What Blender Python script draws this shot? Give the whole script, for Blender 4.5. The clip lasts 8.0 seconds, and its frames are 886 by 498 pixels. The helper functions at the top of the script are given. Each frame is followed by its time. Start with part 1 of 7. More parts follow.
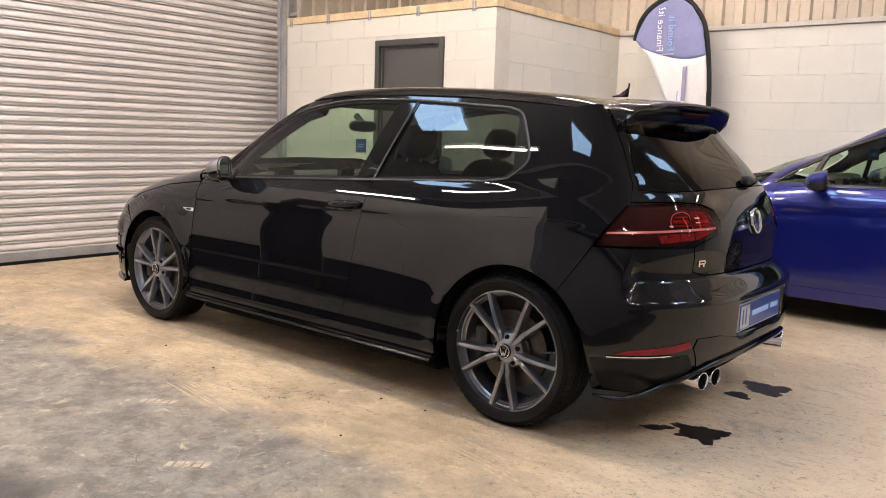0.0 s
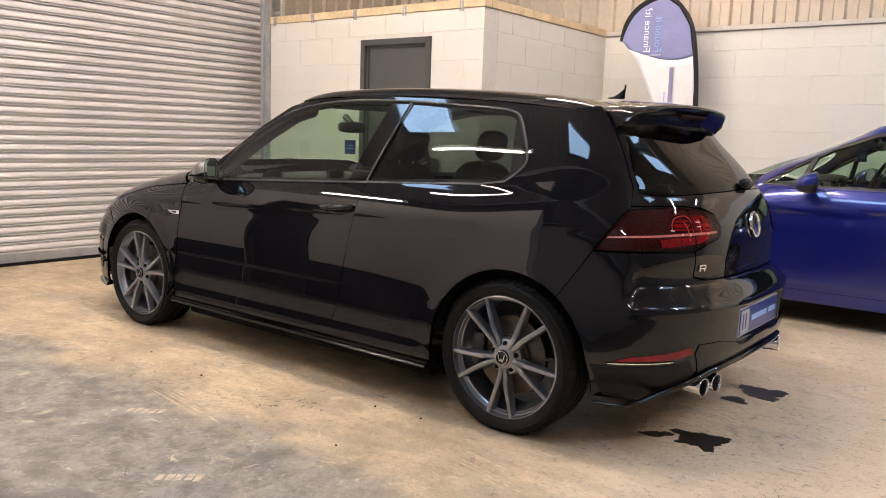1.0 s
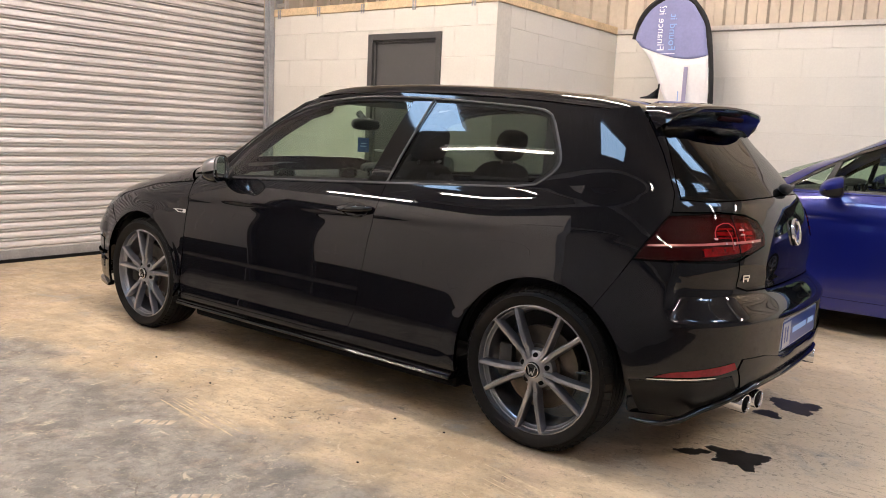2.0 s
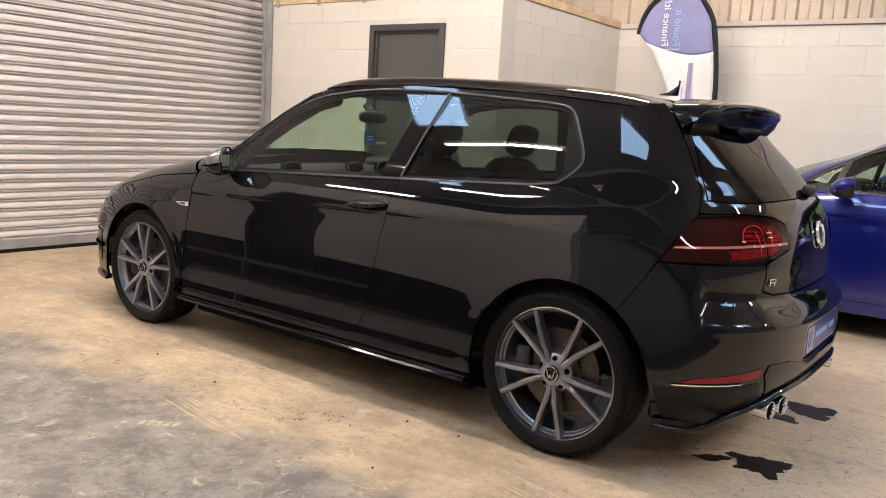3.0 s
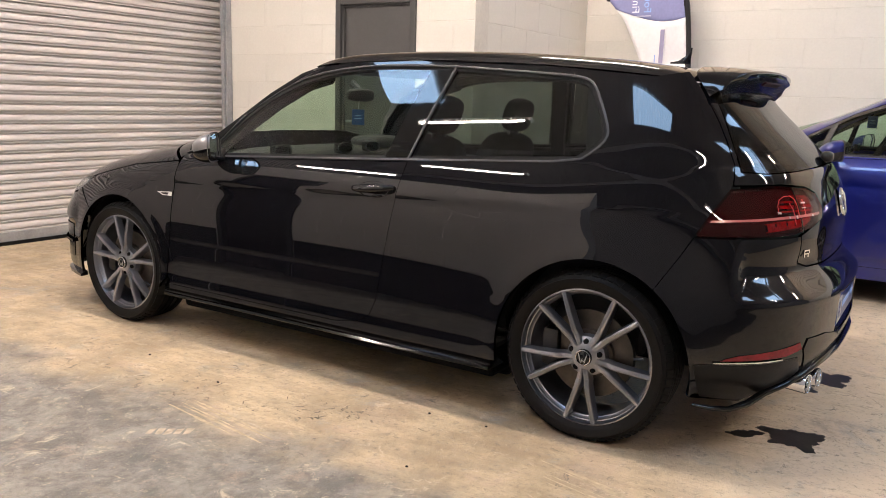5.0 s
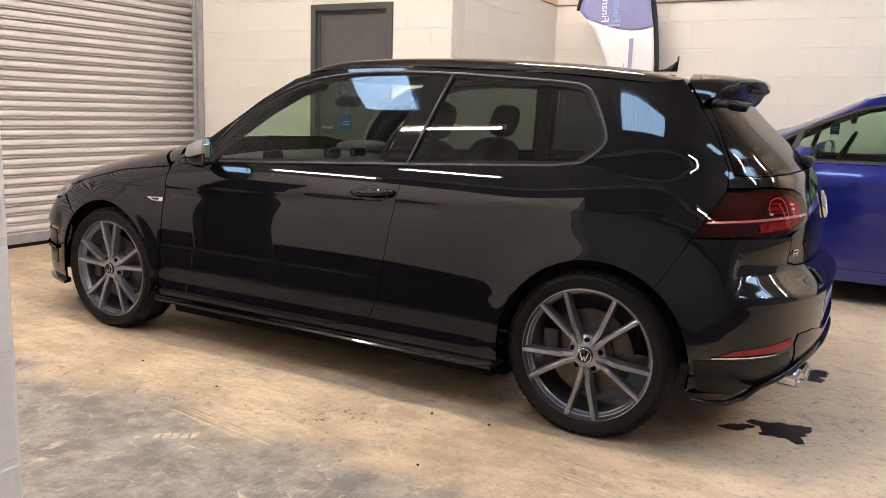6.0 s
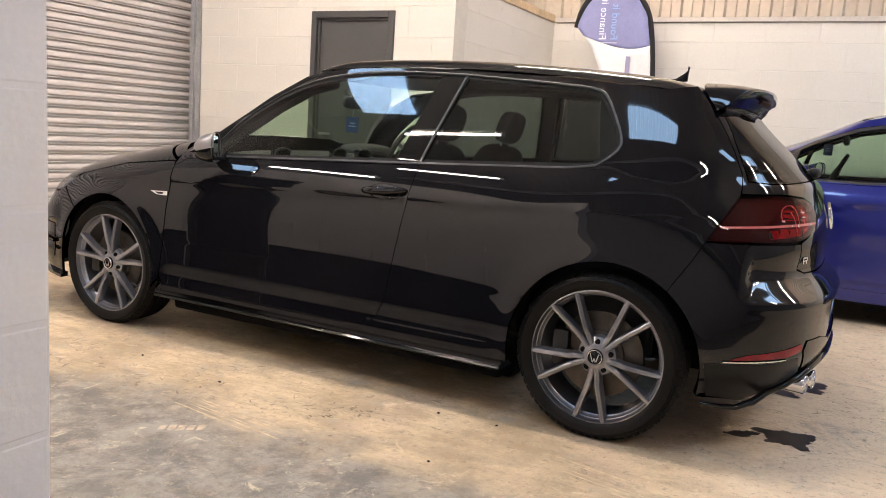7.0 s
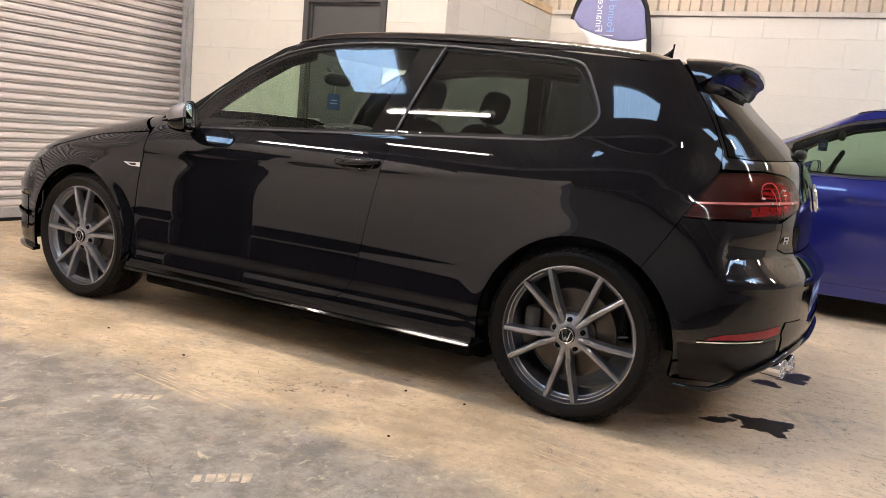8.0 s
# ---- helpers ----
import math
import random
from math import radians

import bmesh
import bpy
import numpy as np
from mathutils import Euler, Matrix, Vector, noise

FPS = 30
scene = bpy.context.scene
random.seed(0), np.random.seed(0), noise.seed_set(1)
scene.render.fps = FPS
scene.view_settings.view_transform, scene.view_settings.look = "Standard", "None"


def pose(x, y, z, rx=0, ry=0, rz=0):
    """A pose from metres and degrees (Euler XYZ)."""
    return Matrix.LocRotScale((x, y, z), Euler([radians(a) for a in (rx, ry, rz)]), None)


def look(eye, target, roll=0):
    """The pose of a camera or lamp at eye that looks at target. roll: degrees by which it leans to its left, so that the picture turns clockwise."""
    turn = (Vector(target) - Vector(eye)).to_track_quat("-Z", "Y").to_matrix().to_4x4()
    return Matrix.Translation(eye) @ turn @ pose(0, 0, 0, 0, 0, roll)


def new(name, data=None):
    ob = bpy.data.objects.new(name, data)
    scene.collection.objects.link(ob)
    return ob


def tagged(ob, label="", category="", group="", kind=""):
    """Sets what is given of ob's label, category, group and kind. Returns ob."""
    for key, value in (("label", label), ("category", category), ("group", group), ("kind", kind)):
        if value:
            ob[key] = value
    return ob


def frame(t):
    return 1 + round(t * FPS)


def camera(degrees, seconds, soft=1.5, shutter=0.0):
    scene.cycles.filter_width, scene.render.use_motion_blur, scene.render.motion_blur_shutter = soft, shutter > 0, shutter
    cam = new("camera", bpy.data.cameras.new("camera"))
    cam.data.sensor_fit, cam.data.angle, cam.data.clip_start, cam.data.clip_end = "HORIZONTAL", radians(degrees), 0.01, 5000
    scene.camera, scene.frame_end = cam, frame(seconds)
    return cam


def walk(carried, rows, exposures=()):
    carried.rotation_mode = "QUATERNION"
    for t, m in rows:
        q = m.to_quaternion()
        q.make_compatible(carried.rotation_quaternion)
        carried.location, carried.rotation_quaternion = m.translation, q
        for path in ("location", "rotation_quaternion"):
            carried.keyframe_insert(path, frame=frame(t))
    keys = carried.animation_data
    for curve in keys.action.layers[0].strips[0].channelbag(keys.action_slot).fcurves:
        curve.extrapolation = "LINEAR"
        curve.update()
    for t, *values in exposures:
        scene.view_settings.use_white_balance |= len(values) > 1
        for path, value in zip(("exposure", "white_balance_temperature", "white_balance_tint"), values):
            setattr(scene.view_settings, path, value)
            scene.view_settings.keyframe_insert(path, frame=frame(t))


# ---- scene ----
LENS = 57.9
PATH = [
    (0, (1.841, -3.553, 1.198), (0.589, -2.019, 0.916), 1.9),
    (0.5, (1.805, -3.552, 1.204), (0.579, -1.998, 0.924), 1.9),
    (1, (1.74, -3.542, 1.206), (0.529, -1.976, 0.925), 2.0),
    (1.5, (1.621, -3.5, 1.209), (0.417, -1.929, 0.925), 2.3),
    (3, (1.368, -3.485, 1.219), (0.202, -1.889, 0.912), 3.5),
    (3.5, (1.292, -3.492, 1.225), (0.152, -1.88, 0.903), 3.3),
    (4, (1.247, -3.495, 1.23), (0.133, -1.87, 0.888), 2.9),
    (4.5, (1.158, -3.508, 1.218), (0.077, -1.864, 0.859), 2.3),
    (4.7, (1.108, -3.505, 1.215), (0.038, -1.855, 0.853), 2.1),
    (5.8, (0.953, -3.621, 1.238), (-0.02, -1.91, 0.88), 1.5),
    (6, (0.926, -3.663, 1.208), (-0.029, -1.94, 0.864), 1.9),
    (6.5, (0.857, -3.734, 1.167), (-0.068, -1.99, 0.848), 2.7),
    (7, (0.82, -3.734, 1.123), (-0.094, -1.98, 0.828), 3.8),
    (7.5, (0.868, -3.648, 1.064), (-0.051, -1.895, 0.779), 4.7),
    (8, (0.902, -3.608, 1.004), (-0.019, -1.856, 0.717), 5.1),
]
cam = camera(LENS, 8.0, soft=0.95)
walk(cam, [(t, look(eye, target, roll)) for t, eye, target, roll in PATH], exposures=[(0.0, 0.02), (4.5, 0.05), (7.0, 0.10), (8.0, 0.11)])

# ---- world and light ----
CEIL = 4.45
ROOFLIGHTS = [(-3.78, -3.08, -2.80, -1.97), (-0.85, 0.58, -3.30, -2.46), (1.75, 2.45, 1.75, 2.95), (3.55, 4.45, 0.25, 1.55), (3.1, 3.85, -1.65, -1.05)]      # x0, x1, y0, y1
TUBES = [(-3.25, -2.72, 2.78, 0, 1.15, False), (-2.3, -2.72, 3.63, 0, 1.12, False)]               # x, y, z, turn, length, twin
# the tube at (3.3, -3.5) is added fill for the near wall's end
TUBES += [(-2.9, -0.72, 4.05, 0, 1.5, True), (-1.0, -0.72, 4.05, 0, 1.5, True), (3.3, -3.5, 4.05, 0, 1.5, False), (4.3, 2.9, 4.05, 0, 1.5, True), (4.3, 0.3, 4.05, 0, 1.5, True), (-1.4, 2.5, 3.9, 0, 1.5, False)]
TUBE_POWER = 284.0
SKY_POWER = 12.5
world = bpy.data.worlds.new("world")
scene.world = world
world.use_nodes = True
sky = world.node_tree.nodes.new("ShaderNodeTexSky")
sky.sky_type, sky.sun_disc = "NISHITA", False
sky.sun_elevation, sky.sun_rotation = radians(35), radians(150)
world.node_tree.links.new(sky.outputs[0], world.node_tree.nodes["Background"].inputs[0])
world.node_tree.nodes["Background"].inputs[1].default_value = 0.08


# ---- materials ----
def material(name, colour, rough=0.5, metal=0.0, coat=0.0, coat_rough=0.03, var=0.0, scale=3.0, fine=40.0, bump=0.0, bump_scale=60.0, spec=0.5, dark=None):
    """A surface with two scales of colour variation and a fine relief."""
    m = bpy.data.materials.new(name)
    m.use_nodes = True
    n, l = m.node_tree.nodes, m.node_tree.links
    b = n["Principled BSDF"]
    b.inputs["Base Color"].default_value = (*colour, 1)
    b.inputs["Roughness"].default_value = rough
    b.inputs["Metallic"].default_value = metal
    b.inputs["Coat Weight"].default_value = coat
    b.inputs["Coat Roughness"].default_value = coat_rough
    b.inputs["Specular IOR Level"].default_value = spec
    co = n.new("ShaderNodeTexCoord")
    if var:
        mix = n.new("ShaderNodeMix")
        mix.data_type = "RGBA"
        big, small = n.new("ShaderNodeTexNoise"), n.new("ShaderNodeTexNoise")
        big.inputs["Scale"].default_value, small.inputs["Scale"].default_value = scale, fine
        big.inputs["Detail"].default_value = 5
        add = n.new("ShaderNodeMath")
        add.operation = "MULTIPLY_ADD"
        add.inputs[1].default_value = 0.4
        l.new(co.outputs["Object"], big.inputs["Vector"])
        l.new(co.outputs["Object"], small.inputs["Vector"])
        l.new(small.outputs[0], add.inputs[0])
        half = n.new("ShaderNodeMath")
        half.operation = "MULTIPLY"
        half.inputs[1].default_value = 0.6
        l.new(big.outputs[0], half.inputs[0])
        l.new(half.outputs[0], add.inputs[2])
        ramp = n.new("ShaderNodeMapRange")
        ramp.inputs[1].default_value, ramp.inputs[2].default_value = 0.35, 0.65
        l.new(add.outputs[0], ramp.inputs[0])
        l.new(ramp.outputs[0], mix.inputs[0])
        mix.inputs[6].default_value = (*(dark or [c * (1 - var) for c in colour]), 1)
        mix.inputs[7].default_value = (*[min(1, c * (1 + 0.5 * var)) for c in colour], 1)
        l.new(mix.outputs[2], b.inputs["Base Color"])
    if bump:
        t, bp = n.new("ShaderNodeTexNoise"), n.new("ShaderNodeBump")
        t.inputs["Scale"].default_value, t.inputs["Detail"].default_value = bump_scale, 4
        bp.inputs["Strength"].default_value, bp.inputs["Distance"].default_value = bump, 0.004
        l.new(co.outputs["Object"], t.inputs["Vector"])
        l.new(t.outputs[0], bp.inputs["Height"])
        l.new(bp.outputs[0], b.inputs["Normal"])
    return m


def glass(name, tint, base=0.065, edge=1.0):
    """A thin pane: clear with a tint, and gloss by Fresnel."""
    m = bpy.data.materials.new(name)
    m.use_nodes = True
    n, l = m.node_tree.nodes, m.node_tree.links
    n.remove(n["Principled BSDF"])
    mix, tr, gl, lw = n.new("ShaderNodeMixShader"), n.new("ShaderNodeBsdfTransparent"), n.new("ShaderNodeBsdfGlossy"), n.new("ShaderNodeLayerWeight")
    lw.inputs[0].default_value = 0.5
    steep, fr = n.new("ShaderNodeMath"), n.new("ShaderNodeMapRange")
    steep.operation, steep.inputs[1].default_value = "POWER", 5.0
    l.new(lw.outputs["Facing"], steep.inputs[0])
    l.new(steep.outputs[0], fr.inputs[0])
    fr.inputs[3].default_value, fr.inputs[4].default_value = base, edge
    tr.inputs[0].default_value = (*tint, 1)
    gl.inputs["Roughness"].default_value = 0.0
    l.new(fr.outputs[0], mix.inputs[0])
    l.new(tr.outputs[0], mix.inputs[1])
    l.new(gl.outputs[0], mix.inputs[2])
    l.new(mix.outputs[0], n["Material Output"].inputs[0])
    return m


def glow(name, colour, power):
    m = bpy.data.materials.new(name)
    m.use_nodes = True
    b = m.node_tree.nodes["Principled BSDF"]
    b.inputs["Base Color"].default_value = (0.8, 0.8, 0.8, 1)
    b.inputs["Emission Color"].default_value = (*colour, 1)
    b.inputs["Emission Strength"].default_value = power
    return m


M_PAINT = material("black car paint", (0.0040, 0.0040, 0.0056), 0.3, 0.0, 1.0, 0.01, spec=0.0)
M_PAINT.node_tree.nodes["Principled BSDF"].inputs["Coat IOR"].default_value = 1.47
M_BLUE = material("blue car paint", (0.004, 0.010, 0.17), 0.28, 0.35, 1.0, 0.015)
M_GLOSSBLACK = material("gloss black trim", (0.004, 0.004, 0.004), 0.04, 0, 0.0)
M_PLASTIC = material("black plastic", (0.014, 0.014, 0.015), 0.45, var=0.2, bump=0.15, bump_scale=400)
M_VOID = material("dark inner lining", (0.006, 0.006, 0.006), 0.9, spec=0.1, var=0.2)
M_RUBBER = material("tyre rubber", (0.0055, 0.0053, 0.0051), 0.6, var=0.35, scale=6, bump=0.1, bump_scale=200, dark=(0.008, 0.007, 0.006), spec=0.16)
M_RIM = material("grey alloy", (0.27, 0.275, 0.305), 0.28, 0.85, 0.6, var=0.15, scale=20, fine=300)
M_DISC = material("brake disc steel", (0.11, 0.095, 0.08), 0.42, 0.8, var=0.3, scale=12)
M_SKIRT = material("black skirt gloss", (0.004, 0.004, 0.004), 0.09, spec=0.30)
M_UNDER = material("dark gloss plastic", (0.005, 0.005, 0.005), 0.16, spec=0.40)
M_CORNERCOVER = material("matt black cover", (0.006, 0.006, 0.0065), 0.32, var=0.3, scale=6, fine=80, bump=0.15, bump_scale=400, spec=0.22)
M_SEAL = material("black window rubber", (0.006, 0.006, 0.006), 0.7, spec=0.15)
M_CHROME = material("chrome", (0.85, 0.85, 0.87), 0.08, 1.0)
M_SATIN = material("satin window trim", (0.035, 0.035, 0.037), 0.40, 0.3)
M_MIRRORCAP = material("satin aluminium cap", (0.31, 0.305, 0.31), 0.33, 0.9)
M_MIRROR = material("mirror glass", (0.85, 0.87, 0.88), 0.01, 1.0)
M_GLASS = glass("side window glass", (0.60, 0.73, 0.62))
M_REARGLASS = glass("dark rear window glass", (0.05, 0.055, 0.055), 0.045, 0.75)
M_PRIVACY = glass("tinted rear glass", (0.17, 0.19, 0.18))
M_SCREEN = glass("windscreen glass", (0.68, 0.78, 0.70), 0.04, 0.4)
M_RED = glass("red lamp lens", (0.86, 0.11, 0.14), 0.05)
M_LENS = glass("clear lamp lens", (0.8, 0.82, 0.84))
M_REDBODY = material("red reflector", (0.36, 0.012, 0.02), 0.2, 0, 0.8, var=0.5, scale=30, fine=120)
M_REDDARK = material("smoked lamp bowl", (0.020, 0.0012, 0.002), 0.6, spec=0.1)
M_REFLECT = material("red prism reflector", (0.20, 0.004, 0.012), 0.08, var=0.35, scale=12, fine=120, spec=0.45)
M_REDBAR = material("dull red lamp bar", (0.55, 0.13, 0.13), 0.2, 0, 0.6)
M_BOOTLAMP = material("dull red lamp bowl", (0.13, 0.005, 0.008), 0.25, 0, 0.6, var=0.5, scale=25, fine=90)
M_GLINT = material("pale pink painted lamp glint", (0.75, 0.38, 0.40), 0.12, 0.0, 0.8)
M_REDGLOW = material("red light guide", (1.0, 0.50, 0.50), 0.15, 0.0, 1.0)
M_SEAT = material("dark seat cloth", (0.017, 0.017, 0.018), 0.85, var=0.3, scale=8, bump=0.3, bump_scale=300)
M_LINING = material("grey headlining", (0.09, 0.09, 0.088), 0.9, var=0.1)
M_DASH = material("soft dash plastic", (0.02, 0.02, 0.021), 0.6, bump=0.2, bump_scale=500)
M_BLOCK = material("cream painted block", (0.695, 0.668, 0.606), 0.6, var=0.05, scale=2.5, fine=60, bump=0.22, bump_scale=45)
M_NEARBLOCK = material("white painted block", (0.90, 0.87, 0.86), 0.6, var=0.04, scale=2.5, fine=90, bump=0.5, bump_scale=28)
M_MORTAR = material("painted joint", (0.665, 0.633, 0.570), 0.7, var=0.1, bump=0.4)
M_DARKDOOR = material("near-black door paint", (0.018, 0.018, 0.019), 0.5, var=0.1, scale=2)
M_DOORGREY = material("dark grey door paint", (0.075, 0.073, 0.072), 0.42, var=0.08, scale=2)
M_FRAMEGREY = material("grey frame paint", (0.06, 0.059, 0.058), 0.4, var=0.08)
M_STEEL = material("galvanised steel", (0.42, 0.43, 0.45), 0.42, 0.6, var=0.2, scale=9, fine=60)
M_RAIL = material("pale rail paint", (0.55, 0.51, 0.46), 0.5, var=0.15, scale=4, fine=40)
M_SLAT = material("roller slat steel", (0.665, 0.622, 0.602), 0.45, 0.0, var=0.06, scale=1.5, fine=25)
M_CLAD = material("lined steel sheet", (0.50, 0.43, 0.34), 0.5, 0.1, var=0.12, scale=1.2, fine=20)
M_CEIL = material("roof lining sheet", (0.42, 0.41, 0.40), 0.6, var=0.1, scale=0.8)
M_WOOD = material("pine timber", (0.72, 0.55, 0.34), 0.6, var=0.25, scale=6, fine=60, bump=0.2)
M_BLACKFAB = material("black flag sleeve", (0.012, 0.012, 0.013), 0.8, bump=0.2, bump_scale=300)
M_PURPLE = material("violet flag cloth", (0.25, 0.26, 0.47), 0.75, var=0.1, scale=5)
M_WHITEFAB = material("white flag cloth", (0.78, 0.77, 0.78), 0.75, var=0.06, scale=5)
M_WHITETEXT = material("white flag print", (0.85, 0.85, 0.88), 0.7)
M_BLUETEXT = material("pale blue flag print", (0.30, 0.46, 0.78), 0.7)
M_NAVYTEXT = material("grey violet flag print", (0.30, 0.28, 0.42), 0.7)
M_PLATEBLUE = material("blue plate", (0.014, 0.045, 0.22), 0.3, 0, 0.3)
M_WHITE = material("white print", (0.38, 0.40, 0.44), 0.4)
M_REFLECTBAND = material("dark grey band for reflections", (0.025, 0.025, 0.027), 0.6, var=0.15)
M_TAG = material("blue card tag", (0.02, 0.07, 0.22), 0.5)
M_OIL = material("wet oil stain", (0.034, 0.028, 0.023), 0.34, var=0.55, scale=14, fine=90, spec=0.45)
M_TUBE = glow("tube light", (1.0, 0.85, 0.745), TUBE_POWER)
M_TUBEHIGH = glow("high output tube", (1.0, 0.85, 0.745), 2.0 * TUBE_POWER)
M_SKYLIGHT = glow("daylit rooflight", (0.42, 0.66, 1.0), SKY_POWER)
M_DARKWALL = material("dim grey wall", (0.245, 0.24, 0.245), 0.7, var=0.1, scale=1.0)
M_WHITEPAINT = material("white enamel", (0.8, 0.8, 0.78), 0.4)


def floor_material():
    m = bpy.data.materials.new("worn concrete floor")
    m.use_nodes = True
    n, l = m.node_tree.nodes, m.node_tree.links
    b = n["Principled BSDF"]
    co = n.new("ShaderNodeTexCoord")

    def tex(scale, detail, rough=0.55, vec=None, dist=0.0):
        t = n.new("ShaderNodeTexNoise")
        t.inputs["Scale"].default_value, t.inputs["Detail"].default_value, t.inputs["Roughness"].default_value = scale, detail, rough
        t.inputs["Distortion"].default_value = dist
        l.new(vec or co.outputs["Object"], t.inputs["Vector"])
        return t.outputs[0]

    def rng(v, a, c, lo=0.0, hi=1.0):
        r = n.new("ShaderNodeMapRange")
        r.interpolation_type = "SMOOTHSTEP"
        for i, k in enumerate((a, c, lo, hi)):
            r.inputs[i + 1].default_value = k
        l.new(v, r.inputs[0])
        return r.outputs[0]

    def mixc(f, a, c):
        x = n.new("ShaderNodeMix")
        x.data_type = "RGBA"
        l.new(f, x.inputs[0])
        for i, k in ((6, a), (7, c)):
            if isinstance(k, tuple):
                x.inputs[i].default_value = (*k, 1)
            else:
                l.new(k, x.inputs[i])
        return x.outputs[2]

    def math(op, a, c):
        x = n.new("ShaderNodeMath")
        x.operation = op
        for i, k in enumerate((a, c)):
            if isinstance(k, (int, float)):
                x.inputs[i].default_value = k
            else:
                l.new(k, x.inputs[i])
        return x.outputs[0]

    sep = n.new("ShaderNodeSeparateXYZ")
    l.new(co.outputs["Object"], sep.inputs[0])
    stretch = n.new("ShaderNodeMapping")
    stretch.inputs["Rotation"].default_value = (0, 0, radians(-28))
    stretch.inputs["Scale"].default_value = (0.35, 1.0, 1.0)
    l.new(co.outputs["Object"], stretch.inputs[0])
    grain = stretch.outputs[0]
    # grey worn zone towards the doorway, tan dust towards the bay
    lane = math("ADD", sep.outputs[1], math("MULTIPLY", tex(2.4, 6, 0.65), 1.0))
    along = math("ADD", sep.outputs[0], math("MULTIPLY", tex(1.7, 4), 1.2))
    grey = math("MULTIPLY", rng(lane, -0.86, -1.22), rng(along, 1.0, 0.35))
    tan = mixc(rng(tex(2.2, 8, 0.7), 0.36, 0.64), (0.38, 0.292, 0.185), (0.63, 0.500, 0.325))
    gry = mixc(rng(tex(5.0, 9, 0.78, dist=0.3), 0.40, 0.60), (0.150, 0.138, 0.121), (0.300, 0.272, 0.232))
    gry = mixc(rng(tex(2.3, 6, 0.7), 0.52, 0.66, 0.0, 0.6), gry, (0.36, 0.315, 0.255))
    gry = mixc(rng(tex(17, 8, 0.8, dist=0.6), 0.54, 0.64, 0.0, 0.6), gry, (0.125, 0.113, 0.098))
    gry = mixc(rng(tex(38, 6, 0.75, vec=grain), 0.60, 0.70, 0.0, 0.7), gry, (0.46, 0.41, 0.33))
    tan = mixc(rng(tex(12, 8, 0.75, vec=grain), 0.42, 0.62, 0.0, 0.55), tan, (0.34, 0.255, 0.165))
    tan = mixc(rng(tex(0.9, 4, 0.6), 0.50, 0.62, 0.0, 0.5), tan, (0.52, 0.385, 0.285))
    base = mixc(grey, tan, gry)
    # paler towards +x; the colour also lifts the brightness at that end
    base = mixc(rng(math("ADD", sep.outputs[0], math("MULTIPLY", tex(1.3, 5, 0.65), 0.9)), 0.55, 1.35, 0.0, 0.65), base, (0.68, 0.55, 0.405))
    blot = rng(tex(3.6, 9, 0.75, dist=0.4), 0.55, 0.66, 0.0, 0.55)
    base = mixc(blot, base, (0.28, 0.235, 0.175))
    fine = rng(tex(30, 7, 0.75), 0.53, 0.66, 0.0, 0.6)
    base = mixc(fine, base, (0.19, 0.16, 0.125))
    base = mixc(rng(tex(4.3, 6, 0.7), 0.55, 0.68, 0.0, 0.5), base, (0.50, 0.375, 0.28))
    base = mixc(rng(tex(3.1, 7, 0.7, dist=0.5), 0.57, 0.68, 0.0, 0.55), base, (0.33, 0.315, 0.28))
    pale = rng(tex(9, 8, 0.75, dist=0.8), 0.57, 0.68, 0.0, 0.65)
    base = mixc(pale, base, (0.70, 0.58, 0.42))
    pit = rng(tex(75, 5, 0.7), 0.56, 0.68, 0.0, 0.5)
    base = mixc(pit, base, (0.20, 0.165, 0.125))
    dust = rng(tex(22, 8, 0.8, dist=0.5), 0.56, 0.66, 0.0, 0.5)
    base = mixc(dust, base, (0.66, 0.54, 0.38))
    speck = rng(tex(150, 2, 0.5), 0.70, 0.80, 0.0, 0.5)
    base = mixc(speck, base, (0.10, 0.085, 0.07))
    # long drag scratches
    mp = n.new("ShaderNodeMapping")
    mp.inputs["Rotation"].default_value = (0, 0, radians(38))
    mp.inputs["Scale"].default_value = (1.0, 14.0, 1.0)
    l.new(co.outputs["Object"], mp.inputs[0])
    drag = math("MULTIPLY", rng(tex(2.6, 6, 0.7, vec=mp.outputs[0]), 0.56, 0.68), rng(tex(1.2, 3), 0.44, 0.58))
    base = mixc(math("MULTIPLY", drag, 0.55), base, (0.25, 0.205, 0.15))
    # crumpled dark rubber marks in a few worn places
    wig = math("MULTIPLY", rng(tex(11, 8, 0.78, dist=1.8), 0.57, 0.63), rng(tex(1.7, 4, 0.6), 0.46, 0.54))
    base = mixc(math("MULTIPLY", wig, 0.8), base, (0.13, 0.11, 0.085))
    # strip mostly out of view, darkened so the car doors reflect it black
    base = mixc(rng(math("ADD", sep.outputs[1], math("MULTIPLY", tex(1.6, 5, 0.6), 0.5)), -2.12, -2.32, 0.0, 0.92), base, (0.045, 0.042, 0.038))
    l.new(base, b.inputs["Base Color"])
    l.new(rng(tex(6, 6, 0.6), 0.3, 0.7, 0.42, 0.68), b.inputs["Roughness"])
    bp = n.new("ShaderNodeBump")
    bp.inputs["Strength"].default_value, bp.inputs["Distance"].default_value = 0.7, 0.006
    l.new(math("ADD", tex(45, 6, 0.7), math("MULTIPLY", tex(7, 4), 1.5)), bp.inputs["Height"])
    l.new(bp.outputs[0], b.inputs["Normal"])
    return m


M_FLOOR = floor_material()


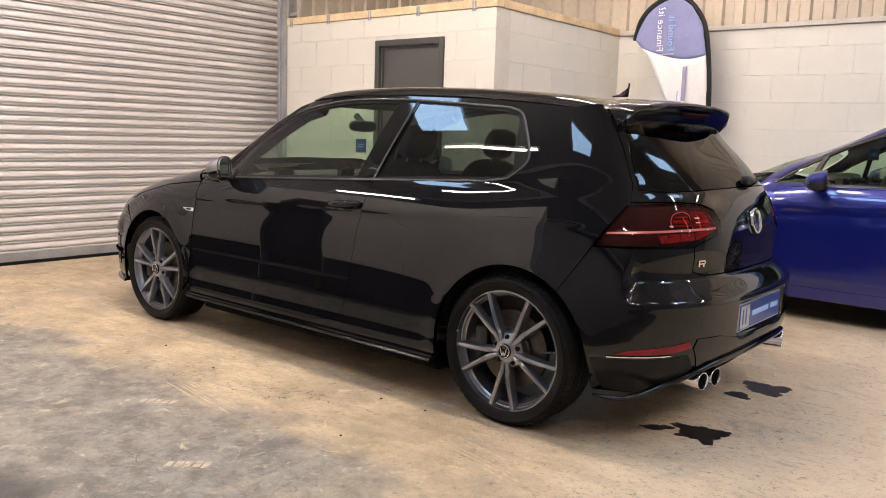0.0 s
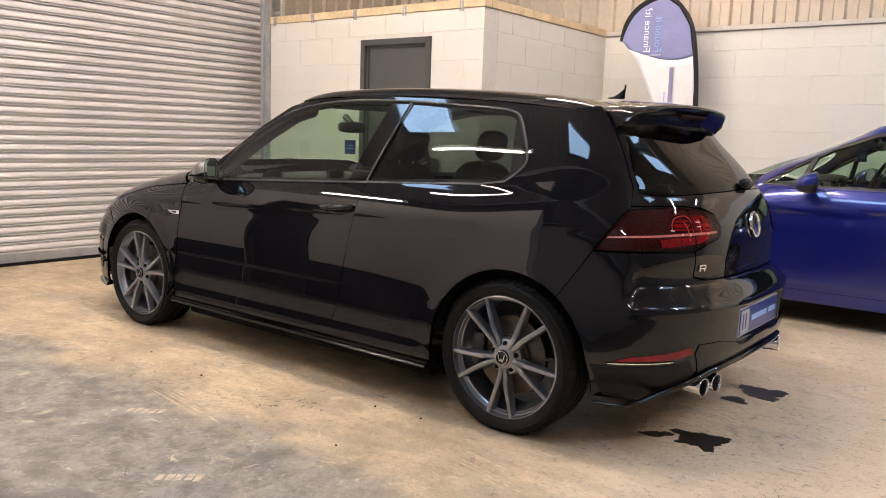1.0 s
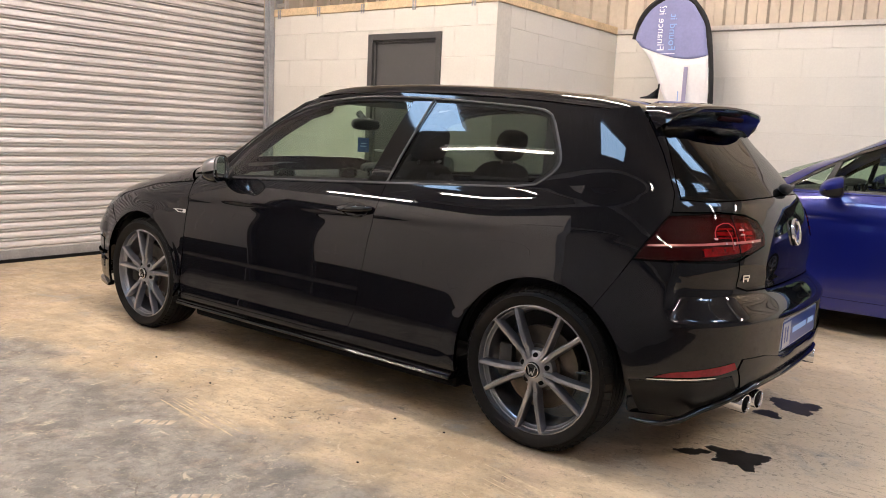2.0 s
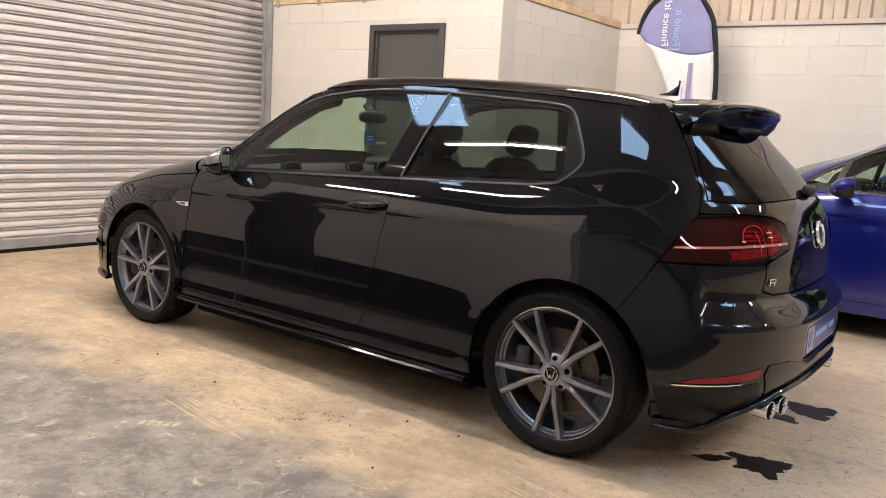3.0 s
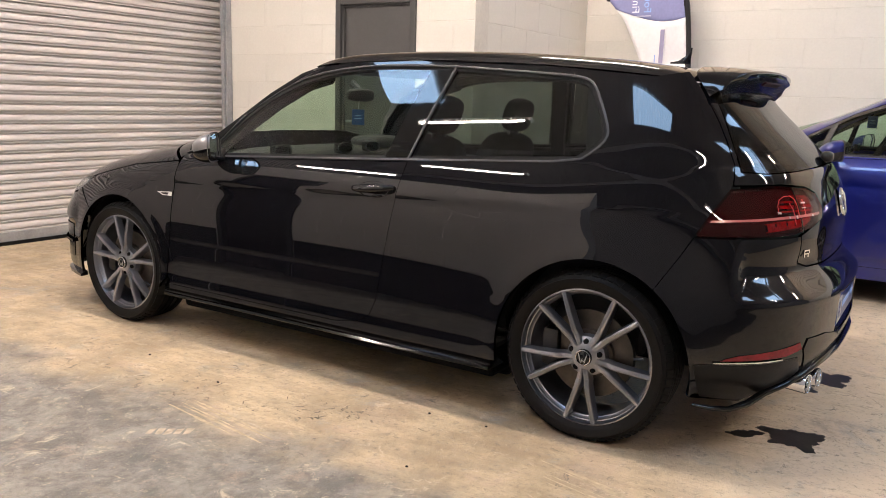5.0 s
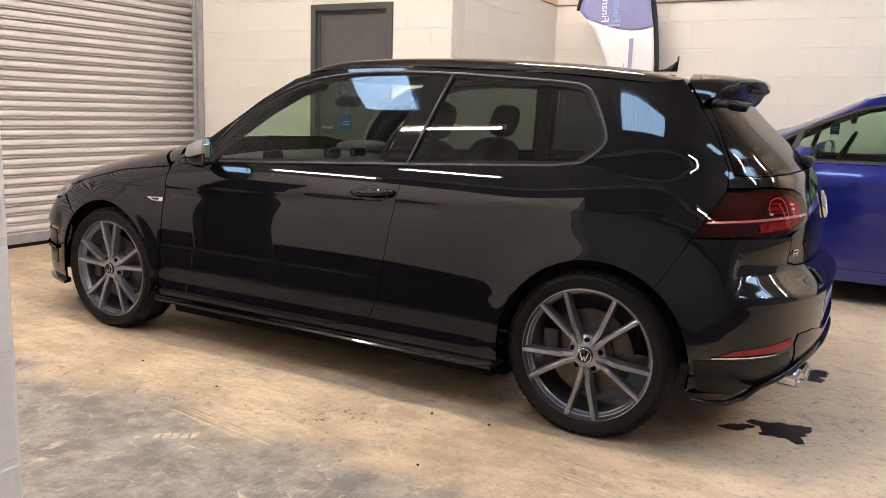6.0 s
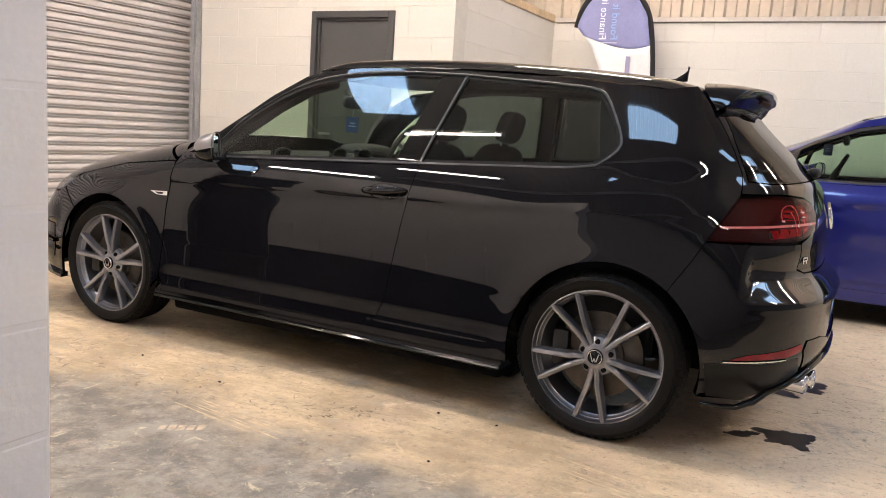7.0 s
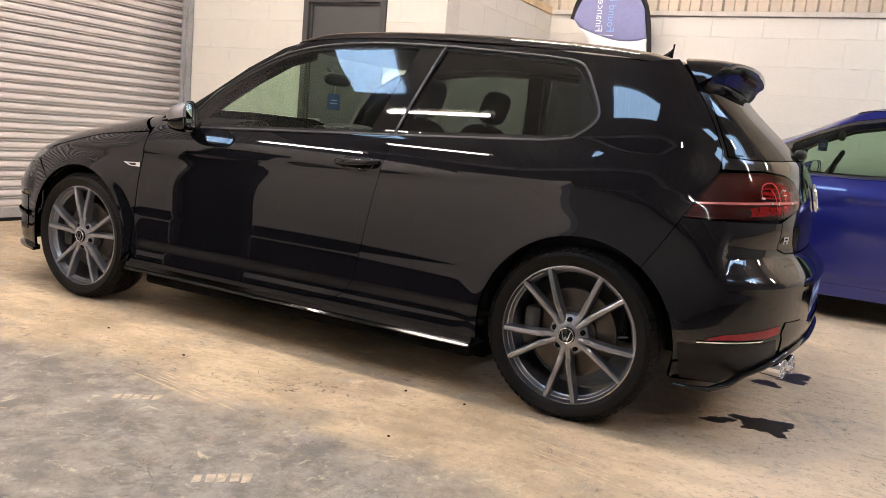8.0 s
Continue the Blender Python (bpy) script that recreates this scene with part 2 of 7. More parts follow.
# ---- mesh helpers ----
def mesh_of(name, verts, faces, mat, normals=None, smooth=False):
    me = bpy.data.meshes.new(name)
    me.from_pydata([tuple(map(float, v)) for v in verts], [], [tuple(map(int, f)) for f in faces])
    if mat:
        me.materials.append(mat)
    if normals is not None or smooth:
        me.polygons.foreach_set("use_smooth", [True] * len(me.polygons))
    me.update()
    if normals is not None:
        me.normals_split_custom_set_from_vertices([tuple(map(float, q)) for q in normals])
    return me


def part(name, data, mat=None, parent=None, label="", smooth=False):
    """Links a mesh or bmesh as one object, under a thing or a part."""
    if isinstance(data, bmesh.types.BMesh):
        me = bpy.data.meshes.new(name)
        bmesh.ops.recalc_face_normals(data, faces=data.faces)
        data.to_mesh(me)
        data.free()
        if mat:
            me.materials.append(mat)
        if smooth:
            me.polygons.foreach_set("use_smooth", [True] * len(me.polygons))
            me.set_sharp_from_angle(angle=radians(38))
        data = me
    ob = new(name, data)
    if parent:
        ob.parent = parent
    if label:
        tagged(ob, label)
    return ob


def thing(name, label, category, at=None, group="", kind=""):
    ob = new(name)
    if at is not None:
        ob.matrix_basis = at
    return tagged(ob, label, category, group, kind)


def box(bm, lo, hi, bevel=0.0, m=None):
    """A box from corner to corner, with bevelled edges, added to bm."""
    lo, hi = Vector(lo), Vector(hi)
    got = bmesh.ops.create_cube(bm, size=1.0)["verts"]
    size, mid = hi - lo, (hi + lo) / 2
    for v in got:
        v.co = Vector([v.co[i] * size[i] + mid[i] for i in range(3)])
    if bevel:
        edges = list({e for v in got for e in v.link_edges})
        out = bmesh.ops.bevel(bm, geom=edges, offset=bevel, segments=2, affect="EDGES", profile=0.5)
        got = list({v for f in out["faces"] for v in f.verts} | {v for v in got if v.is_valid})
    if m is not None:
        bmesh.ops.transform(bm, matrix=m, verts=[v for v in got if v.is_valid])
    return bm


def boxed(lo, hi, bevel=0.0, m=None):
    return box(bmesh.new(), lo, hi, bevel, m)


def tube(pts, radius, sides=8, closed=False, flat=1.0):
    """A bmesh tube along points; radius may be a list."""
    bm = bmesh.new()
    pts = [Vector(p) for p in pts]
    rad = radius if isinstance(radius, (list, tuple)) else [radius] * len(pts)
    rings, up = [], Vector((0, 0, 1))
    for i, p in enumerate(pts):
        a = pts[i - 1] if (i or closed) else p
        c = pts[(i + 1) % len(pts)] if (i < len(pts) - 1 or closed) else p
        d = (c - a).normalized()
        u = d.cross(up)
        if u.length < 1e-3:
            u = d.cross(Vector((1, 0, 0)))
        u.normalize()
        w = u.cross(d)
        rings.append([bm.verts.new(p + rad[i] * (math.cos(k) * u + flat * math.sin(k) * w)) for k in np.linspace(0, 2 * math.pi, sides, endpoint=False)])
    n = len(rings)
    for i in range(n if closed else n - 1):
        a, c = rings[i], rings[(i + 1) % n]
        for k in range(sides):
            bm.faces.new((a[k], a[(k + 1) % sides], c[(k + 1) % sides], c[k]))
    if not closed:
        bm.faces.new(rings[0][::-1])
        bm.faces.new(rings[-1])
    return bm


def lathe(profile, axis="y", steps=64, close=False):
    """A bmesh turned about an axis, from (radius, along) pairs."""
    bm = bmesh.new()
    rings = []
    for k in range(steps):
        c, s = math.cos(2 * math.pi * k / steps), math.sin(2 * math.pi * k / steps)
        rings.append([bm.verts.new((r * c, a, r * s) if axis == "y" else (r * c, r * s, a)) for r, a in profile])
    m = len(profile)
    for k in range(steps):
        a, c = rings[k], rings[(k + 1) % steps]
        for i in range(m if close else m - 1):
            j = (i + 1) % m
            bm.faces.new((a[i], a[j], c[j], c[i]))
    return bm


# ---- the unit: floor, walls, roller door, roof ----
XW, YO, XO, YB = -5.15, 1.988, -2.19, 4.16      # roller wall, office front, office side, back wall
XP = -4.858                                    # start of the office wall, at the post
YN, XN = -2.722, -0.575                        # near wall face and its end
XR, YS = 7.5, -6.2                              # far sides of the unit

fl = bmesh.new()
bmesh.ops.create_grid(fl, x_segments=2, y_segments=2, size=0.5)
for v in fl.verts:
    v.co = Vector((XW - 0.3 + (v.co.x + 0.5) * (XR - XW + 0.6), YS - 0.3 + (v.co.y + 0.5) * (YB - YS + 0.6), 0))
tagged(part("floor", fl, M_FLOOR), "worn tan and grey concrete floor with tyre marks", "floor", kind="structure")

BLOCK_MESH = {}


def block_mesh(w, h, d, mat):
    key = (round(w, 3), round(h, 3), round(d, 3), mat.name)
    if key not in BLOCK_MESH:
        bm = bmesh.new()
        bmesh.ops.create_cube(bm, size=1.0)
        for v in bm.verts:
            v.co = Vector((v.co.x * w, v.co.y * d, v.co.z * h))
        front = [e for e in bm.edges if all(v.co.y < 0 for v in e.verts)]
        near = mat is M_NEARBLOCK and w < 0.4405
        bmesh.ops.bevel(bm, geom=front, offset=0.007 if near else 0.002, segments=3 if near else 1, affect="EDGES", profile=0.5)
        bmesh.ops.recalc_face_normals(bm, faces=bm.faces)
        me = bpy.data.meshes.new("block")
        bm.to_mesh(me)
        bm.free()
        me.materials.append(mat)
        BLOCK_MESH[key] = me
    return BLOCK_MESH[key]


BLOCKS = []


def block_wall(name, label, start, angle, length, top, first, course, thick=0.2, hole=None, block=0.45, blocks_from=0.0):
    """A wall along its own x from start, turned by angle; its face looks to its own -y. hole: (x0, x1, top)."""
    wall = thing(name, label, "wall", pose(*start, 0, 0, angle), kind="structure")
    bm = bmesh.new()
    spans = [(0, length, 0, top)] if not hole else [(0, hole[0], 0, top), (hole[1], length, 0, top), (hole[0], hole[1], hole[2], top)]
    for a, c, z0, z1 in spans:
        box(bm, (a, 0.004 if name == "wall_near_end" else 0.0014, z0), (c, thick, z1))
    part("wall_core", bm, M_NEARBLOCK if "near" in name else M_MORTAR, wall)
    z, row = first - course, 0
    while z < top - 0.01:
        z0, z1 = max(z, blocks_from), min(z + course, top)
        x = -block / 2 if row % 2 else 0.0
        while x < length and z1 - z0 > 0.02:
            pieces = [(max(x, 0.0), min(x + block, length))]
            if hole and z0 < hole[2] - 0.02:
                pieces = [(max(p, 0.0), min(q, hole[0])) for p, q in pieces] + [(max(p, hole[1]), min(q, length)) for p, q in pieces]
            for p, q in pieces:
                if q - p > 0.03:
                    BLOCKS.append((wall, ((p + q) / 2, 0.0, (z0 + z1) / 2), (q - p - 0.0015, z1 - z0 - 0.005, 0.024)))
            x += block
        z += course
        row += 1
    return wall


DOOR = (-3.57, -2.739, 2.05)
block_wall("wall_office_front", "cream painted block office wall with a grey door", (XP, YO, 0), 0, XO - XP, 2.262, 0.104, 0.2475,
                          hole=(DOOR[0] - XP, DOOR[1] - XP, DOOR[2]))
block_wall("wall_office_side", "cream painted block side wall of the office", (XO, YO + 0.2, 0), 90, YB - YO - 0.2, 2.262, 0.104, 0.2475)
tagged(part("wall_corner_infill", boxed((XO - 0.2, YO + 0.006, 0), (XO - 0.0001, YO + 0.2, 2.262)), M_BLOCK), "cream painted block corner", "wall", kind="structure")
wall_back = block_wall("wall_back", "cream painted block wall below lined steel sheet", (XO, YB, 0), 0, XR - XO, 2.262, 0.104, 0.2475, blocks_from=0.5)
near_wall = block_wall("wall_near", "white painted block wall beside the doorway", (XN, YN, 0), 180, XN - XW, 2.55, 0.236, 0.229, hole=(2.50, 3.30, 2.05))
near_end = block_wall("wall_near_end", "white painted block end of the wall", (XN, YN - 0.44, 0), 90, 0.4395, 2.55, 0.236, 0.229, thick=0.03)

# unseen dark band, added at the near wall's inner foot to darken door reflections
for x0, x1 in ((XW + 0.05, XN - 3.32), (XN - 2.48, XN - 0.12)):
    tagged(part("reflect_band", boxed((x0, YN + 0.013, 0), (x1, YN + 0.017, 0.24)), M_REFLECTBAND), "unseen dark grey band added at the wall foot to darken reflections", "wall", kind="structure")

# plain closing walls
for nm, lo, hi, mt in (("wall_right", (XR, YS, 0), (XR + 0.2, YB + 0.2, CEIL), M_DARKWALL), ("wall_south", (XW, YS - 0.2, 0), (XR, YS, CEIL), M_DARKWALL),
                       ("wall_left_south", (XW - 0.3, YS, 0), (XW - 0.1, YN - 0.5, CEIL), M_DARKWALL)):
    tagged(part(nm, boxed(lo, hi), mt), "plain dim grey closing wall of the unit", "wall", kind="structure")


def sheet(name, label, start, angle, length, z0, z1, pitch, depth, mat):
    """Profiled steel sheet with upright ribs."""
    verts, faces, x = [], [], 0.0
    prof = ((0, 0), (0.42, 0), (0.5, 1), (0.92, 1))
    cols = []
    while x < length:
        for f, d in prof:
            cols.append((x + f * pitch, -d * depth))
        x += pitch
    for cx, cy in cols:
        verts += [(cx, cy, z0), (cx, cy, z1)]
    for i in range(len(cols) - 1):
        faces.append((2 * i, 2 * i + 2, 2 * i + 3, 2 * i + 1))
    ob = new(name, mesh_of(name, verts, faces, mat))
    ob.matrix_basis = pose(*start, 0, 0, angle)
    return tagged(ob, label, "cladding", kind="structure")


sheet("cladding_back", "beige ribbed steel wall sheet above the blocks", (XW, YB + 0.12, 0), 0, XR - XW, 2.2, CEIL, 0.2, 0.035, M_CLAD)
sheet("cladding_left", "grey ribbed steel wall sheet over the office", (XW + 0.05, YB + 0.1, 0), -90, YB - YO, 2.2, CEIL, 0.2, 0.035, M_CLAD)
tagged(part("cladding_rail", boxed((XO + 0.02, YB - 0.03, 2.266), (XR, YB + 0.07, 2.31), 0.004), M_RAIL), "pale painted steel rail along the wall head", "rail", kind="structure")

# timber plate with straps on the office walls
plate = thing("timber_plate", "pine timber plate strapped on top of the office walls", "timber", kind="structure")
part("front_plate", boxed((XP, YO - 0.012, 2.266), (XO + 0.012, YO + 0.09, 2.335), 0.004), M_WOOD, plate)
part("side_plate", boxed((XO - 0.09, YO + 0.094, 2.266), (XO + 0.012, YB - 0.02, 2.335), 0.004), M_WOOD, plate)
for x in (-4.78, -4.225, -3.655, -3.05, -2.42):
    bm = boxed((x - 0.02, YO - 0.016, 2.24), (x - 0.003, YO - 0.013, 2.325))
    box(bm, (x + 0.006, YO - 0.016, 2.24), (x + 0.023, YO - 0.013, 2.325))
    part("strap", bm, M_STEEL, plate, "galvanised steel strap")

# grey door of the office
d = thing("door_1", "closed dark grey flush door in a grey frame", "door", kind="structure")
fr = bmesh.new()
for lo, hi in (((DOOR[0], YO - 0.02, 0), (DOOR[0] + 0.055, YO + 0.1, 2.05)), ((DOOR[1] - 0.055, YO - 0.02, 0), (DOOR[1], YO + 0.1, 2.05)),
               ((DOOR[0] + 0.055, YO - 0.02, 1.995), (DOOR[1] - 0.055, YO + 0.1, 2.05))):
    box(fr, lo, hi, 0.004)
part("door_frame", fr, M_FRAMEGREY, d)
part("door_leaf", boxed((DOOR[0] + 0.058, YO + 0.03, 0.006), (DOOR[1] - 0.058, YO + 0.075, 1.992), 0.003), M_DOORGREY, d)
st = bmesh.new()
for lo, hi in (((DOOR[0] + 0.055, YO + 0.01, 0), (DOOR[0] + 0.075, YO + 0.028, 1.995)), ((DOOR[1] - 0.075, YO + 0.01, 0), (DOOR[1] - 0.055, YO + 0.028, 1.995)),
               ((DOOR[0] + 0.075, YO + 0.01, 1.975), (DOOR[1] - 0.075, YO + 0.028, 1.995))):
    box(st, lo, hi)
part("door_stop", st, M_FRAMEGREY, d)
part("door_handle", tube([(DOOR[0] + 0.13, YO + 0.03, 1.02), (DOOR[0] + 0.13, YO - 0.02, 1.02), (DOOR[0] + 0.25, YO - 0.025, 1.02)], 0.01), M_STEEL, d, "steel lever handle")

# dark door in the near wall
d = thing("door_2", "closed near-black door in the near block wall", "door", kind="structure")
x0, x1 = XN - 3.30, XN - 2.50
fr = bmesh.new()
for lo, hi in (((x0, YN - 0.1, 0), (x0 + 0.05, YN + 0.02, 2.05)), ((x1 - 0.05, YN - 0.1, 0), (x1, YN + 0.02, 2.05)), ((x0 + 0.05, YN - 0.1, 2.0), (x1 - 0.05, YN + 0.02, 2.05))):
    box(fr, lo, hi, 0.004)
part("door_frame", fr, M_FRAMEGREY, d)
part("door_leaf", boxed((x0 + 0.053, YN - 0.08, 0.006), (x1 - 0.053, YN - 0.035, 1.997), 0.003), M_DARKDOOR, d)

# roller door: slats, posts, bottom rail
SLAT = 0.0765
roller = thing("roller_door", "closed pale grey steel roller shutter door", "roller door", kind="structure")
prof = [(-0.03, 0.0), (0.0125, 0.0005), (0.0150, 0.003), (0.0145, 0.0085), (0.0115, 0.0100), (-0.03, 0.0103), (-0.03, 0.0180), (0.0060, 0.0184), (0.0115, 0.024), (0.0140, 0.034), (0.0125, 0.048), (0.0080, 0.058), (0.0, 0.065), (-0.012, 0.0698), (-0.03, 0.0700), (-0.03, SLAT)]
Y0R, Y1R = YN - 2.0, YO + 0.24
v = [(p, y, z) for p, z in prof for y in (Y0R, Y1R)]
f = [(2 * i, 2 * i + 1, 2 * i + 3, 2 * i + 2) for i in range(len(prof) - 1)]
slat_me = mesh_of("slat", v, f, M_SLAT)
for k in range(int(CEIL / SLAT) - 1):
    ob = part("slat", slat_me, None, roller)
    ob.location = (XW, 0, 0.105 + k * SLAT)
part("bottom_rail", boxed((XW - 0.02, Y0R, 0.026), (XW + 0.018, Y1R, 0.104), 0.004), M_STEEL, roller)
part("bottom_seal", boxed((XW - 0.01, Y0R, 0.0), (XW + 0.03, Y1R, 0.028), 0.003), M_RUBBER, roller)
post = thing("roller_post", "galvanised steel guide post of the roller door", "post", kind="structure")
part("guide_channel", boxed((XW - 0.05, YO + 0.21, 0), (XW + 0.06, YO + 0.30, CEIL), 0.005), M_STEEL, post)
part("stay", boxed((-4.975, YO + 0.22, 2.34), (-4.945, YO + 0.26, CEIL), 0.003), M_RAIL, post, "pale steel stay above the office")
part("stay", boxed((XW + 0.062, YO + 0.225, 2.405), (-4.977, YO + 0.255, 2.440), 0.003), M_RAIL, post, "pale steel cross stay")
part("post_face", boxed((-4.925, YO - 0.075, 0), (-4.886, YO - 0.002, CEIL), 0.005), M_STEEL, post)
part("post_flange", boxed((-4.884, YO - 0.060, 0), (-4.860, YO - 0.004, CEIL), 0.004), M_STEEL, post)

# roof: sloped ribbed lining, purlins, rooflights and tubes
def roof_z(y):
    return CEIL


def ribbed(name, label, x0, x1, y0, y1, zf, pitch, depth, mat, category, group=""):
    """A ribbed sheet that follows the height zf(y)."""
    vv, ff, n = [], [], max(2, int((x1 - x0) / pitch))
    for i in range(n):
        for f, d in ((0.0, 0), (0.55, 0), (0.65, 1), (0.9, 1)):
            x = x0 + (i + f) * (x1 - x0) / n
            vv += [(x, y0, zf(y0) + d * depth), (x, y1, zf(y1) + d * depth)]
    for i in range(4 * n - 1):
        ff.append((2 * i, 2 * i + 1, 2 * i + 3, 2 * i + 2))
    return tagged(new(name, mesh_of(name, vv, ff, mat)), label, category, group, "structure")


ribbed("ceiling", "ribbed pale steel roof lining", XW - 0.3, XR + 0.3, YS - 0.3, YB + 0.3, roof_z, 0.333, 0.004, M_CEIL, "ceiling")
for y in (-5.6, -4.1, -0.25, 1.3, 3.0):
    bm = boxed((XW, y - 0.03, roof_z(y) - 0.2), (XR, y + 0.03, roof_z(y) - 0.01), 0.004)
    tagged(part("purlin", bm, M_STEEL), "galvanised steel roof purlin", "beam", group="roof purlins", kind="structure")
for x0, x1, y0, y1 in ROOFLIGHTS:
    ribbed("rooflight", "translucent corrugated rooflight, daylit pale blue", x0, x1, y0, y1, lambda y: roof_z(y) - 0.03, 0.09, 0.008, M_SKYLIGHT, "rooflight", "rooflights")


def tube_light(x, y, z, turn, length, twin):
    t = thing("tube_light", "white batten fitting with lit tubes", "ceiling light", pose(x, y, z, 0, 0, turn), group="tube lights")
    part("batten", boxed((-length / 2, -0.045, 0.0), (length / 2, 0.045, 0.045), 0.006), M_WHITEPAINT, t)
    for dy in (0,):
        part("tube", tube([(-length / 2 + 0.03, dy, -0.018), (length / 2 - 0.03, dy, -0.018)], 0.014, 10), M_TUBEHIGH if twin else M_TUBE, t, "lit glass tube")
    for s in (-1, 1):
        part("lamp_holder", boxed((s * length / 2 - 0.012, -0.04, -0.034), (s * length / 2 + 0.012, 0.04, -0.001), 0.003), M_WHITEPAINT, t)
    part("hanger", tube([(0, 0, 0.046), (0, 0, roof_z(y) - z)], 0.004, 6), M_STEEL, t)


for t in TUBES:
    tube_light(*t)


# ---- car shells ----
from mathutils.geometry import delaunay_2d_cdt

def smooth_knots(knots, sigma):
    """Dense samples over height of a line through knots, rounded off."""
    z = np.linspace(0.0, 1.6, 1601)
    k = np.array(knots)
    wide = np.linspace(-0.2, 1.8, 2001)
    x, y = k[:, 0], k[:, 1]
    dx, dl = np.diff(x), np.diff(y) / np.diff(x)
    m = np.zeros(len(x))
    m[1:-1] = (dl[:-1] * dx[1:] + dl[1:] * dx[:-1]) / (dx[1:] + dx[:-1])
    m[0], m[-1] = dl[0], dl[-1]
    i = np.clip(np.searchsorted(x, wide) - 1, 0, len(dx) - 1)
    t = np.clip((wide - x[i]) / dx[i], 0, 1)
    v = (2 * t**3 - 3 * t**2 + 1) * y[i] + (t**3 - 2 * t**2 + t) * dx[i] * m[i] + (3 * t**2 - 2 * t**3) * y[i + 1] + (t**3 - t**2) * dx[i] * m[i + 1]
    g = np.exp(-0.5 * (np.arange(-100, 101) / (sigma * 1000)) ** 2)
    v = np.convolve(v, g / g.sum(), "same")
    return z, v[200:1801]


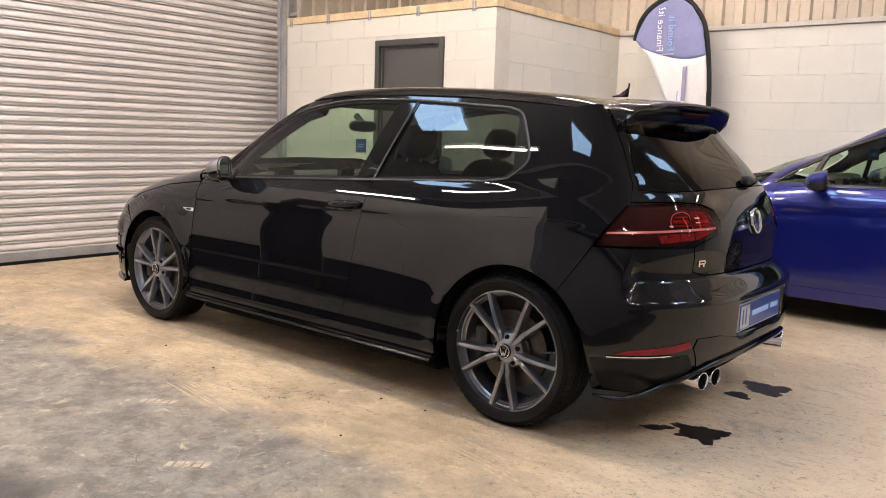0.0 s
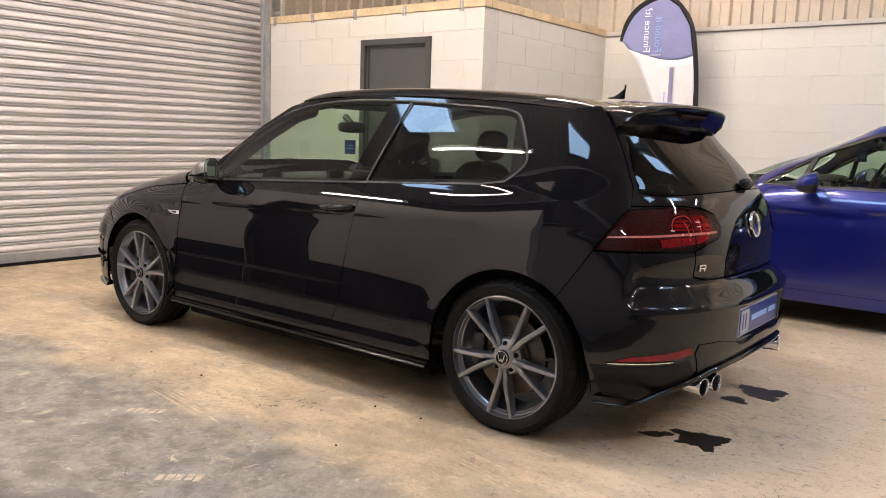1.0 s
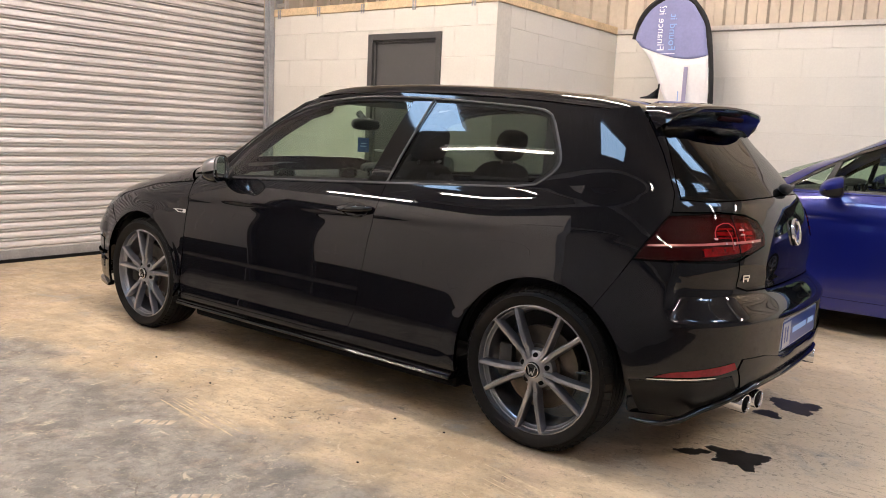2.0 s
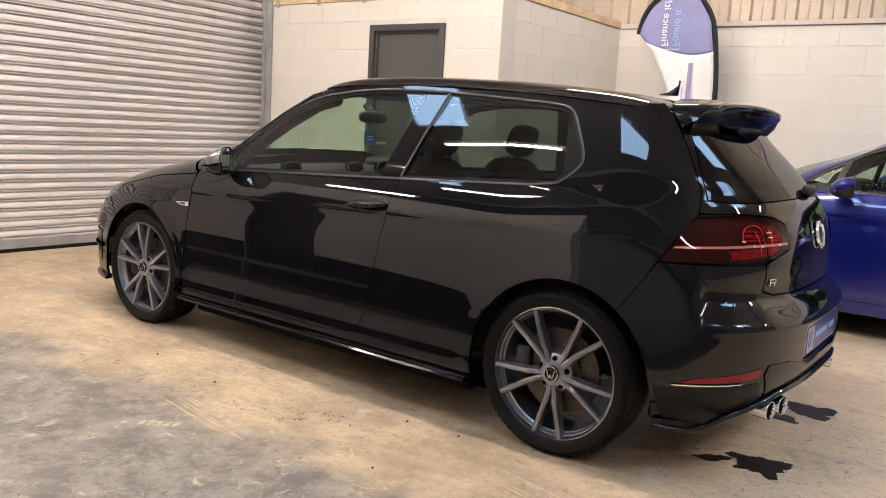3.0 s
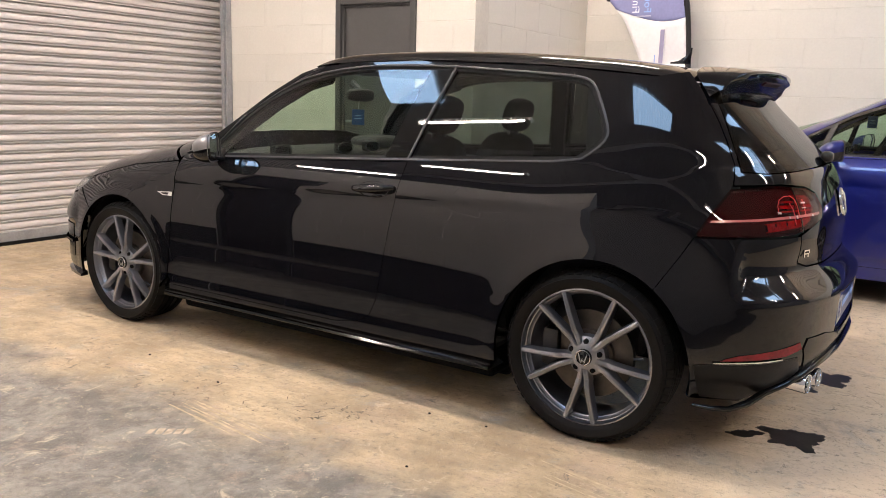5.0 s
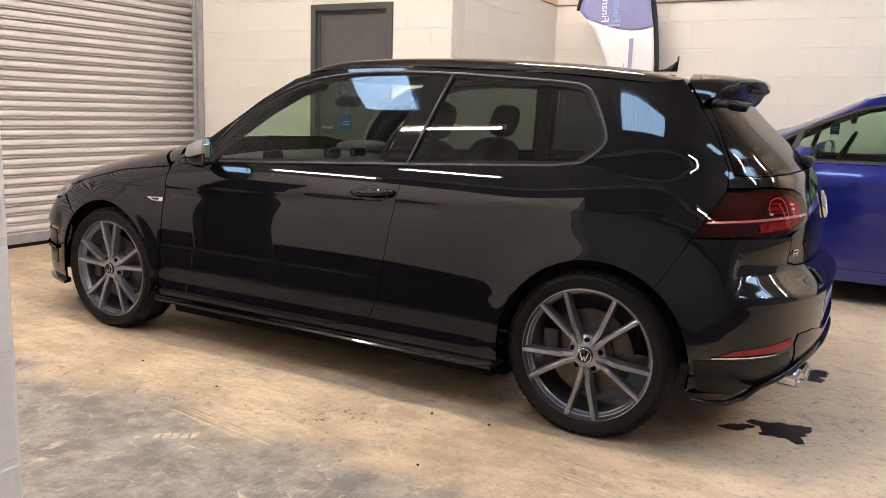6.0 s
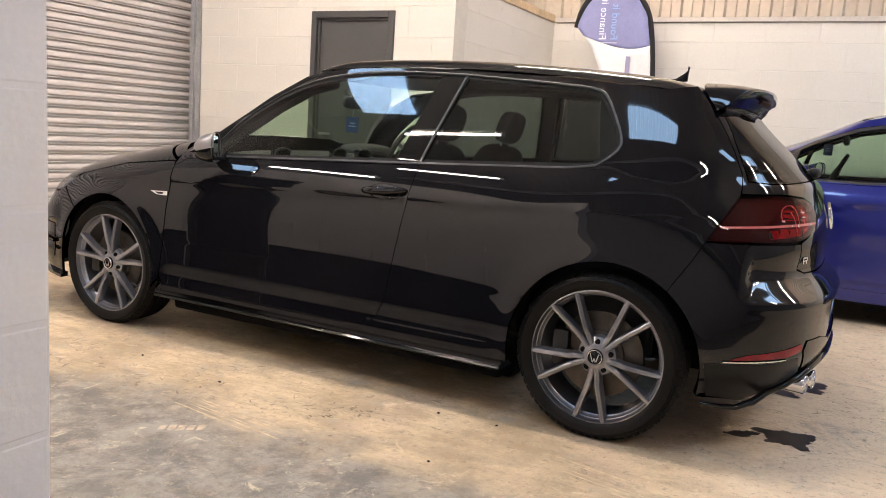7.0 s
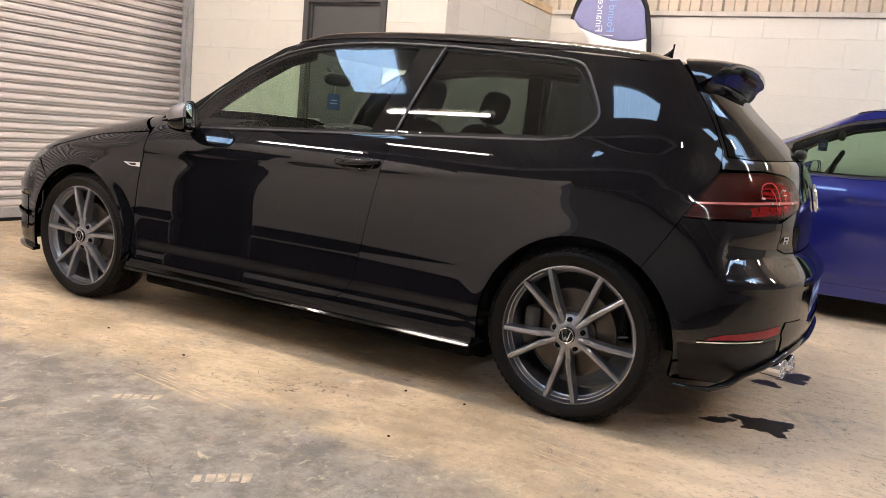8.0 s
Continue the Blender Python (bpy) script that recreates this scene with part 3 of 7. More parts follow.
class Shell:
    """A car body as a stack of superellipse outlines. The left half is y < 0, the front is at -x. A place on it is (s, h): s runs along the
    outline from the front to the tail, h is the height before the roof's arch is taken off."""

    CUT = 0.84

    def __init__(self, xm, width, tail, nose, tail_pq, nose_pq, arch, bumps, taper, sigma=0.008, soft=0.012, flank=None, blend=(0.465, 0.515)):
        self.xm, self.arch, self.bumps = xm, arch, bumps
        self.tau = smooth_knots(taper, 0.03)
        self.w, self.xe, self.xf = (smooth_knots(k, g) for k, g in ((width, soft), (tail, sigma), (nose, 0.02)))
        self.xs, self.blend = smooth_knots(flank or tail, sigma), blend
        self.pe, self.qe = (smooth_knots([(z, v[i]) for z, v in tail_pq], 0.03) for i in (0, 1))
        self.pf, self.qf = (smooth_knots([(z, v[i]) for z, v in nose_pq], 0.03) for i in (0, 1))

    def at(self, curve, h):
        return np.interp(h, *curve)

    def ends(self, h, rear):
        w = self.at(self.w, h)
        if rear:
            return w, self.at(self.xe, h) - self.xm, self.at(self.pe, h), self.at(self.qe, h)
        return w, self.xm - self.at(self.xf, h), self.at(self.pf, h), self.at(self.qf, h)

    def corner(self, h, rear):
        w, a, p, q = self.ends(h, rear)
        return self.xm + (1 if rear else -1) * a * (1 - self.CUT**q) ** (1 / p), self.CUT * w

    def end(self, h, rear):
        x, y = self.corner(h, rear)
        return x + y if rear else x - y

    def outline(self, s, h):
        s, h = np.broadcast_arrays(np.asarray(s, float), np.asarray(h, float))
        x, y = s.copy(), np.zeros_like(s)
        for rear in (True, False):
            sign = 1 if rear else -1
            w, a, p, q = self.ends(h, rear)
            xc, yc = self.corner(h, rear)
            mine = (s > self.xm) == rear
            past = mine & ((s - xc) * sign > 0)
            flank = mine & ~past
            rel = np.clip(np.abs(s - self.xm) / a, 0, 1)
            yf = w * (1 - rel**p) ** (1 / q)
            if rear:
                # ahead of the blend the flank follows the plain tail line, without the bumper's shelf
                k = np.clip((s - self.blend[0]) / (self.blend[1] - self.blend[0]), 0, 1)
                plain = w * (1 - np.clip(np.abs(s - self.xm) / (self.at(self.xs, h) - self.xm), 0, 1) ** p) ** (1 / q)
                yf = plain + (yf - plain) * k * k * (3 - 2 * k)
            y[flank] = -yf[flank]
            yy = np.clip(yc - np.abs(s - xc), 0, None)
            x[past] = (self.xm + sign * a * (1 - (yy / w) ** q) ** (1 / p))[past]
            y[past] = -yy[past]
        y *= 1 - self.at(self.tau, h) * np.clip(x - self.xm, 0, None) ** 2
        return x, y

    def lift(self, x, h):
        return self.arch(x, h)

    def point(self, s, h, off=0.0):
        s, h = np.broadcast_arrays(np.asarray(s, float), np.asarray(h, float))
        e = 0.002
        x, y = self.outline(s, h)
        x1, y1 = self.outline(s + e, h)
        x0, y0 = self.outline(s - e, h)
        tx, ty = x1 - x0, y1 - y0
        n = np.hypot(tx, ty) + 1e-9
        nx, ny = ty / n, -tx / n
        z = h - self.lift(x, h)
        y = y * self.at(self.w, z) / self.at(self.w, h)
        d = self.bumps(x, z, y) + off
        return np.stack([x + nx * d, y + ny * d, z], -1)

    def surface(self, s, h, off=0.0):
        e = 0.003
        p = self.point(s, h, off)
        mid = np.abs(p[..., 1]) < 0.006
        ds = self.point(np.asarray(s) + e, h, off) - self.point(np.asarray(s) - e, h, off)
        dh = self.point(s, np.asarray(h) + e, off) - self.point(s, np.asarray(h) - e, off)
        n = np.cross(ds, dh)
        if np.any(mid):
            # at the middle line the surface runs straight across the car
            s0 = np.broadcast_to(np.asarray(s, float), mid.shape)
            h0 = np.broadcast_to(np.asarray(h, float), mid.shape)
            inward = np.where(s0 > self.xm, -0.03, 0.03)
            q = self.point(s0 + inward, h0, off)
            up_, dn_ = self.point(s0 + inward, h0 + e, off), self.point(s0 + inward, h0 - e, off)
            rise = up_ - dn_
            rise[..., 1] = 0
            flat = np.stack([rise[..., 2], np.zeros_like(rise[..., 0]), -rise[..., 0]], -1)
            flat *= np.sign(np.where(s0 > self.xm, 1.0, -1.0) * flat[..., 0] + 1e-12)[..., None]
            n[mid] = flat[mid]
        n /= np.linalg.norm(n, axis=-1, keepdims=True) + 1e-12
        return p, n

    def height(self, x, z):
        h = np.array(z, float)
        for _ in range(12):
            h = z + self.lift(x, h)
        return h

    def from_x(self, x, z):
        """(s, h) of the place on the left flank with that x and z."""
        h = float(self.height(x, z))
        rear = x > self.xm
        xc, yc = self.corner(h, rear)
        if (x - xc) * (1 if rear else -1) <= 0:
            return x, h
        w, a, p, q = self.ends(h, rear)
        y = w * max(0.0, 1 - min(1.0, abs(x - self.xm) / a) ** p) ** (1 / q)
        return (xc + yc - y if rear else xc - yc + y), h

    def from_y(self, y, z, rear=True):
        """(s, h) of the place on the tail or nose with that y (taken positive) and height h."""
        xc, yc = self.corner(z, rear)
        return (xc + yc - y if rear else xc - yc + y), z


def inside(poly, pts):
    poly, pts = np.asarray(poly), np.asarray(pts)
    x, y = pts[:, 0], pts[:, 1]
    hit = np.zeros(len(pts), bool)
    j = len(poly) - 1
    for i in range(len(poly)):
        (xi, yi), (xj, yj) = poly[i], poly[j]
        cross = (yi > y) != (yj > y)
        hit ^= cross & (x < (xj - xi) * (y - yi) / (yj - yi + 1e-15) + xi)
        j = i
    return hit


def inset(poly, d):
    """A polygon drawn in by d, corner by corner."""
    p = np.asarray(poly, float)
    area = 0.5 * np.sum(p[:, 0] * np.roll(p[:, 1], -1) - np.roll(p[:, 0], -1) * p[:, 1])
    a, c = p - np.roll(p, 1, 0), np.roll(p, -1, 0) - p
    a /= np.linalg.norm(a, axis=1, keepdims=True) + 1e-12
    c /= np.linalg.norm(c, axis=1, keepdims=True) + 1e-12
    na, nc = np.stack([-a[:, 1], a[:, 0]], 1), np.stack([-c[:, 1], c[:, 0]], 1)
    m = na + nc
    m /= np.maximum(np.sum(m * na, 1, keepdims=True), 0.5)
    return p + m * d * np.sign(area)


def trace(shell, marks, step=0.025):
    """Marks ("x", x, z) on the flank, ("y", y, h) on the tail, ("g", y, h) on the nose, ("c", h) at the tail's middle and ("f", h) at the
    nose's middle, joined up as a fine closed line in (s, h)."""
    def conv(m):
        if m[0] == "x":
            return shell.from_x(m[1], m[2])
        if m[0] in "yg":
            return shell.from_y(m[1], m[2], m[0] == "y")
        return float(shell.end(m[1], m[0] == "c")), m[1]

    out, mid = [], []
    for a, c in zip(marks, marks[1:] + marks[:1]):
        pa, pc = np.array(conv(a)), np.array(conv(c))
        n = max(1, int(np.linalg.norm(pc - pa) / step))
        for i in range(n):
            f = i / n
            if a[0] == c[0]:
                m = (a[0],) + tuple(u + (w - u) * f for u, w in zip(a[1:], c[1:]))
                out.append(conv(m))
            else:
                out.append(tuple(pa + (pc - pa) * f))
            mid.append(a[0] if a[0] in "cf" and (i == 0 or a[0] == c[0]) else "")
    return np.array(out), mid


def circle(cx, cz, r, a0, a1, n=28):
    return [("x", cx + r * math.cos(radians(a)), cz + r * math.sin(radians(a))) for a in np.linspace(a0, a1, n)]


def patch(shell, marks, holes=(), gap=0.0013, off=0.0, thick=0.014, step=0.025):
    """Vertices, faces and normals of a body panel on the left half, with a turned-in rim."""
    loops, mids = [], []
    for k, mk in enumerate([marks, *holes]):
        line, mid = trace(shell, mk, step)
        line = inset(line, gap if k == 0 else -gap)
        for i, m in enumerate(mid):
            if m:
                line[i, 0] = shell.end(line[i, 1], m == "c")
        loops.append(line)
        mids.append(mid)
    outer = loops[0]
    lo, hi = outer.min(0), outer.max(0)
    gx, gy = np.meshgrid(np.arange(lo[0] + step / 2, hi[0], step), np.arange(lo[1] + step / 2, hi[1], step))
    grid = np.stack([gx.ravel(), gy.ravel()], 1)
    keep = inside(outer, grid)
    for hole in loops[1:]:
        keep &= ~inside(hole, grid)
    grid = grid[keep]
    rim = np.concatenate(loops)
    if len(grid):
        near = np.min(np.linalg.norm(grid[:, None] - rim[None], axis=2), axis=1)
        grid = grid[near > 0.4 * step]
    pts = np.concatenate([rim, grid]) if len(grid) else rim
    edges, n = [], 0
    for line in loops:
        m = len(line)
        edges += [(n + i, n + (i + 1) % m) for i in range(m)]
        n += m
    co, _, tris, *_ = delaunay_2d_cdt([Vector(p) for p in pts], edges, [], 0, 1e-6)
    co = np.array([(v.x, v.y) for v in co])
    tris = np.array([t for t in tris if len(t) == 3])
    cen = co[tris].mean(1)
    ok = inside(outer, cen)
    for hole in loops[1:]:
        ok &= ~inside(hole, cen)
    tris = tris[ok]
    p, nr = shell.surface(co[:, 0], co[:, 1], off)
    # wind the triangles so that they face outwards
    fn = np.cross(p[tris[:, 1]] - p[tris[:, 0]], p[tris[:, 2]] - p[tris[:, 0]])
    flip = np.sum(fn * nr[tris[:, 0]], 1) < 0
    tris[flip] = tris[flip][:, ::-1]
    verts, faces, norms = list(p), [tuple(t) for t in tris], list(nr)
    if thick:
        for line, mid in zip(loops, mids):
            q, qn = shell.surface(line[:, 0], line[:, 1], off)
            b0, m = len(verts), len(line)
            tang = np.roll(q, -1, 0) - np.roll(q, 1, 0)
            side = np.cross(tang, qn)
            side /= np.linalg.norm(side, axis=1, keepdims=True) + 1e-12
            verts += list(q) + list(q - qn * thick)
            norms += list(side) + list(side)
            for i in range(m):
                j = (i + 1) % m
                if not (mid[i] and abs(q[j, 1]) < 0.004):
                    faces.append((b0 + i, b0 + j, b0 + m + j, b0 + m + i))
    return np.array(verts), faces, np.array(norms)


def mirrored(data):
    v, f, n = data
    k = np.array((1, -1, 1))
    return v * k, [t[::-1] for t in f], n * k


def joined(*sets):
    v, f, n, b = [], [], [], 0
    for vv, ff, nn in sets:
        v += list(vv)
        n += list(nn)
        f += [tuple(b + i for i in t) for t in ff]
        b += len(vv)
    return v, f, n


def panel(name, data, mat, parent, label=""):
    ob = part(name, mesh_of(name, data[0], data[1], mat, data[2]), None, parent, label)
    return ob


def roof_cap(shell, h, rise, power, mat, name, parent, n_ring=120, n_in=22):
    """The roof inside the outline at height h."""
    s = np.concatenate([np.linspace(float(shell.end(h, False)), float(shell.end(h, True)), n_ring)])
    ring = shell.point(s, np.full_like(s, h))
    full = np.concatenate([ring, (ring * (1, -1, 1))[::-1][1:-1]])
    x, y = full[:, 0], full[:, 1]
    mid = 0.5 * (x.min() + x.max())
    half = 0.5 * (x.max() - x.min())

    def at(lam):
        # drawn towards the middle line of the roof
        cx = mid + (x - mid) * (1 - (1 - lam) * np.clip((np.abs(x - mid) / half - 0.35) / 0.65, 0, 1) * 0.999)
        hh = h + rise * (1 - lam**power)
        return np.stack([cx, y * lam, hh - shell.lift(cx, np.full_like(cx, h))], 1)

    lams = 1 - np.linspace(0, 1.0, n_in) ** 1.9
    rows = [at(l) for l in lams]
    m = len(full)
    verts = np.concatenate(rows)
    faces = []
    for r in range(n_in - 1):
        for i in range(m):
            j = (i + 1) % m
            faces.append((r * m + i, r * m + j, (r + 1) * m + j, (r + 1) * m + i))
    me = mesh_of(name, verts, faces, mat, smooth=True)
    return part(name, me, None, parent)


def strip(shell, marks, closed, width, off, mat, name, parent, both=True, label="", step=0.02, thick=0.008):
    """A slim raised trim that follows a line on the body, on both sides of the car."""
    line, _ = trace(shell, marks, step)
    if not closed:
        end = trace(shell, [marks[-1], marks[0]], 10)[0][0]
        cut = int(np.argmin(np.linalg.norm(line - end, axis=1)))
        line = line[: cut + 1]
    p, nr = shell.surface(line[:, 0], line[:, 1], off)
    nxt, prv = np.roll(p, -1, 0), np.roll(p, 1, 0)
    if not closed:
        nxt[-1], prv[0] = p[-1], p[0]
    tan = nxt - prv
    tan /= np.linalg.norm(tan, axis=1, keepdims=True) + 1e-12
    side = np.cross(nr, tan)
    rows = [p - side * width / 2 - nr * thick, p - side * width / 2, p + nr * 0.0015, p + side * width / 2, p + side * width / 2 - nr * thick]
    m, verts, faces = len(p), np.concatenate(rows), []
    for r in range(4):
        for i in range(m if closed else m - 1):
            j = (i + 1) % m
            faces.append((r * m + i, r * m + j, (r + 1) * m + j, (r + 1) * m + i))
    obs = []
    for sgn in ((1, -1) if both else (1,)):
        ff = faces if sgn == 1 else [t[::-1] for t in faces]
        bm_me = mesh_of(name, verts * (1, sgn, 1), ff, mat, smooth=True)
        bm_me.set_sharp_from_angle(angle=radians(50))
        obs.append(part(name, bm_me, None, parent, label))
    return obs


# ---- the black hatchback ----
ARCH_R, ARCH_F, R_ARCH = (0.015, 0.322), (-2.64, 0.322), 0.360


def golf_arch(x, h):
    k = np.clip((np.asarray(h) - 0.95) / 0.45, 0, 1)
    k = k * k * (3 - 2 * k)
    d = np.clip(np.asarray(x) + 0.95, -1.1, 1.3)
    return k * np.where(d > 0, 0.050, 0.075) * d * d


def ease(v):
    v = np.clip(v, 0, 1)
    return v * v * (3 - 2 * v)


def golf_bumps(x, z, y):
    """Outward relief: waist crease, arch flares, the dished lower door."""
    d = np.zeros_like(x)
    side = ease((x + 3.05) / 0.5) * (1 - 0.8 * ease((x + 0.45) / 0.40)) * (1 - ease((x - 0.10) / 0.35))
    zt = 0.815 + 0.030 * (x + 1.5)
    s = np.clip(zt - z, 0, None) / 0.030
    d -= side * 0.0075 * s * np.exp(1 - s)
    up = np.clip(z - zt, 0, None) / 0.02
    d += side * 0.002 * np.exp(-up)
    for cx, cz in (ARCH_R, ARCH_F):
        r = np.hypot(x - cx, z - cz)
        d += 0.010 * np.exp(-(((r - R_ARCH) / 0.055) ** 2)) * (np.abs(y) > 0.6)
    # below the low crease the doors and sills come out again
    d += np.interp(z, *LOW_SIDE) * ease((x + 2.75) / 0.3) * (1 - ease((x + 0.20) / 0.2))
    # the rear bumper tucks under
    d -= (0.16 * np.clip(0.392 - z, 0, 0.18) + 0.5 * np.clip(0.392 - z, 0, 0.18) ** 2) * ease((x - 0.33) / 0.06)
    # a crisp shelf under the tail lamp
    k = ease((x - 0.47) / 0.045)
    zl = 0.588 + 0.066 * (1 - k)
    d -= 0.014 * k * np.clip((z - zl) / (0.664 - zl), 0, 1) * (1 - ease((z - 0.68) / 0.11)) * ease((np.abs(y) - 0.30) / 0.2)
    # behind the door the shoulder rolls on up to the window line
    zb = 0.978 + 0.0495 * (x + 0.842)
    d -= 0.13 * np.clip(z - 0.972, 0, np.clip(zb - 0.972, 0, 0.05)) * ease((x + 0.95) / 0.15) * (1 - ease((x + 0.30) / 0.50)) * (1 - ease((z - 1.04) / 0.20))
    # the front bumper keeps its width down to the lip, below a ledge at the intake
    d += np.clip(0.896 - np.interp(z, *WIDE), 0, 0.07) * (z < 0.5) * (1 - ease((x + 2.99) / 0.09)) * ease((np.abs(y) - 0.45) / 0.25)
    d += 0.012 * ease((z - 0.485) / 0.02) * (1 - ease((z - 0.53) / 0.10)) * (1 - ease((x + 3.09) / 0.06))
    # the haunch carries its width up past the belt
    d += 0.011 * ease((z - 0.84) / 0.22) * ease((x + 0.36) / 0.50) * (1 - ease((x - 0.18) / 0.2))
    # a shallow recess for the plate
    d -= 0.022 * (1 - ease((np.abs(y) - 0.272) / 0.02)) * ease((z - 0.412) / 0.014) * (1 - ease((z - 0.548) / 0.014)) * (x > 0.6)
    return d


GOLF_WIDTH = [(0.10, 0.79), (0.20, 0.81), (0.25, 0.842), (0.30, 0.870), (0.335, 0.884), (0.36, 0.893), (0.39, 0.898), (0.46, 0.9005), (0.55, 0.9005), (0.62, 0.899), (0.68, 0.8955), (0.74, 0.8905), (0.79, 0.8846), (0.84, 0.87545), (0.88, 0.86105),
              (0.91, 0.84785), (0.935, 0.83535), (0.955, 0.82435), (0.97, 0.81535), (0.985, 0.8065), (1.04, 0.7812), (1.104, 0.7502), (1.20, 0.6998), (1.30, 0.6433), (1.36, 0.6085), (1.39, 0.591), (1.45, 0.55)]
WIDE = smooth_knots(GOLF_WIDTH, 0.008)
GOLF = Shell(
    -1.15,
    width=GOLF_WIDTH,
    tail=[(0.10, 0.69), (0.20, 0.730), (0.27, 0.746), (0.36, 0.756), (0.48, 0.761), (0.55, 0.765), (0.582, 0.767), (0.590, 0.763), (0.600, 0.754), (0.652, 0.704), (0.662, 0.697), (0.675, 0.694), (0.74, 0.698), (0.80, 0.699), (0.87, 0.690),
          (0.95, 0.662), (1.00, 0.635), (1.03, 0.607), (1.10, 0.55), (1.20, 0.468), (1.30, 0.388), (1.37, 0.333), (1.45, 0.26)],
    nose=[(0.10, -3.40), (0.25, -3.47), (0.45, -3.485), (0.60, -3.47), (0.70, -3.42), (0.76, -3.33), (0.82, -3.18), (0.88, -2.95), (0.93, -2.70), (0.97, -2.50), (1.00, -2.36),
          (1.06, -2.255), (1.17, -2.09), (1.30, -1.865), (1.37, -1.71), (1.45, -1.48)],
    tail_pq=[(0.2, (9.5, 2.7)), (0.6, (9.0, 2.7)), (0.72, (8.5, 2.7)), (0.85, (7.5, 2.65)), (1.0, (8.6, 2.65)), (1.2, (14.0, 3.1)), (1.45, (18.0, 3.1))],
    nose_pq=[(0.2, (11.0, 2.6)), (0.55, (11.0, 2.6)), (0.7, (9.0, 2.5)), (0.85, (6.5, 2.6)), (1.0, (6.0, 2.5)), (1.1, (7.0, 2.4)), (1.4, (7.0, 2.4))],
    flank=[(0.10, 0.69), (0.20, 0.730), (0.27, 0.748), (0.36, 0.759), (0.48, 0.764), (0.55, 0.764), (0.582, 0.762), (0.61, 0.755), (0.652, 0.739), (0.69, 0.726), (0.74, 0.713), (0.80, 0.703), (0.87, 0.690),
           (0.95, 0.662), (1.00, 0.635), (1.03, 0.607), (1.10, 0.55), (1.20, 0.468), (1.30, 0.388), (1.37, 0.333), (1.45, 0.26)],
    taper=[(0.1, 0.0), (0.5, 0.0), (0.6, 0.004), (0.7, 0.009), (0.8, 0.014), (0.9, 0.0185), (1.0, 0.0225), (1.1, 0.0255), (1.5, 0.028)],
    arch=golf_arch, bumps=golf_bumps, sigma=0.005, soft=0.008)

zz, low = smooth_knots([(0.0, 0.82), (0.10, 0.85), (0.20, 0.907), (0.235, 0.9105), (0.255, 0.9110), (0.270, 0.9103), (0.29, 0.9085), (0.318, 0.9050), (0.345, 0.9045), (0.378, 0.9043), (0.42, 0.9030), (0.46, 0.9017), (0.50, 0.9005), (0.55, 0.9005), (0.7, 0.9), (1.6, 0.9)], 0.005)
LOW_SIDE = (zz, np.where(zz < 0.50, low - GOLF.w[1], 0.0))

WINDOW = [(-2.035, 0.922), (-1.955, 1.045), (-1.83, 1.158), (-1.67, 1.258), (-1.50, 1.322), (-1.29, 1.356), (-1.065, 1.368), (-0.757, 1.363), (-0.524, 1.349), (-0.25, 1.332),
          (-0.16, 1.322), (-0.115, 1.296), (-0.055, 1.20), (-0.022, 1.135), (-0.020, 1.10), (-0.05, 1.062), (-0.115, 1.014), (-0.50, 0.995), (-0.845, 0.978), (-1.40, 0.952)]
B_TOP, B_LOW = (-0.745, 1.362), (-0.842, 0.978)
CANT = 1.385


def chaikin(poly, sharp=(), turns=2):
    """A polygon with its corners rounded off, but for those at the sharp indices."""
    pts = [(tuple(p), i in sharp) for i, p in enumerate(poly)]
    for _ in range(turns):
        out = []
        for i, (p, k) in enumerate(pts):
            a, c = pts[i - 1][0], pts[(i + 1) % len(pts)][0]
            if k:
                out.append((p, True))
            else:
                out.append(((0.25 * a[0] + 0.75 * p[0], 0.25 * a[1] + 0.75 * p[1]), False))
                out.append(((0.25 * c[0] + 0.75 * p[0], 0.25 * c[1] + 0.75 * p[1]), False))
        pts = out
    return [p for p, _ in pts]


def X(pairs):
    return [("x", a, b) for a, b in pairs]


car = thing("hatchback_car", "glossy black three-door hatchback with grey twin-spoke alloy wheels", "car")

door_marks = X([(-2.192, 0.86), (-2.198, 0.72), (-2.218, 0.50), (-2.235, 0.31), (-2.205, 0.269), (-1.60, 0.266), (-1.14, 0.266), (-1.02, 0.282), (-0.955, 0.32), (-0.922, 0.39),
                (-0.875, 0.66), (-0.848, 0.86), (-0.838, 0.968), (-1.40, 0.942), (-1.92, 0.916), (-2.06, 0.908), (-2.13, 0.90)])
arch_r = circle(*ARCH_R, R_ARCH, 192, 52, 26)
BUMP_GAP = [(ARCH_R[0] + R_ARCH * math.cos(radians(52)), ARCH_R[1] + R_ARCH * math.sin(radians(52))), (0.305, 0.722), (0.338, 0.79)]
TAIL_SIDE = [(0.338, 0.79), (0.372, 0.86), (0.420, 0.953)]
GATE_SIDE = [(0.420, 0.953), (0.421, 0.985), (0.413, 1.03), (0.374, 1.11), (0.337, 1.17), (0.308, 1.21), (0.250, 1.287), (0.195, 1.350)]
A_LINE = [(-2.172, 0.940), (-2.015, 1.095), (-1.845, 1.222), (-1.67, 1.318), (-1.53, 1.352)]

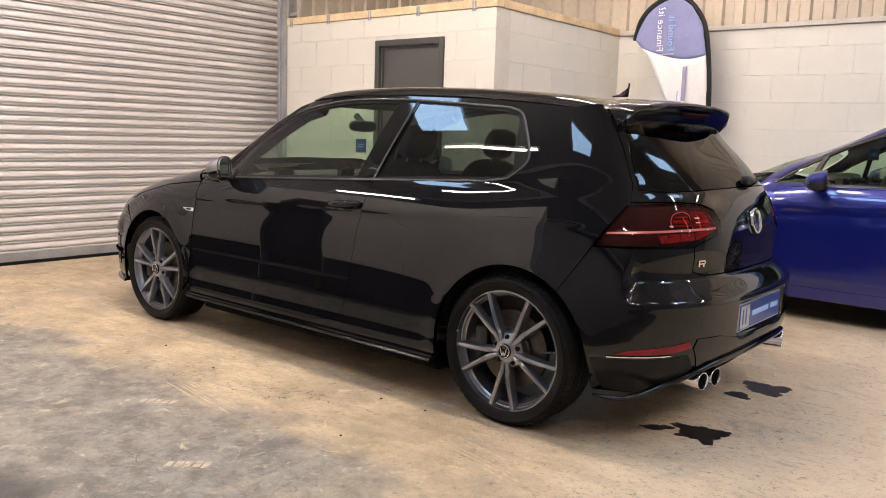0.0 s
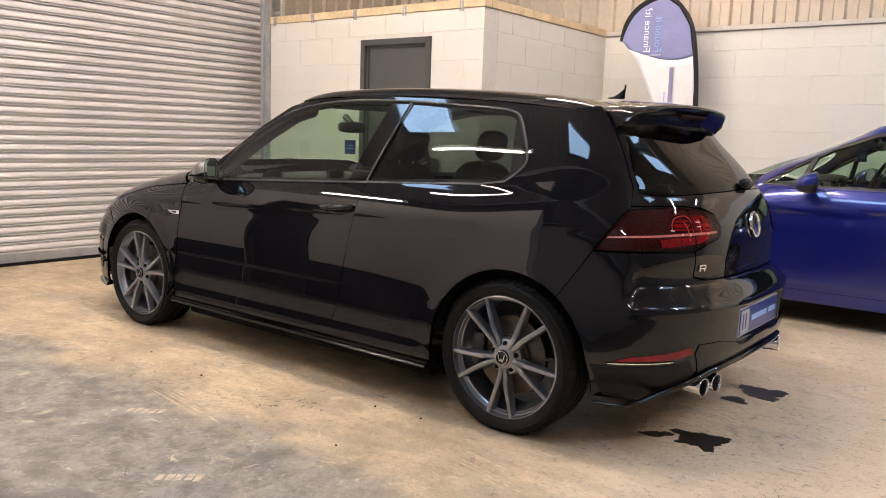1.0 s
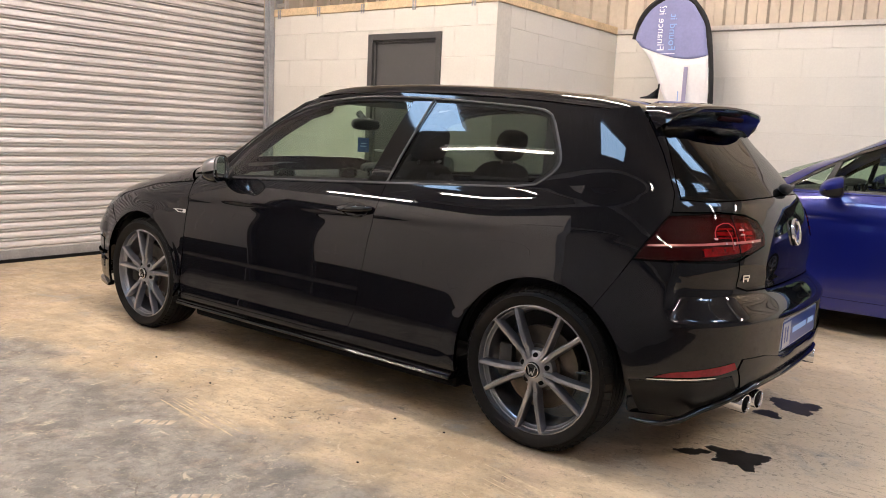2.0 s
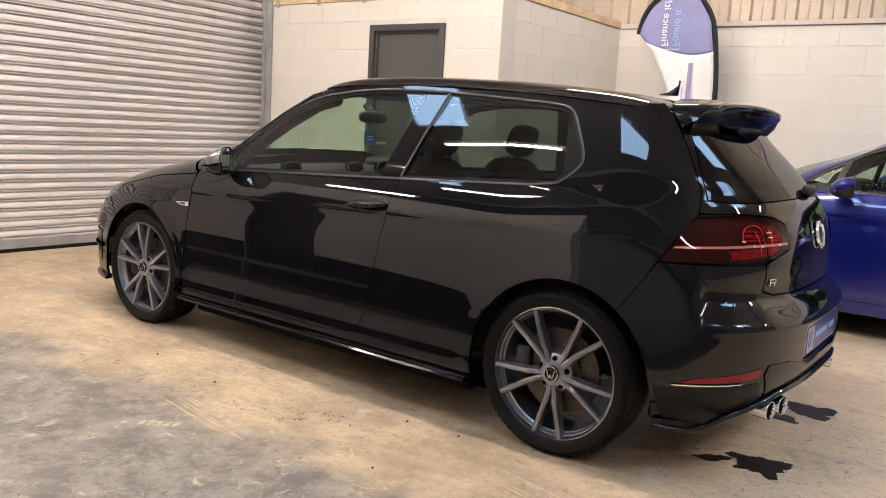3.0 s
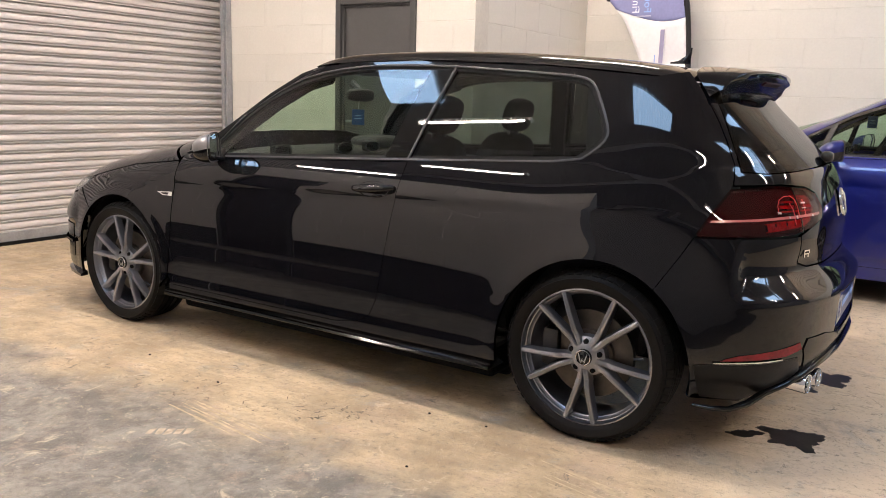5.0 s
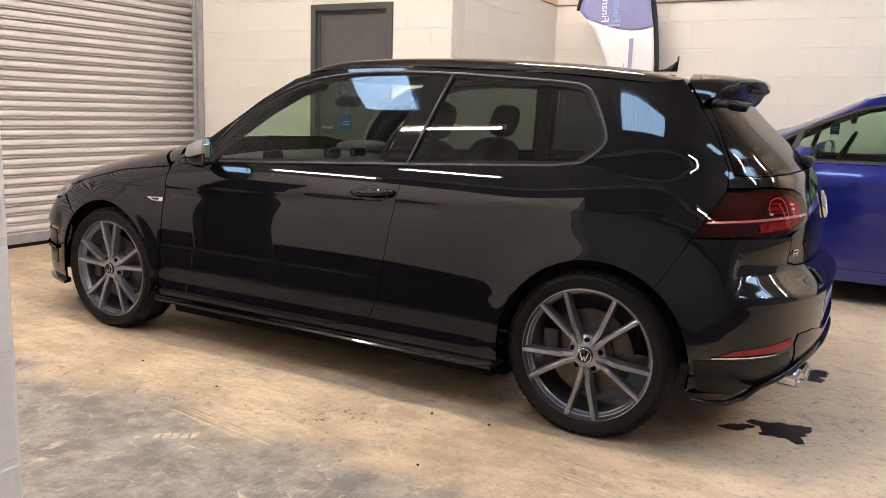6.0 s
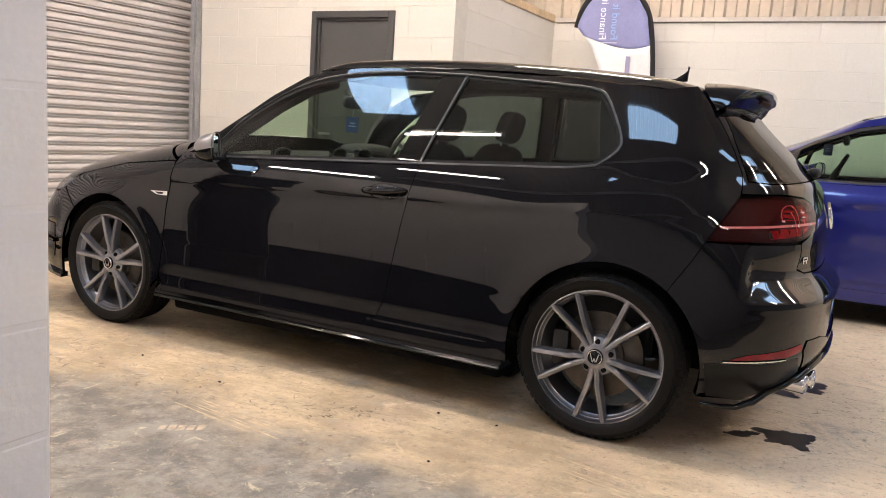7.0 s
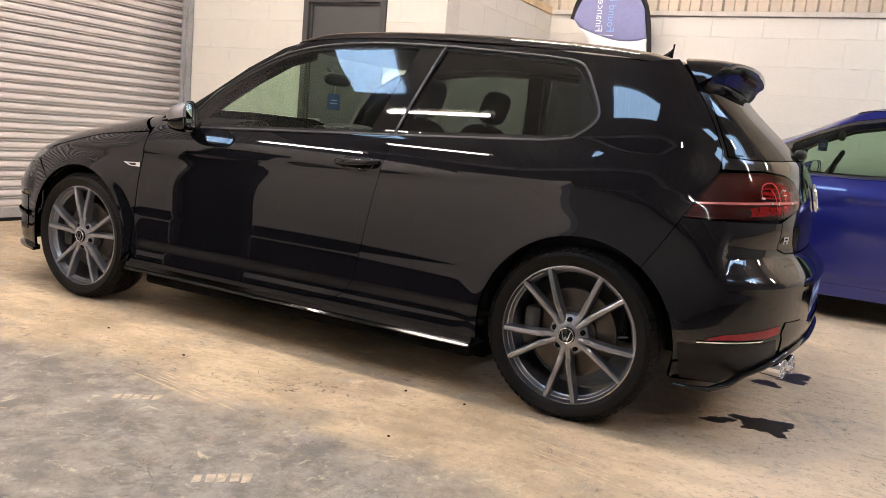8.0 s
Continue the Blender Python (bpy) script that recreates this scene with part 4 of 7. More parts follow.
sill_z = 0.244
quarter = (X([(-2.22, 0.244), (-0.40, sill_z - 0.001)]) + arch_r + X(BUMP_GAP[1:] + TAIL_SIDE[1:] + GATE_SIDE[1:])
           + X([(0.1, CANT - float(golf_arch(0.1, CANT))), (-0.3, CANT - float(golf_arch(-0.3, CANT))), (-0.95, CANT), (-1.3, CANT - float(golf_arch(-1.3, CANT)))])
           + X(A_LINE[::-1]) + X([(-2.185, 0.90), (-2.192, 0.868)]))
left = patch(GOLF, quarter, holes=[door_marks, X(chaikin(WINDOW, (0,), 1))], thick=0.016, step=0.017)
panel("body", joined(left, mirrored(left)), M_PAINT, car)
roof_cap(GOLF, CANT + 0.003, 0.050, 9.0, M_PAINT, "roof", car)

left = patch(GOLF, door_marks, thick=0.016, step=0.017)
door_l = panel("door", left, M_PAINT, car)
door_r = panel("door", mirrored(left), M_PAINT, car)

fender = (X([(-2.1955, 0.86), (-2.2015, 0.72), (-2.2215, 0.50), (-2.2385, 0.30), (-2.30, 0.24)]) + circle(*ARCH_F, R_ARCH, -12, 132.6, 24)
          + X([(-3.036, 0.692), (-2.926, 0.750), (-2.90, 0.765), (-2.55, 0.845), (-2.2, 0.885)]))
left = patch(GOLF, fender)
panel("fender", left, M_PAINT, car)
panel("fender", mirrored(left), M_PAINT, car)

hood = X([(-2.20, 0.889), (-2.55, 0.848), (-2.90, 0.768), (-3.04, 0.731)]) + [("g", 0.45, 0.745), ("f", 0.745), ("f", 0.995), ("g", 0.5, 0.985)]
left = patch(GOLF, hood, step=0.035)
panel("bonnet", joined(left, mirrored(left)), M_PAINT, car)
cowl = X([(-2.18, 0.912), (-2.20, 0.902)]) + [("g", 0.5, 0.988), ("f", 0.998), ("f", 1.03), ("g", 0.5, 1.02)] + X([(-2.17, 0.94)])
left = patch(GOLF, cowl, step=0.03)
panel("scuttle", joined(left, mirrored(left)), M_PAINT, car)
screen = X([(-2.168, 0.950), (-2.017, 1.105), (-1.85, 1.232), (-1.68, 1.326), (-1.58, 1.352)]) + [("g", 0.3, 1.40), ("f", 1.405), ("f", 1.035), ("g", 0.5, 1.025)]
left = patch(GOLF, screen, step=0.04, thick=0.005, gap=0.003, off=-0.004)
pane = panel("windscreen", joined(left, mirrored(left)), M_SCREEN, car)
pane.visible_shadow = False

lamp_f = X([(-2.93, 0.752), (-3.04, 0.695), (-3.10, 0.66)]) + [("g", 0.62, 0.63), ("g", 0.45, 0.66), ("g", 0.45, 0.735), ("g", 0.62, 0.742)]
nose_l = (circle(*ARCH_F, R_ARCH, 133, 190, 14) + X([(-3.02, 0.20)]) + [("g", 0.5, 0.19), ("f", 0.19), ("f", 0.738), ("g", 0.45, 0.738)] + lamp_f[-2:-4:-1] + lamp_f[-4:-5:-1]
          + X([(-3.10, 0.652), (-3.045, 0.685)]))
left = patch(GOLF, nose_l, step=0.035)
panel("front_bumper", joined(left, mirrored(left)), M_PAINT, car)
for marks, mt, nm in ((X([(-3.10, 0.29), (-3.09, 0.475)]) + [("g", 0.66, 0.475), ("g", 0.42, 0.46), ("g", 0.42, 0.27), ("g", 0.66, 0.265)], M_UNDER, "air_intake"),
                      (X([(-3.085, 0.372), (-3.085, 0.388)]) + [("g", 0.66, 0.392), ("g", 0.44, 0.388), ("g", 0.44, 0.374), ("g", 0.66, 0.374)], M_GLOSSBLACK, "intake_fin")):
    for flip in (False, True):
        dt = patch(GOLF, marks, off=0.003 if nm == "air_intake" else 0.016, step=0.03, gap=0.0)
        panel(nm, mirrored(dt) if flip else dt, mt, car, "dark corner air intake" if nm == "air_intake" else "")
left = patch(GOLF, lamp_f, off=0.001, step=0.02)
for dt in (left, mirrored(left)):
    hl = panel("headlight", patch(GOLF, lamp_f, off=-0.03, step=0.03) if dt is left else mirrored(patch(GOLF, lamp_f, off=-0.03, step=0.03)), M_STEEL, car, "clear headlight")
    panel("lens", dt, M_LENS, hl).visible_shadow = False

def on_shell(shell, y, h, off):
    s_, h_ = shell.from_y(y, h)
    return Vector(shell.surface(np.array([s_]), np.array([h_]), off)[0][0])


# tail: bumper, tailgate, rear window, lamps
lamp = X([(0.343, 0.792), (0.375, 0.857), (0.422, 0.948)]) + [("y", 0.57, 0.962), ("y", 0.45, 0.952), ("y", 0.39, 0.93), ("y", 0.36, 0.885), ("y", 0.37, 0.845), ("y", 0.47, 0.815), ("y", 0.60, 0.795)]
bump = (X([(0.362, 0.212)]) + [("x", *p[1:]) for p in circle(*ARCH_R, R_ARCH, -15, 51.9, 18)] + X([(0.3055, 0.722), (0.340, 0.788)])
        + [("y", 0.60, 0.788), ("y", 0.533, 0.79), ("y", 0.518, 0.69), ("y", 0.45, 0.673), ("c", 0.673), ("c", 0.352), ("y", 0.40, 0.342), ("y", 0.56, 0.300), ("y", 0.66, 0.242)] + X([(0.535, 0.200)]))
left = patch(GOLF, bump, step=0.010)
bumper = panel("rear_bumper", joined(left, mirrored(left)), M_PAINT, car)
glass_marks = [("c", 1.020), ("y", 0.30, 1.016), ("y", 0.60, 1.004)] + X([(0.436, 1.006), (0.426, 1.03), (0.387, 1.11), (0.351, 1.175), (0.322, 1.22), (0.284, 1.272)]) + [("y", 0.455, 1.388), ("y", 0.30, 1.398), ("c", 1.400)]
low_gate = ([("c", 0.676), ("y", 0.45, 0.676), ("y", 0.515, 0.694), ("y", 0.53, 0.792), ("y", 0.47, 0.812), ("y", 0.365, 0.842), ("y", 0.355, 0.885), ("y", 0.385, 0.934), ("y", 0.45, 0.957),
             ("y", 0.57, 0.967)] + X([(0.423, 0.962)] + GATE_SIDE[1:-1]) + [("y", 0.49, 1.402), ("c", 1.416)] + glass_marks[::-1])
left = patch(GOLF, low_gate, step=0.02)
gate_ob = panel("tailgate", joined(left, mirrored(left)), M_PAINT, car)
left = patch(GOLF, glass_marks, step=0.03, thick=0.005, off=-0.002, gap=0.003)
pane = panel("rear_window", joined(left, mirrored(left)), M_REARGLASS, gate_ob, "dark tinted rear window")
pane.visible_shadow = False
for k in (0, 1):
    side = (lambda d: mirrored(d)) if k else (lambda d: d)
    back = panel("tail_light", side(patch(GOLF, lamp, off=-0.03, step=0.03)), M_REDDARK, car, "smoked red tail light")
    panel("lens", side(patch(GOLF, lamp, off=0.004, step=0.015, thick=0.03)), M_RED, back).visible_shadow = False
    panel("lamp_bowl", side(patch(GOLF, [("y", 0.66, 0.806), ("y", 0.66, 0.836), ("y", 0.50, 0.845), ("y", 0.43, 0.85), ("y", 0.42, 0.838), ("y", 0.48, 0.820)], off=-0.018, step=0.03, gap=0.0)), M_REDBODY, back, "deep red lamp bowl")
    bar = X([(0.376, 0.840), (0.380, 0.847)]) + [("y", 0.60, 0.862), ("y", 0.40, 0.868), ("y", 0.40, 0.859), ("y", 0.60, 0.853)]
    panel("light_bar", side(patch(GOLF, bar, off=0.0055, step=0.015, gap=0.0, thick=0.006)), M_REDBAR, back, "pale red light bar")
    glow = [("y", 0.515, 0.832), ("y", 0.515, 0.928), ("y", 0.43, 0.925), ("y", 0.385, 0.885), ("y", 0.40, 0.850)]
    panel("lamp_bowl", side(patch(GOLF, glow, off=-0.020, step=0.03, gap=0.0)), M_BOOTLAMP, back, "dull red lamp bowl")
    for z0, z1, ya, yb in ((0.872, 0.877, 0.43, 0.60), (0.822, 0.843, 0.545, 0.58), (0.822, 0.843, 0.588, 0.63), (0.824, 0.843, 0.50, 0.538), (0.884, 0.896, 0.53, 0.60), (0.884, 0.896, 0.42, 0.475), (0.903, 0.910, 0.53, 0.585)):
        blk = [("y", yb, z0), ("y", yb, z1), ("y", ya, z1), ("y", ya, z0)]
        panel("lamp_block", side(patch(GOLF, blk, off=-0.012, step=0.03, gap=0.0)), M_REDBODY, back, "red lamp block")
    for knots in (((0.615, 0.872), (0.612, 0.895), (0.598, 0.916), (0.572, 0.927), (0.545, 0.928), (0.528, 0.915), (0.522, 0.890), (0.524, 0.862)),
                  ((0.560, 0.905), (0.550, 0.885), (0.547, 0.858), (0.549, 0.832)), ((0.487, 0.915), (0.483, 0.890), (0.484, 0.862))):
        bmt = tube([on_shell(GOLF, yk, zk, -0.004) for yk, zk in knots], 0.0015, 6)
        if k:
            bmesh.ops.scale(bmt, vec=(1, -1, 1), verts=bmt.verts)
        part("light_guide", bmt, M_REDGLOW, back, "curved pale red light guide")
    # pink patches over the lens, painted in for glints of the ceiling tubes
    for ya, za, wy, hz in ((0.62, 0.874, 0.012, 0.006), (0.50, 0.905, 0.022, 0.005), (0.50, 0.888, 0.020, 0.004), (0.55, 0.858, 0.008, 0.010), (0.585, 0.858, 0.006, 0.008), (0.455, 0.860, 0.010, 0.006)):
        glint = [("y", ya + wy / 2, za - hz / 2), ("y", ya + wy / 2, za + hz / 2), ("y", ya - wy / 2, za + hz / 2), ("y", ya - wy / 2, za - hz / 2)]
        panel("lamp_glint", side(patch(GOLF, glint, off=0.0065, step=0.02, gap=0.0, thick=0.004)), M_GLINT, back, "pale pink painted lamp glint")
    split = [("y", 0.526, 0.803), ("y", 0.531, 0.958), ("y", 0.528, 0.958), ("y", 0.523, 0.803)]
    panel("lens_joint", side(patch(GOLF, split, off=0.0046, step=0.02, gap=0.0, thick=0.003)), M_GLOSSBLACK, back)
    refl = X([(0.466, 0.3835), (0.484, 0.396), (0.52, 0.408)]) + [("y", 0.60, 0.438), ("y", 0.585, 0.411), ("y", 0.66, 0.395)]
    panel("reflector", side(patch(GOLF, refl, off=0.003, step=0.02)), M_REFLECT, bumper, "red bumper reflector")
    # bright strip in place of the highlight along the bumper's crease
    panel("crease_highlight", side(patch(GOLF, X([(0.447, 0.3745), (0.447, 0.3790)]) + [("y", 0.672, 0.3885), ("y", 0.672, 0.3840)], off=0.006, step=0.02, gap=0)), M_CHROME, bumper, "thin chrome strip standing in for a highlight under the reflector")

# added matt dark panel that keeps floor reflections off the lower bumper
corner_cover = X([(0.40, 0.216), (0.393, 0.30), (0.386, 0.366)]) + [("y", 0.70, 0.3765), ("y", 0.60, 0.384), ("y", 0.55, 0.322), ("y", 0.565, 0.305), ("y", 0.665, 0.248)] + X([(0.535, 0.205)])
left = patch(GOLF, corner_cover, off=0.0025, step=0.02, gap=0.0)
for dt in (left, mirrored(left)):
    panel("corner_cover", dt, M_CORNERCOVER, bumper, "added matt black panel over the lower bumper corner")
insert = [("y", 0.578, 0.408), ("y", 0.560, 0.444), ("y", 0.42, 0.440), ("y", 0.30, 0.418), ("c", 0.408), ("c", 0.358), ("y", 0.40, 0.347), ("y", 0.53, 0.322)]
left = patch(GOLF, insert, off=0.004, step=0.02, gap=0.0)
panel("bumper_insert", joined(left, mirrored(left)), M_UNDER, bumper, "gloss black lower bumper insert")

# glass house: trims and panes
front_pane = [(-1.985, 0.940)] + [(x + 0.02, z - 0.022) for x, z in WINDOW[1:5]] + [(x, z - 0.02) for x, z in WINDOW[5:7]] + [(-0.865, 1.343), (-0.957, 0.985), (-1.40, 0.964)]
rear_pane = ([(B_LOW[0] + 0.02, B_LOW[1] + 0.016), (B_TOP[0] + 0.022, B_TOP[1] - 0.020)] + [(x, z - 0.02) for x, z in WINDOW[8:10]]
             + [(-0.172, 1.303), (-0.135, 1.283), (-0.077, 1.192), (-0.044, 1.13), (-0.043, 1.106), (-0.066, 1.075), (-0.122, 1.034), (-0.50, 1.013)])
pillar_b = [(-0.957, 0.982), (-0.865, 1.346), (-0.735, 1.346), (-0.83, 0.99)]
for k in (0, 1):
    side = (lambda d: mirrored(d)) if k else (lambda d: d)
    par = door_r if k else door_l
    p = panel("door_window", side(patch(GOLF, X(front_pane), gap=-0.006, off=-0.008, thick=0.004, step=0.04)), M_GLASS, par, "clear green-tinted door window")
    p.visible_shadow = False
    p = panel("quarter_window", side(patch(GOLF, X(chaikin(rear_pane, (0, 1))), gap=-0.006, off=-0.006, thick=0.004, step=0.04)), M_PRIVACY, car, "dark privacy-tinted quarter window")
    p.visible_shadow = False
    panel("pillar_cover", side(patch(GOLF, X(pillar_b), gap=0.0, off=-0.003, thick=0.02, step=0.03)), M_GLOSSBLACK, car, "gloss black pillar cover")
    rim_marks = X(chaikin(WINDOW, (0,), 1))
    inner = [(-1.99, 0.938)] + [(x + 0.018, z - 0.020) for x, z in WINDOW[1:5]] + [(x, z - 0.019) for x, z in WINDOW[5:10]] + rear_pane[4:11] + [(-0.12, 1.032), (-0.50, 1.011), (-0.845, 0.993), (-1.40, 0.966)]
    panel("window_seal", side(patch(GOLF, rim_marks, holes=[X(chaikin(inner, (0,)))], gap=0.0, off=-0.006, thick=0.02, step=0.03)), M_SEAL, car)
strip(GOLF, X(chaikin(WINDOW, (0,), 1)), True, 0.0085, 0.002, M_SATIN, "window_trim", car, label="satin grey window surround")
strip(GOLF, X([B_LOW, B_TOP]), False, 0.009, 0.002, M_SATIN, "pillar_trim", car, label="satin grey pillar trim")

# dark inner shell behind the gaps
inner_marks = X([(-3.0, 0.27), (0.3, 0.27)]) + [("y", 0.62, 0.30), ("c", 0.36), ("c", 0.90), ("y", 0.50, 0.90)] + X([(0.36, 0.93), (-0.2, 0.93), (-1.2, 0.92), (-2.1, 0.86), (-2.9, 0.70)])
left = patch(GOLF, inner_marks, holes=[circle(*ARCH_R, R_ARCH + 0.012, 0, 352, 40), circle(*ARCH_F, R_ARCH + 0.012, 0, 352, 40)], off=-0.035, thick=0, step=0.05)
panel("inner_shell", joined(left, mirrored(left)), M_VOID, car)
# wheel wells
for cx, cz in (ARCH_R, ARCH_F):
    for sgn in (-1, 1):
        bm = bmesh.new()
        rows = []
        for yy in (0.845, 0.80, 0.55):
            rows.append([bm.verts.new((cx + (R_ARCH + 0.008) * math.cos(radians(a)), sgn * (yy - (0.075 if yy > 0.7 else 0) * float(ease((30 - a) / 30) + ease((a - 165) / 20))), cz + (R_ARCH + 0.008) * math.sin(radians(a)))) for a in range(-10, 191, 8)])
        for a, c in zip(rows, rows[1:]):
            for i in range(len(a) - 1):
                bm.faces.new((a[i], a[i + 1], c[i + 1], c[i]))
        bm.faces.new(rows[-1])
        part("wheel_well", bm, M_VOID, car, smooth=True)
# floor pan, roof lining
part("floor_pan", boxed((-2.25, -0.80, 0.125), (-0.41, 0.80, 0.27), 0.02), M_VOID, car)
# added box, hung low to block light and deepen the shadow underneath
part("shade_box", boxed((-2.30, -0.64, 0.085), (-0.42, 0.64, 0.26), 0.02), M_VOID, car)


# wheels
def tyre_bm(r, rim, width):
    h = width / 2
    prof = [(rim - 0.012, h - 0.022), (rim + 0.002, h - 0.008), (rim + 0.016, h + 0.001), (rim + 0.035, h + 0.004), (r - 0.025, h - 0.002), (r - 0.010, h - 0.013), (r - 0.002, h - 0.030)]
    for y in (0.062, 0.030, -0.002, -0.034):
        prof += [(r, y + 0.006 + 0.012), (r, y), (r - 0.006, y - 0.001), (r - 0.006, y - 0.009), (r, y - 0.010)]
    prof += [(r - 0.004, -h + 0.030), (r - 0.025, -h + 0.004), (rim + 0.01, -h + 0.01), (rim - 0.012, -h + 0.02)]
    bm = lathe([(a, -b) for a, b in prof], "y", 96)
    # shoulder sipes
    for k in range(64):
        ang = 2 * math.pi * (k + 0.5) / 64
        m = Matrix.Rotation(ang, 4, "Y") @ Matrix.Translation((0, -h + 0.026, r - 0.004)) @ Matrix.Rotation(radians(28), 4, "X")
        box(bm, (-0.011, -0.020, -0.006), (0.011, 0.012, 0.0035), 0.0, m)
    return bm


def build_wheel(parent, x, y, z, turn, flip):
    """A twin-spoke alloy wheel; its face looks to -y."""
    w = part("wheel", lathe([(0.2625, -0.004), (0.2640, -0.001), (0.2630, 0.003), (0.2590, 0.003), (0.2500, -0.001), (0.2475, 0.006), (0.2440, 0.018), (0.2400, 0.020), (0.2350, 0.032), (0.2300, 0.036), (0.222, 0.12), (0.232, 0.19), (0.255, 0.205)], "y", 96), M_RIM, parent, smooth=True)
    w.matrix_basis = pose(x, y, z, 0, 0, 180 if flip else 0) @ Matrix.Rotation(radians(turn), 4, "Y")
    tb = tyre_bm(0.320, 0.2585, 0.228)
    bmesh.ops.translate(tb, verts=tb.verts, vec=(0, 0.102, 0))
    part("tyre", tb, M_RUBBER, w, "low-profile black tyre with dusty tread", smooth=True)
    for k in range(5):
        for sg in (-1, 1):
            bm = bmesh.new()
            ang0 = 36 + 72 * k
            st = []
            for r, off, dep, wd, tk in ((0.030, 8.0, 0.010, 0.020, 0.03), (0.062, 9.5, 0.006, 0.021, 0.03), (0.088, 9.4, 0.010, 0.0235, 0.032), (0.106, 9.2, 0.004, 0.0225, 0.036), (0.17, 11.4, 0.001, 0.0205, 0.036), (0.2495, 12.8, 0.001, 0.0195, 0.030)):
                a = radians(ang0 + sg * off)
                c = Vector((math.sin(a) * r, 0, math.cos(a) * r))
                st.append((c, dep, wd, tk))
            rings = []
            for i, (c, dep, wd, tk) in enumerate(st):
                dirv = (st[min(i + 1, 5)][0] - st[max(i - 1, 0)][0]).normalized()
                sd = Vector((dirv.z, 0, -dirv.x))
                ridge = -sg * 0.10 * wd
                rings.append([bm.verts.new(c + sd * u * wd / 2 + sd * (ridge if u == 0 else 0) + Vector((0, dep + dd, 0)))
                              for u, dd in ((-1.35, tk), (-1, 0.006), (-0.82, 0.001), (0, -0.0025), (0.82, 0.001), (1, 0.006), (1.35, tk))])
            for a, c in zip(rings, rings[1:]):
                for i in range(7):
                    bm.faces.new((a[i], a[(i + 1) % 7], c[(i + 1) % 7], c[i]))
            bm.faces.new(rings[0])
            bm.faces.new(rings[-1][::-1])
            part("spoke", bm, M_RIM, w)
    part("hub", lathe([(0.0, 0.004), (0.034, 0.004), (0.044, 0.006), (0.058, 0.016), (0.074, 0.026), (0.080, 0.05), (0.0, 0.05)], "y", 48), M_RIM, w, smooth=True)
    cap = part("centre_cap", lathe([(0.0, -0.006), (0.027, -0.005), (0.031, -0.002), (0.032, 0.004)], "y", 32), M_GLOSSBLACK, w, smooth=True)
    part("cap_ring", lathe([(0.0255, -0.007), (0.0275, -0.0085), (0.0295, -0.007), (0.0295, -0.004)], "y", 32), M_CHROME, cap)
    bm = bmesh.new()
    for u, v0, u1, v1 in ((-0.017, 0.016, -0.006, -0.019), (-0.006, -0.019, 0.0, -0.002), (0.0, -0.002, 0.006, -0.019), (0.006, -0.019, 0.017, 0.016)):
        dv = Vector((u1 - u, 0, v1 - v0)).normalized()
        nn = Vector((dv.z, 0, -dv.x)) * 0.002
        a, c = Vector((u, -0.0065, v0)), Vector((u1, -0.0065, v1))
        lo = [bm.verts.new(q) for q in (a - nn, a + nn, c + nn, c - nn)]
        hi = [bm.verts.new(q.co + Vector((0, -0.002, 0))) for q in lo]
        bm.faces.new(hi)
        for i in range(4):
            bm.faces.new((lo[i], lo[(i + 1) % 4], hi[(i + 1) % 4], hi[i]))
    em = part("cap_emblem", bm, M_CHROME, cap)
    em.rotation_euler = (0, radians(-turn) if not flip else radians(turn), 0)
    for k in range(5):
        a = radians(72 * k)
        b = part("wheel_bolt", lathe([(0.0, 0.010), (0.008, 0.010), (0.0105, 0.013), (0.0115, 0.03)], "y", 12), M_VOID, w, "black wheel bolt cap")
        b.location = (0.056 * math.sin(a), 0, 0.056 * math.cos(a))
    part("valve", tube([(0.10, 0.02, -0.195), (0.085, 0.012, -0.165)], 0.0045, 8), M_PLASTIC, w)
    disc = part("brake_disc", lathe([(0.05, 0.052), (0.092, 0.052), (0.094, 0.066), (0.165, 0.066), (0.166, 0.088), (0.09, 0.088), (0.05, 0.075)], "y", 64), M_DISC, w, "steel brake disc", smooth=True)
    bm = bmesh.new()
    box(bm, (-0.19, 0.04, -0.075), (-0.12, 0.12, 0.075), 0.02)
    cal = part("brake_caliper", bm, M_PLASTIC, w, "dark brake caliper", smooth=True)
    cal.rotation_euler = (0, radians(-turn) if not flip else radians(turn), 0)
    return w


for wx, wy, wz, tn in ((0.0, -0.872, 0.316, -71), (-2.632, -0.884, 0.318, -36)):
    build_wheel(car, wx, wy, wz, tn, False)
    build_wheel(car, wx, -wy, wz, tn + 20, True)


# ---- fittings of the hatchback ----
def on(x, z, off=0.0, shell=GOLF):
    """The place and normal on the left flank."""
    s, h = shell.from_x(x, z)
    p, n = shell.surface(np.array([s]), np.array([h]), off)
    return Vector(p[0]), Vector(n[0])


def on_tail(y, h, off=0.0, shell=GOLF):
    s, hh = shell.from_y(abs(y), h)
    p, n = shell.surface(np.array([s]), np.array([hh]), off)
    p, n = Vector(p[0]), Vector(n[0])
    if y > 0:
        p.y, n.y = -p.y, -n.y
    return p, n


def flip_y(bm):
    bmesh.ops.scale(bm, vec=(1, -1, 1), verts=bm.verts)
    return bm


